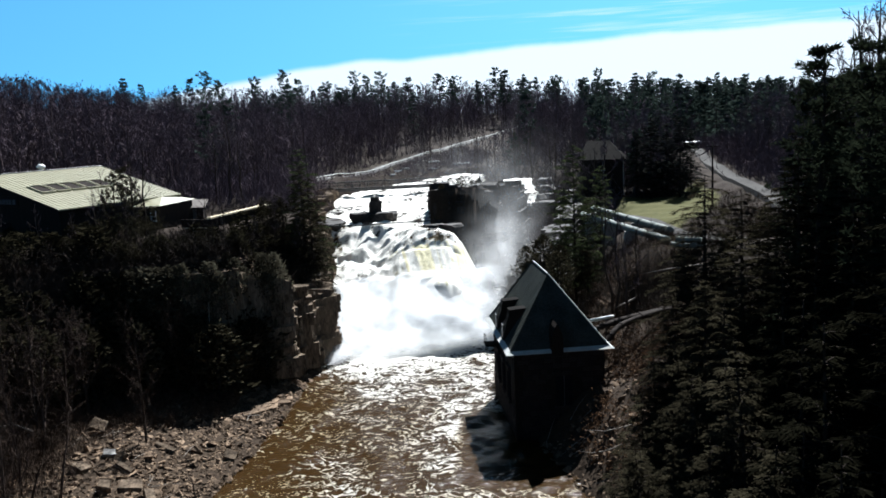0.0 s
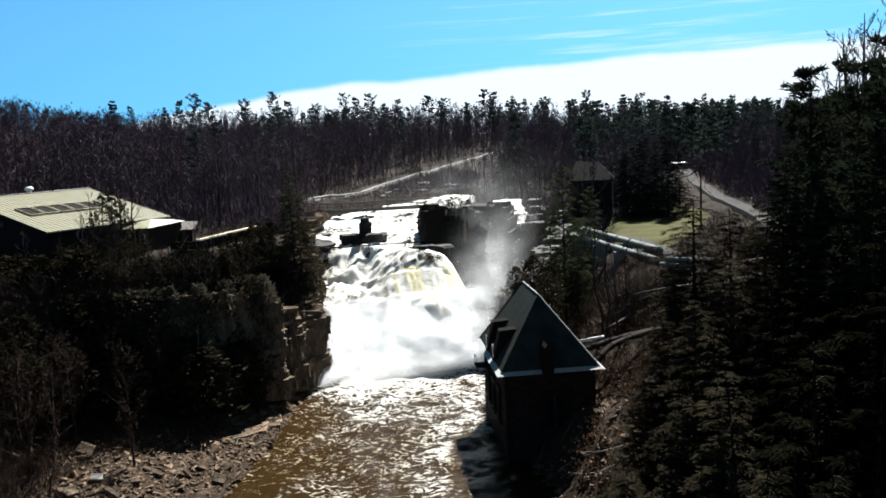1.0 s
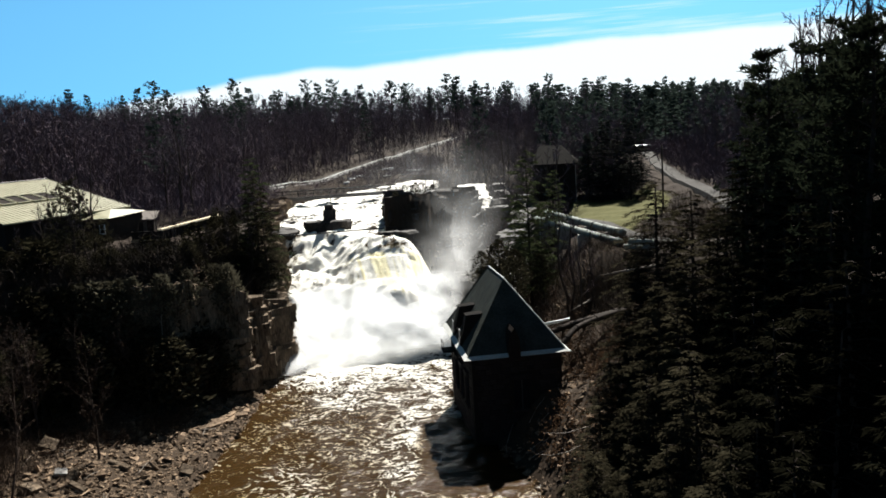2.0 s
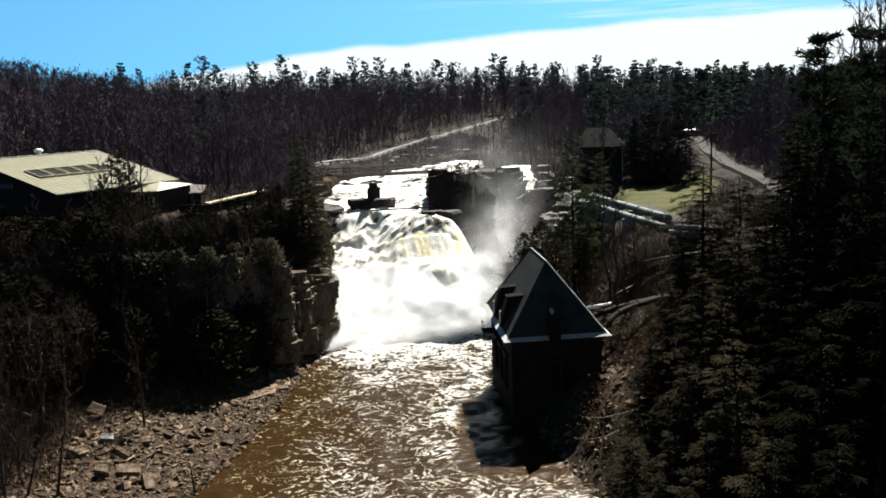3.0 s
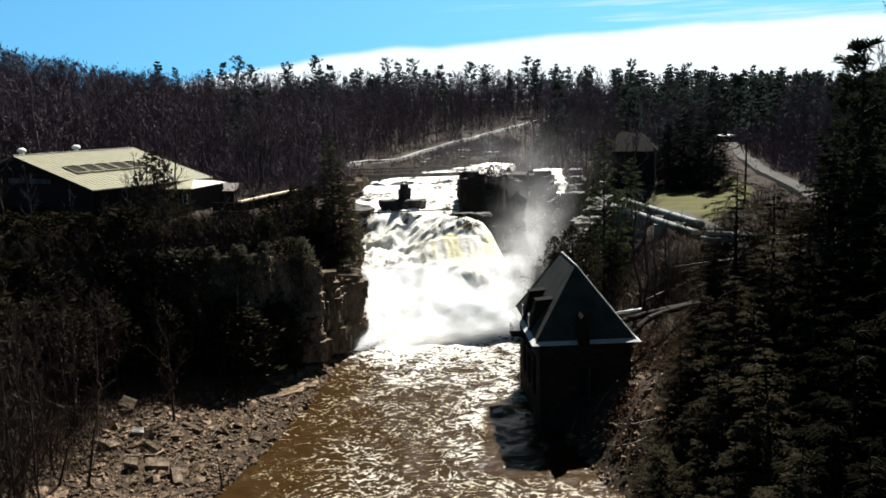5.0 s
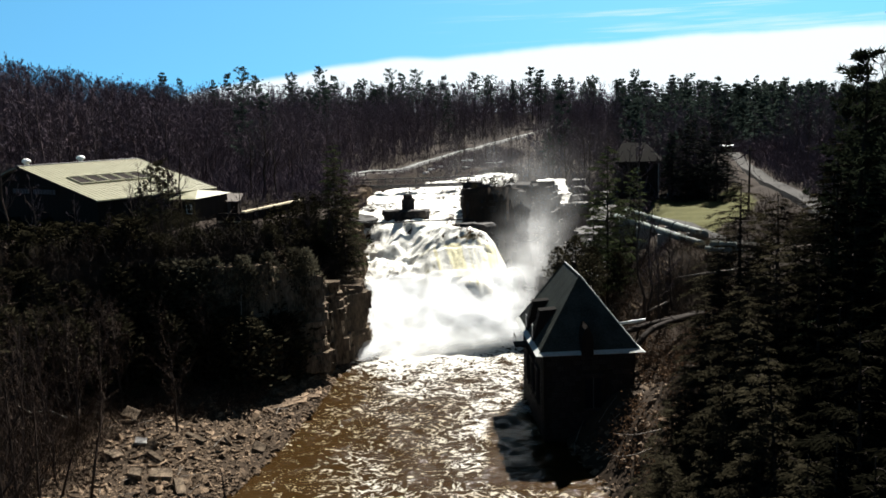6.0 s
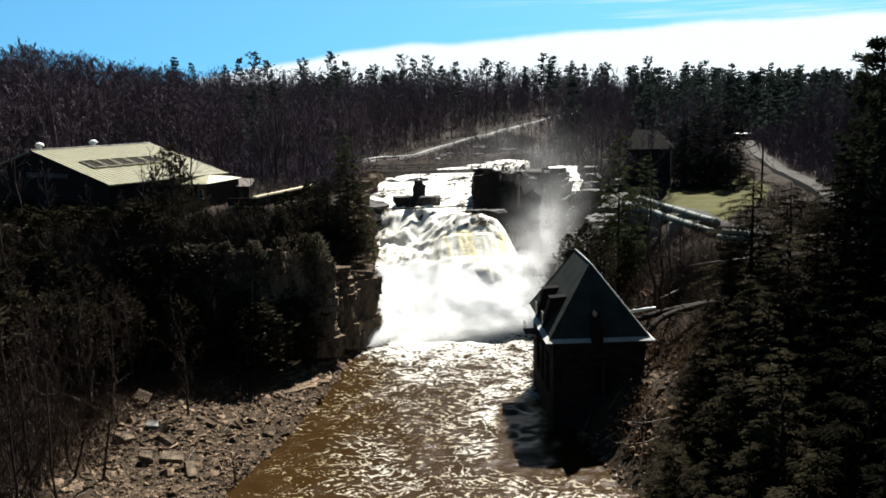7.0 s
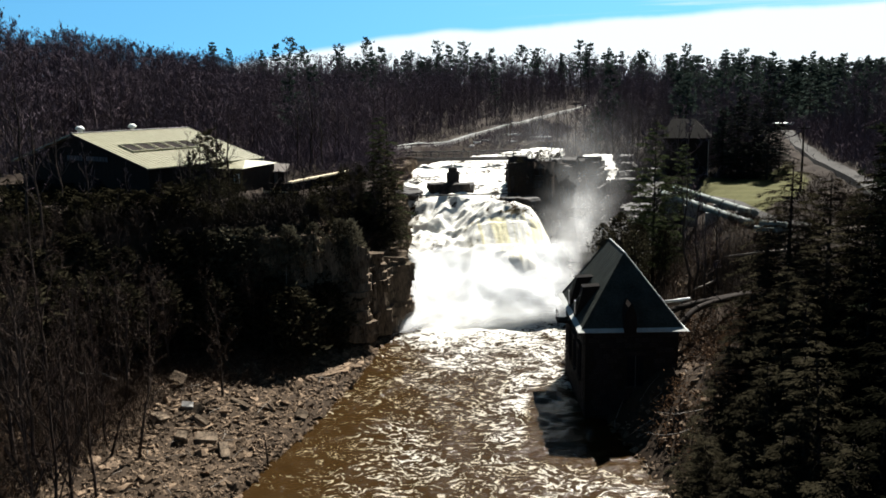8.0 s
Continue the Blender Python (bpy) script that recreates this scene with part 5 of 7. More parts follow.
rt = random.Random(12)
HEMLOCK = Kind("hemlock", "dark green hemlock with drooping sprays on the steep bank", "conifer", "hemlocks on the right bank", "crown",
               [(16.0, hemlock(s, 16.0, 3.7, 92, 9, (0.036, 0.235), droop=d, top_power=p)) for s, d, p in ((1, 0.35, 0.8), (2, 0.22, 0.65), (3, 0.45, 0.6), (4, 0.3, 0.7), (8, 0.5, 0.6))], PINE_BARK, HEMLOCK_NEEDLE)
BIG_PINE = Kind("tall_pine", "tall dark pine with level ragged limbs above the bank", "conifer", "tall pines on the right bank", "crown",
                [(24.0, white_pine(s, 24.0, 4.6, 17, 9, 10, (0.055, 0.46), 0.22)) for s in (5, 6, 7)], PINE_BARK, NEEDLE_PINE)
MID_PINE = Kind("white_pine", "green white pine standing above the gorge", "conifer", "pines along the gorge", "crown",
                [(12.0, hemlock(s, 12.0, 4.2, 62, 8, (0.05, 0.32), 0.1, 0.05, 0.6, 0.15)) for s in (9, 10, 14)], PINE_BARK, NEEDLE_LIGHT)
DARK_PINE = Kind("ragged_pine", "ragged dark pine standing before the shop", "conifer", "pines along the gorge", "crown",
                 [(12.0, white_pine(s, 12.0, 3.8, 13, 8, 11, (0.055, 0.42), 0.05, taper=0.5)) for s in (17, 18)], PINE_BARK, CEDAR_NEEDLE)
CEDAR = Kind("cedar", "dark narrow cedar clinging to the cliff", "conifer", "cedars on the cliff", "crown",
             [(6.5, cedar(s, 6.5, 1.25, 950, (0.09, 0.36))) for s in (21, 22, 23, 24, 25)], PINE_BARK, CEDAR_NEEDLE)
LIT_CEDAR = Kind("lit_cedar", "cedar on the cliff near the falls, stronger light put into its needles", "conifer", "cedars beside the falls", "crown",
                   [(6.5, cedar(s, 6.5, 1.2, 950, (0.09, 0.36))) for s in (26, 27, 28)], PINE_BARK, LIT_CEDAR_NEEDLE)
SHADED_HEMLOCK = Kind("needle_tree", "hemlock on the right bank, the bank's shade put into its needles", "conifer", "firs on the right bank", "crown",
           [(16.0, hemlock(s, 16.0, 3.5, 96, 9, (0.034, 0.22), droop=0.2)) for s in (11, 12)], PINE_BARK, SHADED_NEEDLE)
SPRUCE = Kind("spruce", "dense dark spruce at the edge of the lawn", "conifer", "spruces by the lawn", "crown",
              [(13.0, hemlock(s, 13.0, 3.3, 90, 7, (0.08, 0.34), 0.04, 0.25, 0.8, 0.25)) for s in (31, 32, 33)], PINE_BARK, SPRUCE_NEEDLE)
BARE = Kind("bare_tree", "leafless grey broadleaf tree on the slope", "tree", "leafless trees", "crown",
            [(15.0, bare_tree(s, 15.0)) for s in (41, 42, 43, 44, 45)], BARK, TWIG)
BROWN_BARE = Kind("leafless_tree", "brown leafless tree with tangled twigs on the slope", "tree", "leafless trees on the slope", "crown",
                  [(11.0, bare_tree(s, 11.0, 16, 7, 9, 0.026, 0.42, 5, 0.12)) for s in (141, 142, 143, 144)], BARK, WARM_TWIG)
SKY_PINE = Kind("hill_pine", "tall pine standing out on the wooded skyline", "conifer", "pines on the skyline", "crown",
                [(18.0, white_pine(s, 18.0, w, 9, 6, 8, (0.13, 0.75), 0.42, taper=p)) for s, w, p in ((51, 4.8, 0.5), (52, 4.2, 0.65), (53, 5.4, 0.42), (54, 4.4, 0.75), (55, 5.0, 0.5), (56, 4.0, 0.55))], PINE_BARK, HAZE_NEEDLE)


def at(az, dist):
    """Plan position by bearing from the bridge (degrees to the right of upstream) and distance."""
    return dist * math.sin(radians(az)), dist * math.cos(radians(az))


# the dark evergreens of the right bank: bearing, distance, elevation of the top
for az, dist, el, k in ((16.53, 62, -4.2, 2), (18.81, 58, -5.3, 4)):     # the two whose tops stand clear of the rest
    x, y = at(az, dist)
    HEMLOCK.plant(x, y, 28 + dist * math.tan(radians(el)) - ground_at(x, y), which=k, r=rt, slim=1.55, lean=rt.uniform(-2, 2))
for az, dist, el in ((17.5, 60, -7.6), (15.7, 60, -8.4), (18.0, 61, -8.2), (19.7, 61, -6.4), (17.8, 56, -9.4), (16.7, 58, -9.0), (20.5, 58, -6.2), (15.2, 58, -10.2), (14.9, 55, -12.0), (16.4, 50, -10.5), (17.6, 46, -12.5), (19.4, 50, -8.2), (20.6, 54, -4.8), (18.6, 41, -16.0), (15.9, 44, -17.0), (20.2, 38, -15.0), (17.2, 36, -21.0), (20.0, 32, -21.0), (14.2, 49, -18.5), (13.4, 54, -15.5), (13.1, 44, -23.0), (15.0, 38, -24.0), (18.4, 48, -14.0), (16.0, 53, -13.5), (12.4, 52, -18.5), (11.6, 47, -22.0), (12.8, 45, -21.5), (10.6, 44, -24.5), (14.4, 42, -21)):
    x, y = at(az, dist)
    g = ground_at(x, y)
    HEMLOCK.plant(x, y, max(4.0, 28 + dist * math.tan(radians(el)) - g), r=rt, slim=rt.uniform(1.0, 1.4), lean=rt.uniform(-3.5, 3.5))
# from bearing 21.5 on, the same hemlock darkened to stand for shade
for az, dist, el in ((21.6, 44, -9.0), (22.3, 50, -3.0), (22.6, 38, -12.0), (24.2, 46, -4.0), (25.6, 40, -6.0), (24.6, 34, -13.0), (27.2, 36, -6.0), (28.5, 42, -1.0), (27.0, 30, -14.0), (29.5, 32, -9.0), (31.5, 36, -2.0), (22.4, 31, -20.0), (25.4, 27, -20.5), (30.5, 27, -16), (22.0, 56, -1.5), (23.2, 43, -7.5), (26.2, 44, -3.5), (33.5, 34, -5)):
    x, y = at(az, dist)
    SHADED_HEMLOCK.plant(x, y, max(4.0, 28 + dist * math.tan(radians(el)) - ground_at(x, y)), r=rt, slim=rt.uniform(1.1, 1.4), lean=rt.uniform(-2, 2))
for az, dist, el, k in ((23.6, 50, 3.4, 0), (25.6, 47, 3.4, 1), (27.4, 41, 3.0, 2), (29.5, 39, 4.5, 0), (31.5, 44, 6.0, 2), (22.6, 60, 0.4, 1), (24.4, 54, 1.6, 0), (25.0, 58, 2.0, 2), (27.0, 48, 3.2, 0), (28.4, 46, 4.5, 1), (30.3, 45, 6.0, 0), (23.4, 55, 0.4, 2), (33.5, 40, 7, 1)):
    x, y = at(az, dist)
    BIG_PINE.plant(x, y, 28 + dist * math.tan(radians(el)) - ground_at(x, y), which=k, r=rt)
for az, dist, el in ((24.6, 58, 4.4), (25.4, 62, 5.4), (26.3, 56, 6.6), (26.9, 60, 7.6), (27.8, 52, 8.2), (28.6, 56, 9.0), (29.4, 50, 9.6), (27.3, 64, 7.0), (28.2, 62, 8.0), (30.2, 56, 10.0), (31.0, 60, 10.5), (26.0, 66, 5.6), (22.0, 75, 2.0), (22.8, 66, 2.6), (23.6, 72, 3.4), (22.8, 105, 1.0), (21.6, 90, 1.2), (12.4, 88, -6.6), (11.6, 84, -6.5), (10.6, 88, -3.6), (10.9, 86, -5.5), (13.2, 95, -8), (24.8, 84, 2.5), (26.5, 70, 5.0)):
    x, y = at(az, dist)
    BARE.plant(x, y, max(3.5, 28 + dist * math.tan(radians(el)) - ground_at(x, y)), r=rt, slim=0.8)
# the far side of the right bank: pines and cedars by the rim, spruces round the lawn
for az, dist, el, k in ((8.2, 104, -2.0, 0), (9.0, 100, -5.6, 1), (7.3, 108, -5.2, 1), (9.9, 118, -3.4, 2)):
    x, y = at(az, dist)
    MID_PINE.plant(x, y, 28 + dist * math.tan(radians(el)) - ground_at(x, y), which=k, r=rt, slim=0.8)
for az, dist, h in ((4.9, 96, 4.5), (5.3, 92, 5), (5.9, 94, 5.5), (6.5, 97, 5), (7.2, 92, 5), (7.8, 96, 4.5), (6.1, 101, 5), (5.2, 103, 4.5), (7.0, 88, 5), (8.2, 90, 4.5), (8.8, 95, 4), (9.3, 89, 4))[::2]:
    x, y = at(az, dist)
    CEDAR.plant(x, y, h, z=max(ground_at(x, y), 9.0) - 0.3, r=rt, label="dark scrubby cedar on the rim beside the falls", slim=1.35)
for az, dist, el in ((12.3, 152, -1.3), (13.2, 148, -0.5), (14.2, 153, -0.9), (15.0, 147, -0.6), (15.7, 151, -1.4), (13.6, 158, -0.4), (14.7, 160, -0.2), (12.8, 160, -0.8)):
    x, y = at(az, dist)
    SPRUCE.plant(x, y, 28 + dist * math.tan(radians(el)) - ground_at(x, y), r=rt, slim=1.15)
for k in range(16):
    x, y = rt.uniform(-2.5, 9.0), rt.uniform(130, 160)
    if inside(np.array([x]), np.array([y]), OUTCROP)[0]:
        CEDAR.plant(x, y, rt.uniform(1.0, 2.2), r=rt, label="low dark scrub on the rock outcrop", slim=1.8)
for az, dist, el in ((3.2, 186, -0.8), (4.1, 180, 0.2), (4.9, 188, -0.4), (5.6, 182, 0.4), (6.4, 176, 0.0), (7.2, 172, -0.6), (2.6, 196, -1.2), (8.1, 168, -0.2), (9.0, 150, -1.2), (9.8, 146, -1.6), (1.9, 214, -1.0), (0.6, 226, -0.4)):
    x, y = at(az, dist)
    BARE.plant(x, y, 28 + dist * math.tan(radians(el)) - ground_at(x, y), r=rt, label="slim leafless tree beyond the second arm", slim=0.7)
# cedars and scrub on the face of the left cliff, rooted in its ledges
face = [(-50, 72), (-44, 75), (-38, 78.5), (-31, 80.5), (-24, 83.5), (-19.0, 87.5), (-16.6, 92), (-15.4, 97), (-15.2, 104), (-16.8, 111)]
for k in range(330):
    s = rt.random() * (len(face) - 1.001)
    i = int(s)
    x = face[i][0] + (face[i + 1][0] - face[i][0]) * (s - i) + rt.uniform(-0.6, 0.2)
    y = face[i][1] + (face[i + 1][1] - face[i][1]) * (s - i) + rt.uniform(-0.5, 0.4)
    zb = rt.uniform(1.0, 12.0) if rt.random() < 0.6 else rt.uniform(0.6, 5.0)
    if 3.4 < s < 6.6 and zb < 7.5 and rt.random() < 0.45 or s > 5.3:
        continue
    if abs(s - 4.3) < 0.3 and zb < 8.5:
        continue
    # towards the falls the brighter-coloured copy stands in for stronger light
    (LIT_CEDAR if s > 3.1 else CEDAR).plant(x, y, min(rt.uniform(3.5, 7.0), 15.0 - zb), r=rt, z=zb, lean=rt.uniform(-3, 7), slim=rt.uniform(0.95, 1.5))
for az, dist, el in ((-9.0, 108, -4.5), (-10.4, 110, -4.0), (-8.8, 113, -5.2), (-9.5, 109, -3.2), (-11.2, 106, -5.0)):
    x, y = at(az, dist)
    HEMLOCK.plant(x, y, 28 + dist * math.tan(radians(el)) - ground_at(x, y), r=rt, label="dark hemlock on the rim above the falls", slim=0.75)
x, y = at(-9.82, 110)
MID_PINE.plant(x, y, 28 + 110 * math.tan(radians(-1.27)) - ground_at(x, y), which=2, r=rt, label="green pine standing above the trees on the rim", slim=0.62)
for az, dist, el in ((-22.0, 97, -1.6), (-22.9, 98, -2.6), (-19.9, 99, 0.2), (-20.6, 97, -0.9), (-21.4, 96, -1.6), (-21, 96, -2.4), (-15.2, 100, -3.4), (-16, 104, -3.0), (-26, 95, -3.6), (-24, 97, -4.2), (-28.5, 92, -2.0), (-31, 86, 0.5), (-32, 90, 2.5), (-30, 98, 0.5), (-13.0, 103, -5), (-10.4, 106, -5.2), (-11.8, 108, -4.2)):
    x, y = at(az, dist)
    BARE.plant(x, y, max(3.0, 28 + dist * math.tan(radians(el)) - ground_at(x, y)), r=rt, slim=0.75, label="thin leafless tree on the cliff edge")
for az, dist, el, w in ((-21.1, 96, -2.1, 0.95), (-20.4, 98, -2.9, 0.9), (-21.9, 97, -3.4, 0.8), (-19.2, 97, -4.6, 0.9), (-23.4, 96, -5.2, 1.1)):
    x, y = at(az, dist)
    DARK_PINE.plant(x, y, 28 + dist * math.tan(radians(el)) - ground_at(x, y), r=rt, slim=w)
for az, dist, el in ((-14.6, 140, 1.6), (-13.6, 138, 0.0), (-15.4, 142, 0.2), (-12.9, 146, -0.6)):
    x, y = at(az, dist)
    BARE.plant(x, y, 28 + dist * math.tan(radians(el)) - ground_at(x, y), r=rt, label="large leafless tree behind the terrace")
# the slope below the shop: evergreens and tangled leafless trees that hide the rock
for k in range(120):
    az, dist = rt.uniform(-36, -13), rt.uniform(76, 94)
    x, y = at(az, dist)
    if y > 96 or x > float(np.interp(y, Y_ROW, RIM_L)) + 7:
        continue
    g = ground_at(x, y)
    top = 28 + dist * math.tan(radians(rt.uniform(-9.8, -6.8) if az < -19 else rt.uniform(-10.5, -8.0)))
    CEDAR.plant(x, y, max(2.4, min(top - g, 7.5)), r=rt, label="dark bushy cedar on the shaded slope below the shop", slim=rt.uniform(1.2, 2.0), lean=rt.uniform(-4, 4))
for k in range(46):
    az, dist = rt.uniform(-36, -14.5), rt.uniform(72, 95)
    x, y = at(az, dist)
    if x > float(np.interp(y, Y_ROW, SHORE_L)) - 8:
        continue
    g = ground_at(x, y)
    top = 28 + dist * math.tan(radians(rt.uniform(-11.5, -6.0)))
    BROWN_BARE.plant(x, y, max(3.5, min(top - g, 10.0)), r=rt, slim=rt.uniform(0.7, 1.0), lean=rt.uniform(-5, 5))
# left foreground slope: scrubby trees and dead poles
for az, dist, el in ((-32.4, 60, -8), (-30.5, 63, -10), (-29, 70, -9.5), (-27.5, 74, -9.0), (-31.5, 72, -5.5), (-25, 80, -9.8), (-22, 82, -10), (-31.0, 56, -13), (-33.5, 54, -9), (-29.6, 58, -14), (-32.2, 50, -14), (-30.8, 66, -12), (-28.6, 65, -13.5), (-34, 62, -6)):
    x, y = at(az, dist)
    BROWN_BARE.plant(x, y, max(3.0, 28 + dist * math.tan(radians(el)) - ground_at(x, y)), r=rt, slim=0.6, label="scrubby leafless tree on the stony slope")


# ---------------------------------------------------------------- the woods on the hills
SKY_AZ = [-60, -32.5, -30.5, -27, -22, -10, 0, 8, 17, 22, 60]
SKY_EL = [6.0, 5.2, 4.4, 4.1, 2.8, 2.65, 2.6, 2.35, 1.8, 1.5, 1.6]


def free(x, y):
    """Whether a tree may stand here: off water, roads, lawn, shop and clearing."""
    if inside(np.array([x]), np.array([y]), UPPER)[0] or inside(np.array([x]), np.array([y]), OUTCROP)[0] or inside(np.array([x]), np.array([y]), GRASS_PATCH)[0]:
        return False
    for C, w in ((ACCESS[0], 3), (DRIVE[0], 5), (HIGHWAY[0], 5)):
        if np.min(np.hypot(C[:, 0] - x, C[:, 1] - y)) < w:
            return False
    if -80 < x < -25 and 96 < y < 136:
        return False
    if inside(np.array([x]), np.array([y]), [(-28, 168), (-14, 176), (6, 206), (12, 240), (6, 262), (-14, 228), (-28, 184)])[0]:
        return False
    return True


def before_road(x, y):
    """The thinned slope between the upper river and the hill road."""
    return inside(np.array([x]), np.array([y]), [(-26, 184), (-15, 224), (10, 282), (44, 378), (30, 300), (14, 225), (9, 214), (0, 214)])[0]


def woods():
    r = random.Random(77)
    far_bare = [bare_tree(s, 15.0, 9, 4, 11, 0.095, 0.44, 3, 0.12) for s in range(61, 68)]
    far_fir = [hemlock(s, 15.0, 3.2, 36, 2, (0.26, 0.95), 0.15, 0.25, 0.9, limbs=False) for s in (71, 72, 75)] + [white_pine(s, 15.0, 3.8, 9, 3, 6, (0.22, 0.95), 0.2, limbs=False, taper=0.8) for s in (73, 74)]
    bufs = {k: Buf() for k in ("bw", "bt", "fw", "fg")}
    pines = 0
    for band, count in (((140, 230), 560), ((230, 320), 780), ((320, 430), 720)):
        for _ in range(count):
            az = r.uniform(-36, 32)
            dist = r.uniform(*band)
            x, y = at(az, dist)
            if not free(x, y) or before_road(x, y) and r.random() < 0.75:
                continue
            g = ground_at(x, y)
            sky = 28 + dist * math.tan(radians(np.interp(az, SKY_AZ, SKY_EL)))
            h = min(r.uniform(15, 27) if az < -20 else r.uniform(11, 19), sky - g + r.uniform(-1.5, 0.8))
            if h < 4:
                continue
            # evergreens crowd the right-hand hill and the far crest
            needle_tree = az > -16 and r.random() < (0.7 if az > 9 and dist > 190 else 0.06 if dist > 320 else 0.03)
            wood, green = r.choice(far_fir if needle_tree else far_bare)
            a, s = r.uniform(0, 6.283), h / 15.0
            c, sn = math.cos(a) * s, math.sin(a) * s
            M = np.array([[c, -sn, 0], [sn, c, 0], [0, 0, s]])
            for buf, key in ((wood, "fw" if needle_tree else "bw"), (green, "fg" if needle_tree else "bt")):
                V, F = buf.arrays()
                bufs[key].add(V @ M.T + [x, y, g - 0.3], F)
    for key, name, lab, mat in (("bw", "bare_wood_trunks", "grey trunks of the leafless hillside wood", HAZE_BARK), ("bt", "bare_wood_branches", "bare brown branches of the leafless hillside wood", TWIG), ("fw", "evergreen_wood_trunks", "dark trunks of evergreens in the hillside wood", PINE_BARK), ("fg", "evergreen_wood_crowns", "dark evergreen crowns in the hillside wood", HAZE_NEEDLE)):
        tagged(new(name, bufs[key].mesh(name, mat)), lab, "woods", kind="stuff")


woods()


def undergrowth(name, label, spots, stems, tall, width, seed, mat):
    """Thickets of bare saplings and shrubs, too many to count."""
    r, q = random.Random(seed), np.random.RandomState(seed)
    B, T = [], []
    for x, y, k in spots:
        g = ground_at(x, y)
        for _ in range(stems):
            b = np.array([x, y, g - 0.2]) + q.randn(3) * [0.9 * k, 0.9 * k, 0]
            d = q.randn(3) * [0.3, 0.3, 0.1] + [0, 0, 1.0]
            L = tall * k * r.uniform(0.5, 1.15)
            e = b + d * L
            B.append(b)
            T.append(e)
            for _ in range(4):
                m = b + (e - b) * r.uniform(0.25, 0.95)
                B.append(m)
                T.append(m + (d + q.randn(3) * 0.7) * L * r.uniform(0.15, 0.4))
    buf = Buf()
    buf.add(*slivers(B, T, width, q))
    tagged(new(name, buf.mesh(name, mat)), label, "undergrowth", kind="stuff")


def spots_far(n):
    r = random.Random(15)
    out = []
    while len(out) < n:
        az, dist = r.uniform(-36, 31), 135 + 250 * r.random() ** 1.2
        x, y = at(az, dist)
        if free(x, y) and not before_road(x, y):
            out.append((x, y, r.uniform(0.6, 1.3)))
    return out


def spots_back(n):
    r = random.Random(18)
    out = []
    while len(out) < n:
        x, y = r.uniform(-44, -19), r.uniform(118, 170)
        if x > float(np.interp(y, Y_ROW, RIM_L)) - 1.0 or (y < 130 and x < -29) or math.hypot(x + 28, y - 113) < 9:
            continue
        out.append((x, y, r.uniform(0.6, 1.3)))
    return out


def spots_rim(n):
    r = random.Random(16)
    out = []
    while len(out) < n:
        y = r.uniform(76, 112)
        rl = float(np.interp(y, Y_ROW, RIM_L))
        x = rl - 1.5 - r.random() * (11 if y > 84 else 18)
        u, v = x + 47.0, y - 101.7          # keep clear of the shop, wing and terrace
        a, b = u * 0.52 + v * 0.854, -u * 0.854 + v * 0.52
        if a > -1.0 and b > -1.5:
            continue
        if x < -25 + (y - 104) * 0.27 and y > 99 and x > -60:
            continue
        out.append((x, y, r.uniform(0.55, 1.1)))
    return out


undergrowth("hillside_thicket", "dense brown thickets of bare saplings on the hills", spots_far(9000), 5, 4.2, 0.10, 21, TWIG)
def spots_right(n):
    r = random.Random(19)
    out = []
    while len(out) < n:
        x, y = r.uniform(27, 70), r.uniform(84, 205)
        if x < 41 and y > 98 or x < 0.24 * y + 4 or not free(x, y):
            continue
        out.append((x, y, r.uniform(0.5, 1.2)))
    return out


undergrowth("roadside_thicket", "reddish-brown bare thicket beside the access road", spots_right(1500), 6, 2.4, 0.07, 24, BRUSH)
def spots_clearing(n):
    r = random.Random(20)
    out = []
    while len(out) < n:
        x, y = r.uniform(-30, 14), r.uniform(172, 262)
        if free(x, y) or inside(np.array([x]), np.array([y]), UPPER)[0] or np.min(np.hypot(HIGHWAY[0][:, 0] - x, HIGHWAY[0][:, 1] - y)) < 4:
            continue
        out.append((x, y, r.uniform(0.4, 1.2)))
    return out


undergrowth("bank_scrub", "low grey-brown scrub on the bank below the hill road", spots_clearing(900), 8, 1.5, 0.08, 25, TWIG)
for k in range(16):
    x, y = rt.uniform(-12, 12), rt.uniform(216, 250)
    if inside(np.array([x]), np.array([y]), UPPER)[0]:
        continue
    BARE.plant(x, y, rt.uniform(6, 11), r=rt, label="slim leafless tree below the hill road", slim=0.7)
undergrowth("terrace_thicket", "bare brown shrubs behind the terrace", spots_back(420), 6, 3.0, 0.06, 23, TWIG)
# pine bark, darker than the other thickets' twigs, stands in for the slope's shade
undergrowth("rim_thicket", "dark tangled thicket of bare shrubs along the rim", spots_rim(1300), 7, 2.2, 0.05, 22, PINE_BARK)
for az, el in ((-20.2, 3.4), (-19.3, 3.0), (-17.2, 2.9), (-16.3, 3.3), (-15.5, 3.5), (-14.6, 3.2), (-12.3, 3.3), (-10.5, 3.7), (-9.6, 3.0), (-7.7, 2.8), (-5.9, 3.2), (-5.2, 3.0), (-4.2, 3.1), (-2.4, 2.8), (-0.4, 3.0), (0.7, 2.6), (3.3, 3.1), (3.9, 2.9), (5.2, 2.6), (7.3, 2.5), (9.9, 2.8), (12.2, 2.3), (13.4, 2.2), (15.0, 2.1), (17.3, 2.0), (19.0, 1.8), (21.0, 1.6)):
    dist = rt.uniform(318, 372)
    x, y = at(az, dist)
    g = ground_at(x, y)
    SKY_PINE.plant(x, y, 28 + dist * math.tan(radians(el)) - g, z=g - 0.3, r=rt, slim=rt.uniform(0.7, 1.0))
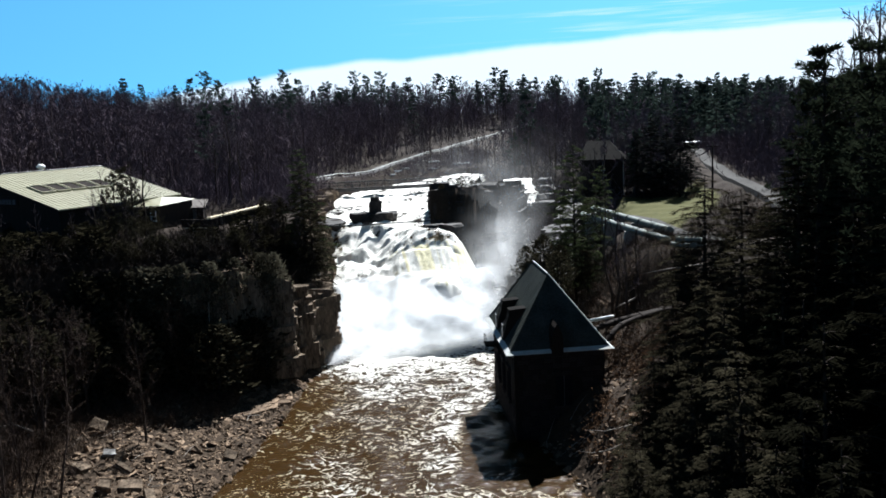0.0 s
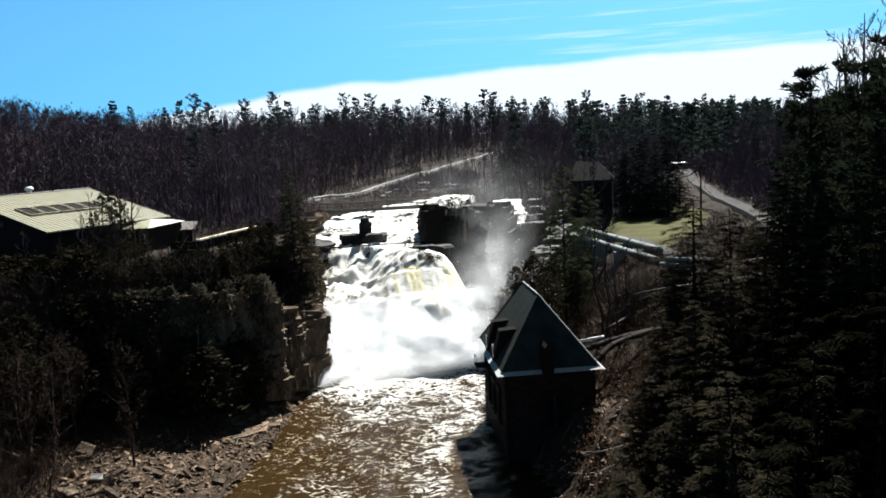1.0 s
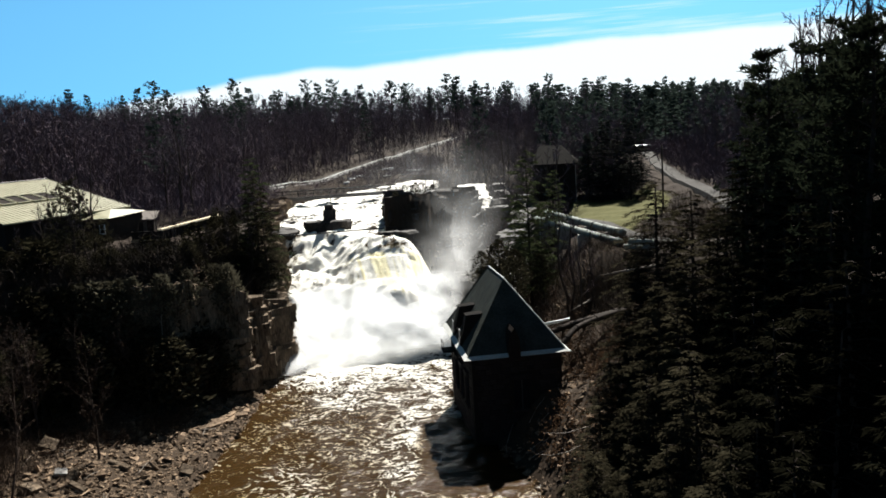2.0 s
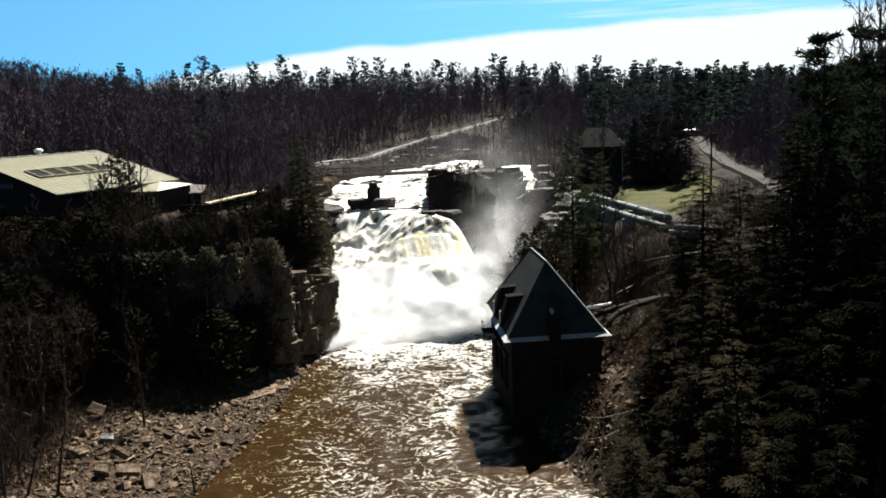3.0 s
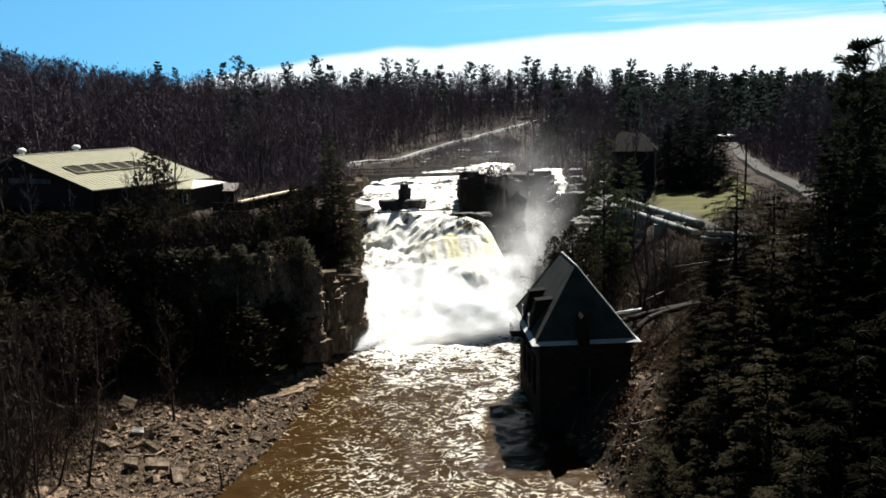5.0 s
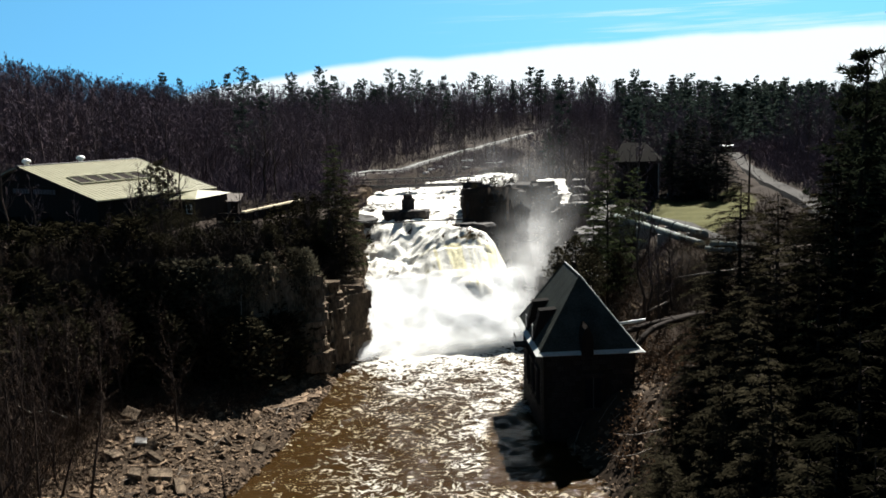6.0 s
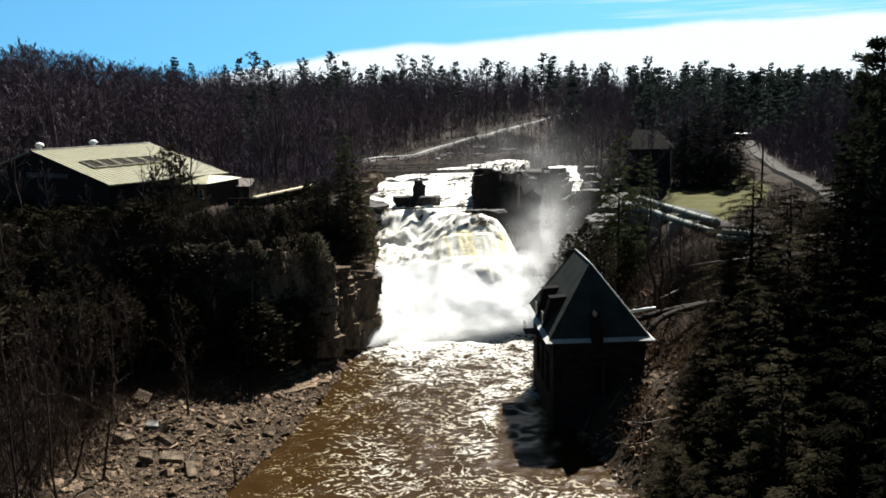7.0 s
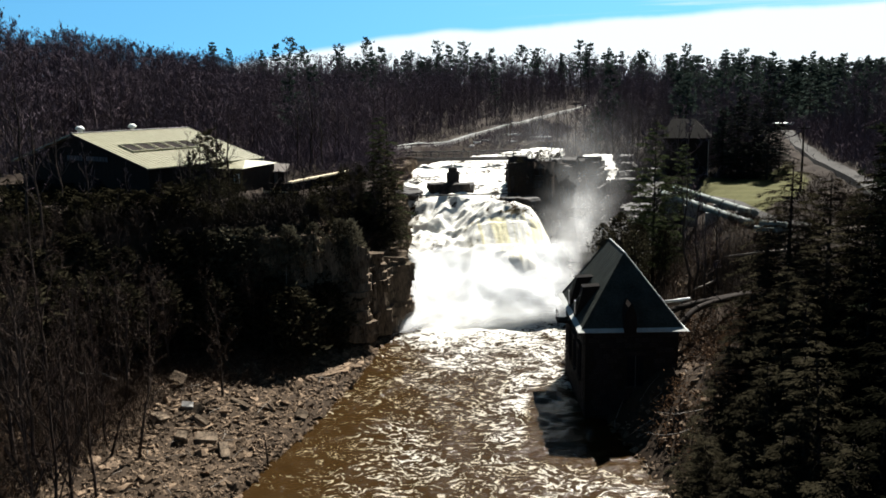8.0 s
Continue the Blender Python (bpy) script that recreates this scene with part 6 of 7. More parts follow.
for k in range(46):     # lower evergreens between the tall ones
    az, dist = rt.uniform(-14, 22), rt.uniform(330, 400)
    x, y = at(az, dist)
    g = ground_at(x, y)
    el = float(np.interp(az, SKY_AZ, SKY_EL)) + rt.uniform(-0.7, -0.05)
    SKY_PINE.plant(x, y, 28 + dist * math.tan(radians(el)) - g, z=g - 0.3, r=rt, label="dark pine on the wooded ridge", slim=rt.uniform(0.7, 1.0))


def spots_near(n):
    r = random.Random(27)
    out = []
    while len(out) < n:
        x, y = at(r.uniform(-38, -26), r.uniform(46, 84))
        if x > float(np.interp(y, Y_ROW, SHORE_L)) - 10:
            continue
        out.append((x, y, r.uniform(0.5, 1.2)))
    return out


undergrowth("slope_thicket", "brown leafless brush on the stony slope", spots_near(520), 8, 2.6, 0.035, 28, BRUSH)
# trees on the low spur beside the falls
for az, dist, el in ((-9.4, 104, -4.2), (-10.4, 112, -3.2), (-11.2, 114, -4.2), (-11.9, 112, -4.8), (-12.4, 116, -4.6), (-9.9, 107, -2.4)):
    x, y = at(az, dist)
    HEMLOCK.plant(x, y, 28 + dist * math.tan(radians(el)) - ground_at(x, y), r=rt, label="dark hemlock on the spur beside the falls", slim=0.8)


def cedar_scrub():
    """Low evergreen scrub that hides the ground along the rim, on the spur and before the shop."""
    r = random.Random(33)
    shapes = [cedar(s, 6.5, 1.25, 240, (0.2, 0.62)) for s in (81, 82, 83)]
    wood, green = Buf(), Buf()
    spots = []
    for _ in range(150):
        s = r.random() * 6.5
        i = int(s)
        x = face[i][0] + (face[i + 1][0] - face[i][0]) * (s - i) - r.uniform(0.5, 7.0)
        y = face[i][1] + (face[i + 1][1] - face[i][1]) * (s - i) + r.uniform(1.0, 9.0)
        if y < 99 and not (y > 84 and x < -46):
            spots.append((x, y, r.uniform(2.0, 4.2) if y < 84 else r.uniform(1.0, 2.0)))
    for _ in range(46):
        y = r.uniform(90, 112)
        spots.append((float(np.interp(y, Y_ROW, RIM_L)) - r.uniform(1.5, 9), y, r.uniform(1.8, 3.6)))
    for _ in range(40):
        y = r.uniform(108, 126)
        spots.append((float(np.interp(y, Y_ROW, RIM_L)) - r.uniform(1, 8), y, r.uniform(1.2, 2.4)))
    for _ in range(90):     # before the eave and the gable of the shop
        if r.random() < 0.55:
            t, o = r.uniform(0, 9), r.uniform(1.0, 7.5)
            spots.append((-47 + 0.52 * t + 0.854 * o, 101.7 + 0.854 * t - 0.52 * o, r.uniform(1.4, 2.6)))
        else:
            t, o = r.uniform(0, 26), r.uniform(1.0, 7.0)
            spots.append((-47 - 0.854 * t - 0.52 * o, 101.7 + 0.52 * t - 0.854 * o, r.uniform(1.2, 2.4)))
    for x, y, h in spots:
        a, s = r.uniform(0, 6.283), h / 6.5
        c, sn, w = math.cos(a), math.sin(a), s * r.uniform(1.4, 2.0)
        M = np.array([[c * w, -sn * w, 0], [sn * w, c * w, 0], [0, 0, s]])
        g = ground_at(x, y) - 0.2
        for src, out in zip(r.choice(shapes), (wood, green)):
            V, F = src.arrays()
            out.add(V @ M.T + [x, y, g], F)
    root = tagged(new("cedar_scrub", green.mesh("cedar_scrub", NEEDLE)), "low dark cedar scrub along the rim of the gorge", "shrub", kind="stuff")
    child("stems", wood.mesh("stems", PINE_BARK), root)


cedar_scrub()


def spots_road(n):
    """The brushy bank that climbs to the right of the access road."""
    r = random.Random(29)
    out = []
    while len(out) < n:
        y = r.uniform(100, 215)
        x = float(np.interp(y, [104, 118, 130, 142, 157, 176, 203], [42, 44.5, 45.2, 46.2, 48, 51, 57])) + 2.0 + r.random() ** 1.5 * 26
        out.append((x, y, r.uniform(0.5, 1.1)))
    return out


undergrowth("roadside_brush", "purple-brown leafless brush on the bank above the road", spots_road(1300), 7, 3.0, 0.1, 30, TWIG)
for az, dist, el in ((19.6, 165, -0.6), (20.4, 150, -0.2), (21.0, 172, 0.2), (21.6, 140, -0.4), (20.0, 185, 0.4), (22.2, 128, -0.8), (22.6, 155, 0.6)):
    x, y = at(az, dist)
    BARE.plant(x, y, max(4.0, 28 + dist * math.tan(radians(el)) - ground_at(x, y)), r=rt, slim=0.7, label="leafless tree on the bank above the road")


def spots_verge(n):
    """Rough ground between the lawn and the access road, and below the path."""
    r = random.Random(35)
    out = []
    while len(out) < n:
        x, y = r.uniform(27, 44), r.uniform(86, 128)
        if inside(np.array([x]), np.array([y]), GRASS_PATCH)[0] or np.min(np.hypot(DRIVE[0][:, 0] - x, DRIVE[0][:, 1] - y)) < 2 or np.min(np.hypot(ACCESS[0][:, 0] - x, ACCESS[0][:, 1] - y)) < 2.2:
            continue
        out.append((x, y, r.uniform(0.4, 1.0)))
    return out


undergrowth("verge_brush", "low reddish-brown brush on the verge of the road", spots_verge(420), 8, 1.6, 0.05, 36, BRUSH)


def spots_bank(n):
    """The sunny bank between the penstocks and the power house."""
    r = random.Random(41)
    out = []
    while len(out) < n:
        x, y = r.uniform(13.8, 25), r.uniform(76, 101)
        if x < 6 + 0.095 * y or wave(x, y, 4.0, 2) < -0.08:
            continue
        out.append((float(x), float(y), r.uniform(0.5, 1.2)))
    return out


undergrowth("dry_grass", "pale tufts of dry winter grass on the bank above the power house", spots_bank(620), 9, 0.55, 0.03, 42, DRY_GRASS)


def spots_ridge(n):
    r = random.Random(38)
    return [(*at(r.uniform(-36, 30), r.uniform(385, 440)), r.uniform(0.7, 1.2)) for _ in range(n)]


undergrowth("ridge_thicket", "dense leafless wood along the far ridge", spots_ridge(1500), 4, 7.5, 0.35, 39, TWIG)

# ---------------------------------------------------------------- buildings and things upstream
def far_house():
    h = thing("hipped_house", 26.2, 148, 13.2, "tall dark house with a steep hipped roof and pale trim", "house", turn=-12)
    part("wall", boxed(-3.6, 0, 0, 3.7, 9, 6.55), DARK_WOOD, h)
    part("roof", hip((-4.0, 9.4, 6.45), (-4.0, -0.4, 6.45), (4.1, -0.4, 6.45), (4.1, 9.4, 6.45), (-2.6, 4.5, 9.5), (1.3, 4.5, 9.5)), SHINGLE_DARK, h, "dark hipped shingle roof")
    part("eaves_board", boxed(-4.0, -0.45, 6.3, 4.1, -0.36, 6.44), SHINGLE_DARK, h)
    part("corner_board", boxed(3.64, -0.06, 0.2, 3.75, 0.06, 6.3), CONCRETE, h, "pale corner board")
    for x, z in ((-1.8, 1.2), (1.0, 1.2), (-0.5, 4.6)):
        w = part("window", boxed(x, -0.05, z, x + 1.0, 0.04, z + 1.5), GLASS_DARK, h)
        part("sill", boxed(x - 0.1, -0.12, z - 0.1, x + 1.1, 0.02, z), CONCRETE, w)


far_house()


def shelter():
    s = thing("roadside_shelter", 60.4, 204, 16.6, "long flat-roofed roadside shelter with a white fascia", "shelter", turn=-6)
    part("roof", boxed(-4.2, -0.3, 2.6, 4.2, 4, 2.95, 0.03), WHITE_PAINT, s, "white flat roof edge")
    part("wall", boxed(-4, 3.7, 0, 4, 3.9, 2.6), DARK_WOOD, s)
    part("low_wall", boxed(-4.1, -0.2, 0, 4.1, 0.05, 1.0), WHITE_PAINT, s, "white low front wall")
    for x in (-4, -1.4, 1.4, 4):
        part("post", boxed(x - 0.09, -0.15, 0, x + 0.09, 0.03, 2.6), DARK_METAL, s)


shelter()


def utility_pole(x, y, h, z):
    p = thing("utility_pole", x, y, z, "thin dark wooden utility pole beside the road", "pole", "utility poles")
    v, f = tube([(0, 0, -0.5), (0.03, 0, h * 0.5), (0.02, 0, h)], [0.17, 0.14, 0.1], 8)
    child("shaft", mesh_of("shaft", v, f, DARK_WOOD, True), p)
    part("cross_arm", boxed(-0.8, -0.06, h - 0.75, 0.8, 0.06, h - 0.62), DARK_WOOD, p)
    for xx in (-0.7, 0.7):
        part("insulator", boxed(xx - 0.05, -0.05, h - 0.62, xx + 0.05, 0.05, h - 0.45), CONCRETE, p)


for az, dist, el in ((17.0, 128, -2.3), (21.3, 118, -4.0)):
    x, y = at(az, dist)
    g = ground_at(x, y)
    utility_pole(x, y, 28 + dist * math.tan(radians(el)) - g, g)


def snow_patch(x, y, size, turn, seed):
    """A low rest of winter snow, rounded and uneven."""
    bm = lump(seed, size, size * 0.55, 0.45, 3, 0.3)
    me = bpy.data.meshes.new("snow_patch")
    for f in bm.faces:
        f.smooth = True
    bm.to_mesh(me)
    bm.free()
    me.materials.append(SNOW)
    ob = new("snow_patch", me)
    ob.matrix_basis = pose(x, y, ground_at(x, y) + 0.1, 0, 0, turn)
    tagged(ob, "small white patch of old snow on the bank", "snow", "snow patches")


for k, (az, dist, size, turn) in enumerate(((-3.4, 214, 0.9, 10), (-2.9, 218, 1.1, 30), (-1.0, 228, 1.6, 20), (-1.1, 216, 1.1, -15), (0.8, 222, 2.4, 15), (-3.8, 210, 0.8, 40))):
    snow_patch(*at(az, dist), size, turn, 60 + k)


def guard_rail():
    C, z = HIGHWAY
    g = thing("guard_rail", 0, 0, 0, "pale steel guard rail on posts along the hill road", "guard rail")
    T = np.gradient(C, axis=0)
    T /= np.linalg.norm(T, axis=1)[:, None]
    R = C + np.stack([T[:, 1], -T[:, 0]], 1) * 2.05
    v, f = tube(np.c_[R, z + 0.65], [0.17] * len(R), 6)
    child("rail", mesh_of("rail", v, f, FLASHING), g)
    for i in range(0, len(R), 3):
        part("post", boxed(R[i, 0] - 0.08, R[i, 1] - 0.08, z[i] - 0.6, R[i, 0] + 0.08, R[i, 1] + 0.08, z[i] + 0.75), DARK_WOOD, g)


guard_rail()


# ---------------------------------------------------------------- stones, slabs and brush
def stone_shape(seed, flat=0.5):
    """A broken angular stone of about one metre."""
    r = np.random.RandomState(seed)
    P = r.uniform(-0.5, 0.5, (10, 3))
    P /= np.max(np.abs(P), axis=1)[:, None] * 2
    P[:, 2] *= flat
    bm = bmesh.new()
    for p in P:
        bm.verts.new(p)
    bmesh.ops.convex_hull(bm, input=bm.verts)
    loose = [v for v in bm.verts if not v.link_faces]
    bmesh.ops.delete(bm, geom=loose, context="VERTS")
    bmesh.ops.triangulate(bm, faces=bm.faces)
    bm.verts.index_update()
    V = np.array([v.co[:] for v in bm.verts])
    F = np.array([[v.index for v in f.verts] for f in bm.faces])
    bm.free()
    return V, F


STONES = [stone_shape(s, f) for s, f in ((1, 0.5), (2, 0.35), (3, 0.6), (4, 0.25), (5, 0.45), (6, 0.3), (7, 0.7), (8, 0.4))]


def turned(r):
    return np.array(Euler((r.uniform(-0.6, 0.6), r.uniform(-0.6, 0.6), r.uniform(0, 6.28))).to_matrix())


def rubble():
    r = random.Random(9)
    meshes = [mesh_of("stone", V, F, RUBBLE) for V, F in STONES]
    # heap of the left bench: the stones nearest the water one by one, the rest joined
    heap = tagged(new("rubble_slope", None), "slope of broken grey-brown sandstone rubble beside the river", "rubble", kind="structure")
    rest = Buf()
    n = 0
    spots = []
    for _ in range(17500):
        y = r.uniform(46, 90)
        sl, rl = float(np.interp(y, Y_ROW, SHORE_L)), float(np.interp(y, Y_ROW, RIM_L))
        d = r.random() ** 1.25 * min(sl - rl + 3, 26)
        x = sl + 0.6 - d
        spots.append((x, y, d, min(0.12 + r.expovariate(7.5), 1.2) * (0.8 if d < 2 else 1.0)))
    for x, y, d, s in sorted(spots, key=lambda q: -q[3] * (1.0 if 58 < q[1] < 82 and q[2] < 14 else 0.1)):
        k = r.randrange(len(STONES))
        g = ground_at(x, y) + 0.08 * s
        M = turned(r) * s
        if n < 290:
            st = child("stone", meshes[k], heap)
            st.matrix_basis = Matrix.Translation((x, y, g)) @ Matrix([list(map(float, row)) for row in M]).to_4x4()
            n += 1
        else:
            V, F = STONES[k]
            rest.add(V @ M.T + [x, y, g], F)
    # right bank, by the power house and in front of it
    for _ in range(2200):
        y = r.uniform(48, 92)
        sr = float(np.interp(y, Y_ROW, SHORE_R))
        x = sr - 0.8 + r.random() ** 1.3 * 13
        if 3.0 < x < 13.2 and 69.5 < y < 85.2:
            continue
        s = min(0.16 + r.expovariate(5.5), 1.0)
        V, F = STONES[r.randrange(len(STONES))]
        rest.add(V @ (turned(r) * s).T + [x, y, ground_at(x, y) + 0.05], F)
    # foot of the left cliff and shallow ledge stones
    for _ in range(420):
        t = r.random()
        x, y = -23 + 8 * t + r.uniform(-1.5, 2.0), 82 + 18 * t + r.uniform(-2, 0.5)
        s = min(0.3 + r.expovariate(3), 1.6)
        V, F = STONES[r.randrange(len(STONES))]
        rest.add(V @ (turned(r) * s).T + [x, y, max(ground_at(x, y), -0.1) + 0.1], F)
    tagged(new("loose_rubble", rest.mesh("loose_rubble", RUBBLE_ALL)), "heaps of small broken sandstone on both banks", "rubble", kind="stuff")


rubble()


def big_slab(x, y, sx, sy, sz, tilt, turn, seed, label="large flat sandstone slab lying tilted on the rubble", mat=None):
    r = random.Random(seed)
    bm = boxed(-sx / 2, -sy / 2, -sz / 2, sx / 2, sy / 2, sz / 2, 0.05)
    for v in bm.verts:
        v.co += Vector((r.uniform(-1, 1) * 0.09 * sx, r.uniform(-1, 1) * 0.09 * sy, r.uniform(-1, 1) * 0.1 * sz))
    me = bpy.data.meshes.new("rock_slab")
    bm.to_mesh(me)
    bm.free()
    me.materials.append(mat or RUBBLE)
    ob = new("rock_slab", me)
    ob.matrix_basis = pose(x, y, ground_at(x, y) + sz * 0.45, tilt, tilt * 0.6, turn)
    return tagged(ob, label, "rock slab", "fallen slabs")


for k, (x, y, sx, sy, sz, tilt, turn) in enumerate(((-25.2, 61.2, 2.2, 1.5, 0.5, 14, 20), (-23.3, 59.8, 1.0, 2.4, 0.55, 20, 30), (-26.9, 60.4, 1.2, 1.2, 1.0, 30, 10), (-19.6, 68.6, 1.3, 1.2, 0.6, 35, 10), (-26.5, 63.8, 2.6, 0.6, 0.5, 18, -35), (-27.5, 65.2, 1.0, 1.8, 0.5, 40, -20), (-24.8, 68.2, 3.2, 0.5, 0.45, 12, -30), (-29.5, 62.5, 1.8, 1.4, 0.6, 25, 75), (-31.0, 70.0, 2.0, 1.4, 0.8, 28, -10))):
    big_slab(x, y, sx * 0.72, sy * 0.72, sz * 0.85, tilt, turn, k, mat=ROCK)
for k, (x, y, sx, sy) in enumerate(((-20.6, 77.6, 2.6, 1.1), (-19.8, 78.8, 3.0, 1.2), (-19.0, 80.0, 2.4, 1.0), (-18.4, 81.2, 2.8, 1.1), (-17.9, 82.6, 2.2, 1.0), (-19.4, 80.6, 2.6, 1.3), (-18.6, 82.4, 2.4, 1.2), (-17.4, 84.2, 2.0, 0.9))):
    big_slab(x, y, sx * 0.7, sy * 0.7, 0.22, 4 + 3 * (k % 3), 30 + 23 * (k % 4), 70 + k, "thin flat ledge stone at the water's edge below the cliff")
big_slab(-28.6, 66.0, 0.9, 0.7, 0.4, 20, 15, 40, "small almost white block of stone on the rubble", CONCRETE)


def dead_pole(x, y, h, lx, ly, r0=0.12, mat=None, label="thin dark dead trunk leaning over the rubble", knots=4):
    z = ground_at(x, y) - 0.3
    p = thing("dead_trunk", x, y, z, label, "dead tree", "dead trunks")
    v, f = tube([(0, 0, 0), (lx * 0.3, ly * 0.3, h * 0.35), (lx * 0.62, ly * 0.6, h * 0.7), (lx, ly, h)], [r0, r0 * 0.8, r0 * 0.6, r0 * 0.25], 7)
    child("trunk", mesh_of("trunk", v, f, mat or BARK, True), p)
    r = random.Random(int(abs(x * 100)))
    for i in range(knots):
        t = r.uniform(0.3, 0.95)
        b = Vector((lx * t, ly * t, h * t))
        e = b + Vector((r.uniform(-1, 1), r.uniform(-1, 1), r.uniform(0, 0.8))) * 0.8
        v, f = tube([b, e], [r0 * 0.3, 0.01], 4)
        child("stub", mesh_of("stub", v, f, mat or BARK), p)


dead_pole(-28.5, 56.5, 6.2, 1.2, 0.6)
dead_pole(-30.3, 55.8, 4.2, 1.5, 0.3, 0.1)
dead_pole(-24.6, 82.2, 9.5, 0.5, -0.3, 0.1, LOG, "pale dead trunk leaning on the cliff", 3)
dead_pole(-23.6, 82.8, 6.5, -0.4, -0.2, 0.09, LOG, "pale dead trunk leaning on the cliff", 3)
dead_pole(-27.0, 81.0, 5.5, 0.9, -0.4, 0.07, LOG, "pale dead trunk leaning on the cliff", 3)
dead_pole(-20.0, 60.2, 2.6, -0.2, 0.1, 0.09)


def fallen(x, y, z, pts, r0, label, mat):
    p = thing("fallen_branch", x, y, z, label, "branch", "fallen branches")
    n = len(pts)
    v, f = tube(pts, np.linspace(r0, r0 * 0.2, n), 7)
    child("limb", mesh_of("limb", v, f, mat, True), p)
    for k in range(1, n - 1):
        b = Vector(pts[k])
        e = b + Vector((0.5 * (-1) ** k, -0.3, 0.5))
        v, f = tube([b, (b + e) / 2 + Vector((0, 0, 0.1)), e], [r0 * 0.4, r0 * 0.3, 0.01], 5)
        child("side_branch", mesh_of("side_branch", v, f, mat), p)


fallen(13.6, 62.5, 3.2, [(0, 0, 1.2), (-1.2, 0.2, 0.8), (-2.6, 0.2, 0.55), (-4.2, 0.1, 0.75)], 0.09, "bleached dead branch hanging over the bank", LOG)
fallen(12.2, 61.5, 2.6, [(0, 0, 0.6), (-1.2, 0, 0.1), (-2.4, 0.1, -0.1), (-3.6, 0.1, 0.1)], 0.07, "bleached dead branch hanging over the bank", LOG)
fallen(23.5, 92.0, 8.8, [(0, 0, 0.1), (-2.5, -2.6, 0.1), (-5.0, -5.4, -0.1), (-7.5, -8.0, -0.4)], 0.24, "bleached fallen log on the brushy bank", LOG)
fallen(25.0, 84, 11.5, [(0, 0, 0.9), (-3, 0.6, 0.5), (-6, 0.8, 0.1)], 0.16, "bleached fallen log below the pipes", LOG)
fallen(-33.0, 63.0, 5.2, [(0, 0, 0.5), (-1.5, 0.3, 1.0), (-3.0, 0.2, 0.9), (-4.4, 0.5, 1.5)], 0.08, "bleached dead branch on the stony slope", LOG)


def brush():
    """Thin dry stems of undergrowth on the slopes of the gorge."""
    r = random.Random(5)
    q = np.random.RandomState(5)
    B, T = [], []
    for _ in range(7600):
        if r.random() < 0.5:
            y = r.uniform(48, 84)
            rl = float(np.interp(y, Y_ROW, RIM_L))
            x = rl + r.uniform(-12, 14)
            if x > float(np.interp(y, Y_ROW, SHORE_L)) - 5:
                continue
        else:
            y = r.uniform(46, 125)
            x = float(np.interp(y, Y_ROW, SHORE_R)) + r.uniform(1.5, 20)
            if (x < 14 and y < 84) or (x > 21 and y > 99):
                continue
        g = ground_at(x, y)
        for _ in range(9):
            b = np.array([x, y, g - 0.1]) + q.randn(3) * [0.3, 0.3, 0]
            d = q.randn(3) * [0.5, 0.5, 0.2] + [0, 0, 1.0]
            e = b + d * r.uniform(0.5, 1.7)
            B.append(b)
            T.append(e)
            B.append((b + e) / 2)
            T.append((b + e) / 2 + (d + q.randn(3) * 0.6) * r.uniform(0.3, 0.7))
    buf = Buf()
    buf.add(*slivers(B, T, 0.03, q))
    tagged(new("dry_brush", buf.mesh("dry_brush", BRUSH)), "thickets of dry leafless brush on the gorge slopes", "brush", kind="stuff")


brush()


def leafy_scrub():
    """Low shrubs that still hold their brown leaves, on the bank beside the power house."""
    r, q = random.Random(6), np.random.RandomState(6)
    B, T = [], []
    for _ in range(460):
        y = r.uniform(54, 80)
        x = max(float(np.interp(y, Y_ROW, SHORE_R)) + 2.0, 13.4 if y > 69 else 0) + r.random() ** 1.4 * 9
        if r.random() < 0.45:       # and on the brushy slope across the river
            x, y = at(r.uniform(-37, -27), r.uniform(48, 82))
            if x > float(np.interp(y, Y_ROW, SHORE_L)) - 11:
                continue
        g = ground_at(x, y)
        n = r.randint(18, 40)
        c = np.array([x, y, g + 0.5]) + q.randn(n, 3) * [0.5, 0.5, 0.35]
        B.append(c)
        T.append(c + q.randn(n, 3) * 0.11)
    B, T = np.concatenate(B), np.concatenate(T)
    buf = Buf()
    buf.add(*diamonds(B, T, 0.06, q.randn(len(B), 3)))
    tagged(new("leafy_scrub", buf.mesh("leafy_scrub", BROWN_LEAF)), "low scrub with withered brown leaves on the bank", "shrub", kind="stuff")


leafy_scrub()


def driftwood():
    """Broken sticks and thin dead limbs strewn over the rubble and the bank."""
    r = random.Random(31)
    buf = Buf()
    for _ in range(110):
        if r.random() < 0.75:
            y = r.uniform(50, 84)
            x = float(np.interp(y, Y_ROW, SHORE_L)) - r.uniform(1.5, 18)
        else:
            y = r.uniform(50, 70)
            x = float(np.interp(y, Y_ROW, SHORE_R)) + r.uniform(0.5, 9)
        a, L = r.uniform(0, 6.28), r.uniform(0.6, 2.6)
        p = Vector((x, y, ground_at(x, y) + 0.18))
        q = p + Vector((math.cos(a) * L, math.sin(a) * L, 0))
        q.z = max(ground_at(q.x, q.y), 0) + r.uniform(0.15, 0.6)
        m = (p + q) / 2 + Vector((0, 0, r.uniform(0, 0.15)))
        buf.add(*tube([p, m, q], [r.uniform(0.02, 0.045), 0.025, 0.01], 4))
    tagged(new("driftwood", buf.mesh("driftwood", LOG)), "scattered dead sticks and driftwood on the banks", "driftwood", kind="stuff")


driftwood()


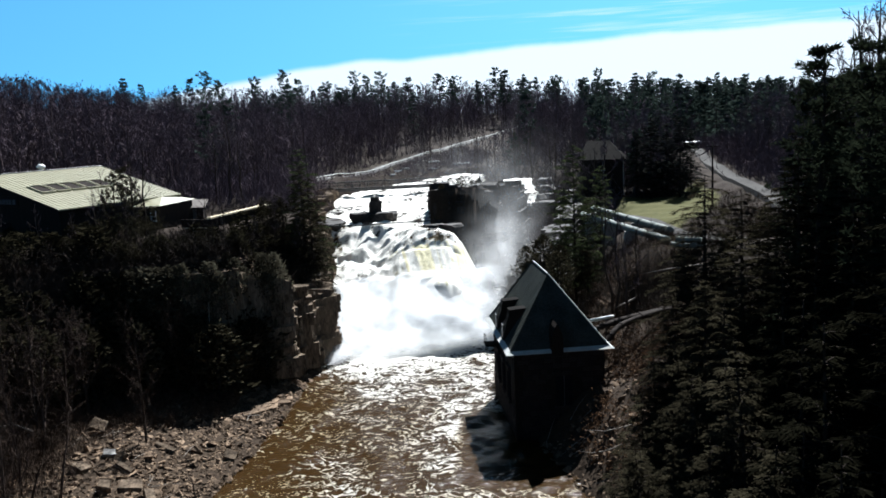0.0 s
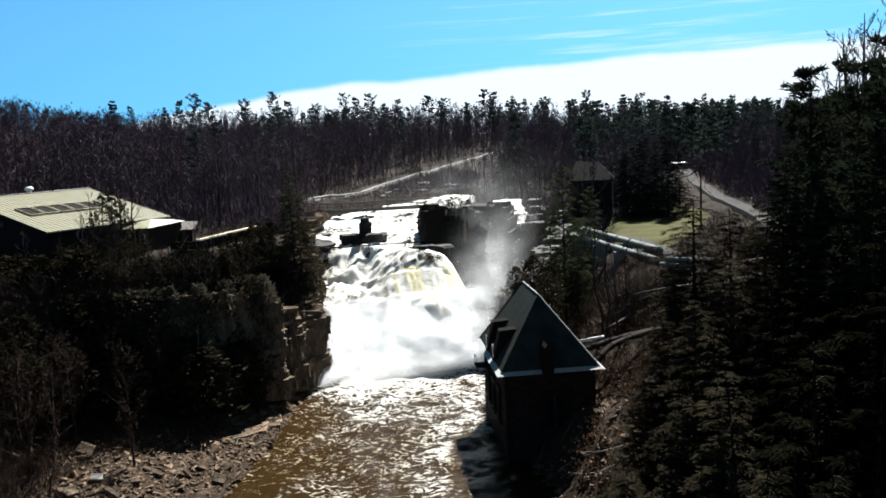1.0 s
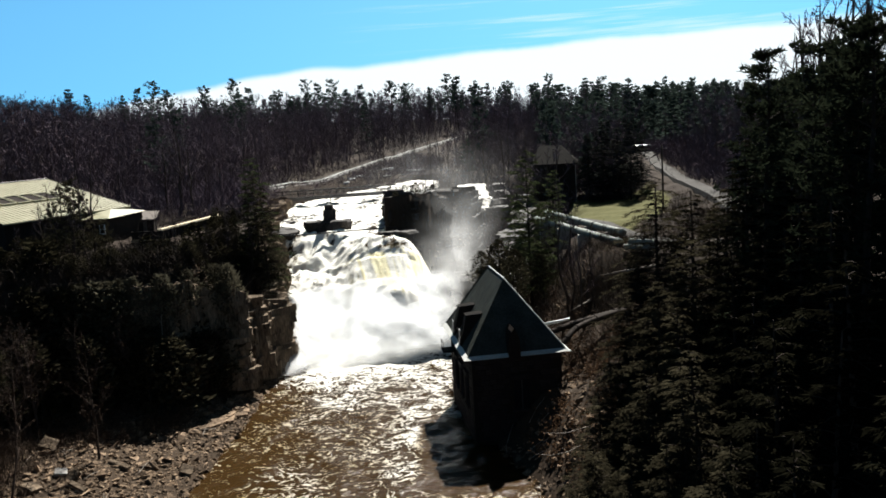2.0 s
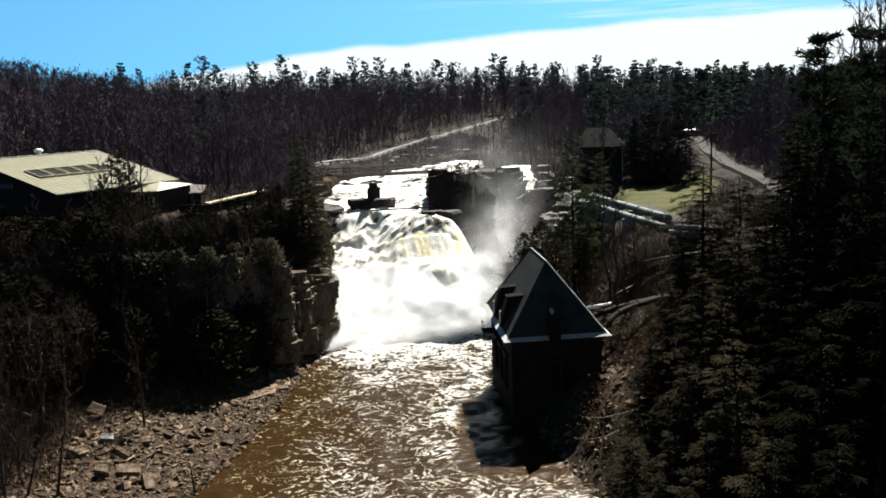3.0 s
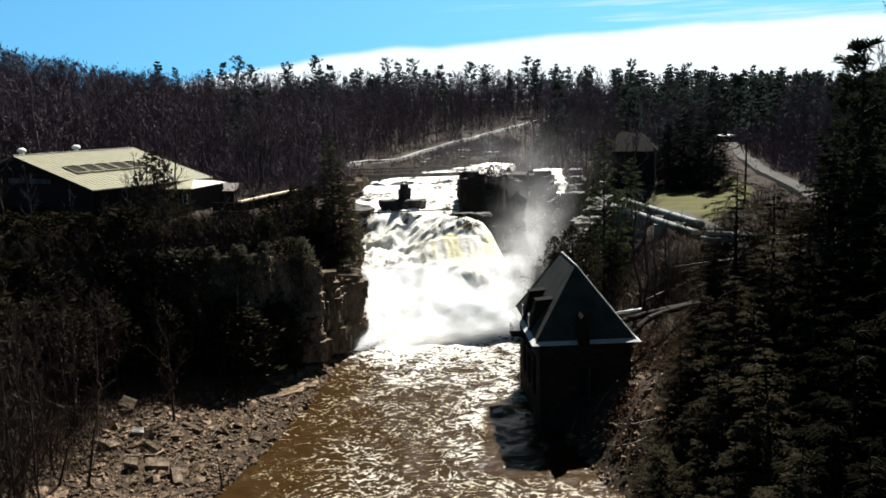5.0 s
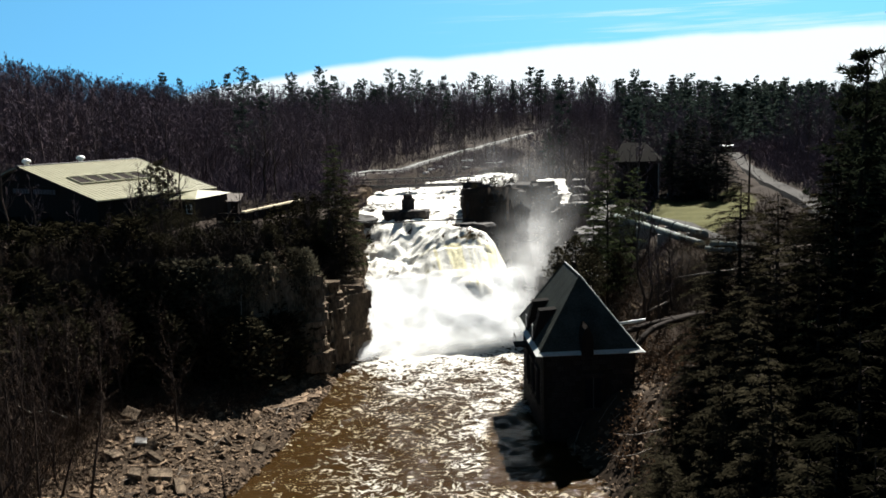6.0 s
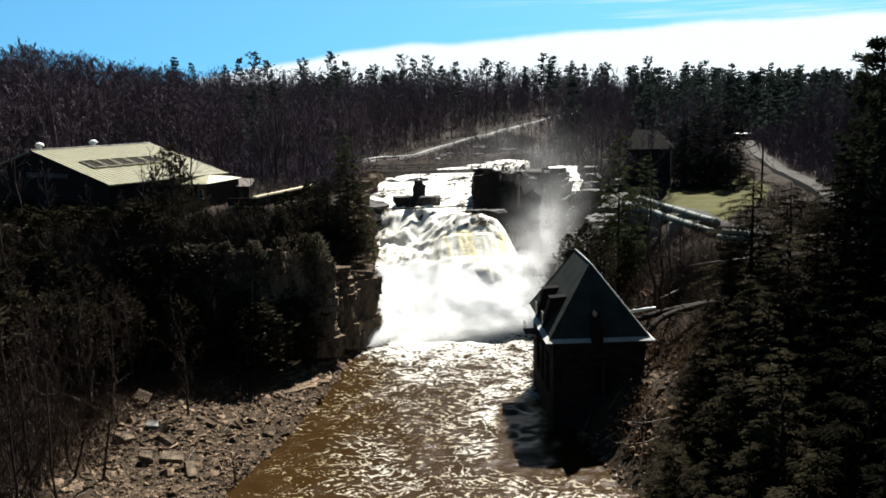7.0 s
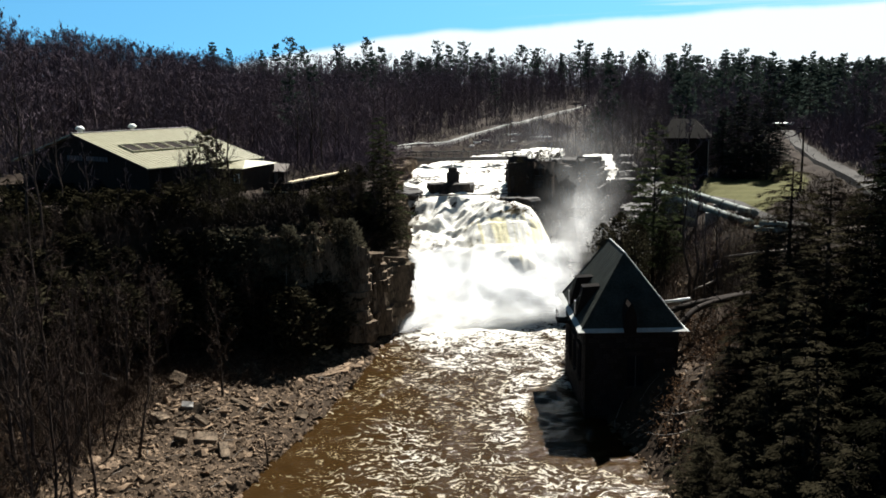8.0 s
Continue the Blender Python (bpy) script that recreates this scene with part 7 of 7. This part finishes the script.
def side_cascade():
    """The second arm of the river, tumbling white past the right of the outcrop."""
    xs, ys = np.arange(10.0, 17.2, 0.25), np.arange(146.4, 162, 0.25)
    X, Y, F = sheet(xs, ys)
    z = 16.0 - 1.6 * smooth01(Y + 1.5 * wave(X, Y, 2.5, 1), 158, 154) - 1.9 * smooth01(Y + 1.5 * wave(X, Y, 2.0, 2), 152, 148.5) - 6 * smooth01(Y, 146, 140)
    z += 0.5 * wave(X, Y, 1.3, 3) + 0.35 * wave(X, Y, 0.7, 4) - 0.12 * np.abs(X - 13.2) * smooth01(Y, 165, 150)
    ok = np.abs(X - 13.0 - 0.8 * wave(X * 0, Y, 4, 2)) < 2.1 + 1.6 * wave(X, Y, 1.6, 1) + 0.8 * smooth01(Y, 150, 158)
    F = F[ok[F].all(1)]
    me = mesh_of("side_cascade", np.stack([X, Y, z], 1), F, WATER, True, {"foam": 0.55 + 1.2 * wave(X, Y, 1.2, 5), "sheet": np.zeros(len(X))})
    tagged(new("water_side_arm", me), "white cascade of the river's second arm among rocks", "river", kind="structure")
    for k, (x, y, s) in enumerate(((10.8, 149, 1.3), (16.6, 150, 1.6), (17.2, 154, 1.8), (14.6, 146.8, 1.0), (16.4, 146, 1.8), (12.4, 146.2, 1.2), (17.6, 158, 1.8))):
        b = thing("cascade_boulder", x, y, 12.3 + 0.25 * (y - 146), "dark wet boulder beside the white cascade", "boulder", "cascade boulders")
        part("rock", lump(40 + k, s, s, s * 0.9, 2), ROCK_WET, b)


side_cascade()


# ---------------------------------------------------------------- drifting spray
def mist():
    """Veils of drifting mist that rise from the plunge pool and lean against the right-hand wall."""
    buf, dense = Buf(), []
    for cx, cy, cz, sx, sz, peak, k in ((-6.0, 105.0, 3.4, 7.0, 1.9, 0.22, 1), (-2.0, 106.2, 4.6, 6.0, 1.4, 0.28, 2), (4.2, 112.0, 6.6, 3.0, 3.6, 0.15, 4), (5.0, 114.0, 7.6, 3.2, 5.0, 0.13, 5), (6.4, 119.0, 10.0, 3.6, 5.2, 0.12, 1), (7.2, 125.0, 12.0, 4.2, 5.2, 0.10, 3), (5.0, 140.0, 18.5, 9.0, 4.6, 0.05, 0)):
        xs, zs = np.linspace(cx - 2.6 * sx, cx + 2.6 * sx, 40), np.linspace(0.15, cz + 2.6 * sz, 30)
        X, Z, F = sheet(xs, zs)
        Y = cy + 1.6 * wave(X, Z, 4.0, k) + 0.8 * wave(X, Z, 1.6, k + 1)
        g = np.exp(-((X - cx - 0.25 * (Z - cz)) / sx) ** 2 - ((Z - cz) / sz) ** 2) * peak * (1 + 0.7 * wave(X, Z, 3.0, k + 2))
        e = smooth01(np.minimum(X - xs[0], xs[-1] - X), 0, 1.2 * sx) * smooth01(zs[-1] - Z, 0, 1.2 * sz)
        e = e * smooth01(X - np.interp(Y, Y_ROW, SHORE_L), 0.5, 3.0)
        buf.add(np.stack([X, Y, Z], 1), F)
        dense.append(g * e)
    V, F = buf.arrays()
    tagged(new("mist", mesh_of("mist", V, F, MIST, True, {"dense": np.concatenate(dense)})), "soft white mist rising from the foot of the falls", "mist", kind="stuff")


mist()


def spray_bank():
    """The blinding white bank of spray that lies over the foot of the falls."""
    X, Y, F = sheet(np.arange(-17, 9, 0.3), np.arange(95, 118, 0.3))
    buf, dense = Buf(), []
    for lift, k, peak in ((0.5, 1, 0.95), (1.6, 2, 0.45)):
        front = 99.2 + 0.42 * np.clip(X + 6.5, -10, 10) + 3.2 * wave(X, 0 * X, 4.5, 2) + 1.6 * wave(X, 0 * X, 1.7, 4)
        ahead = np.minimum(Y - front, 11.0)
        rise = 0.34 * (np.sqrt(ahead ** 2 + 5.0) + ahead) 
        Z = rise + lift * 0.3 + (0.5 * wave(X, Y, 3.4, k) + 0.22 * wave(X, Y, 1.1, k + 1)) * smooth01(Y - front, -1, 3)
        g = smooth01(Y - front + 2.6 * wave(X, Y, 3.2, k + 2) + 1.2 * wave(X, Y, 1.2, k), -2.0, 5.0) * smooth01(front + 12.4 - Y - 3.0 * wave(X, Y, 2.4, k + 3), 0.0, 4.0)
        g = g * smooth01(X - np.interp(Y, Y_ROW, SHORE_L) + 1.5 * wave(X, Y, 2.0, k), 0.8, 3.5) * smooth01(7.5 - X + 2.0 * wave(X, Y, 2.0, k + 1), 0.0, 5.0)
        buf.add(np.stack([X, Y, Z], 1), F)
        dense.append(g * peak)
    V, F = buf.arrays()
    tagged(new("spray_bank", mesh_of("spray_bank", V, F, THICK_MIST, True, {"dense": np.concatenate(dense) * 1.25})), "dense white bank of spray over the foot of the falls", "spray", kind="stuff")


spray_bank()
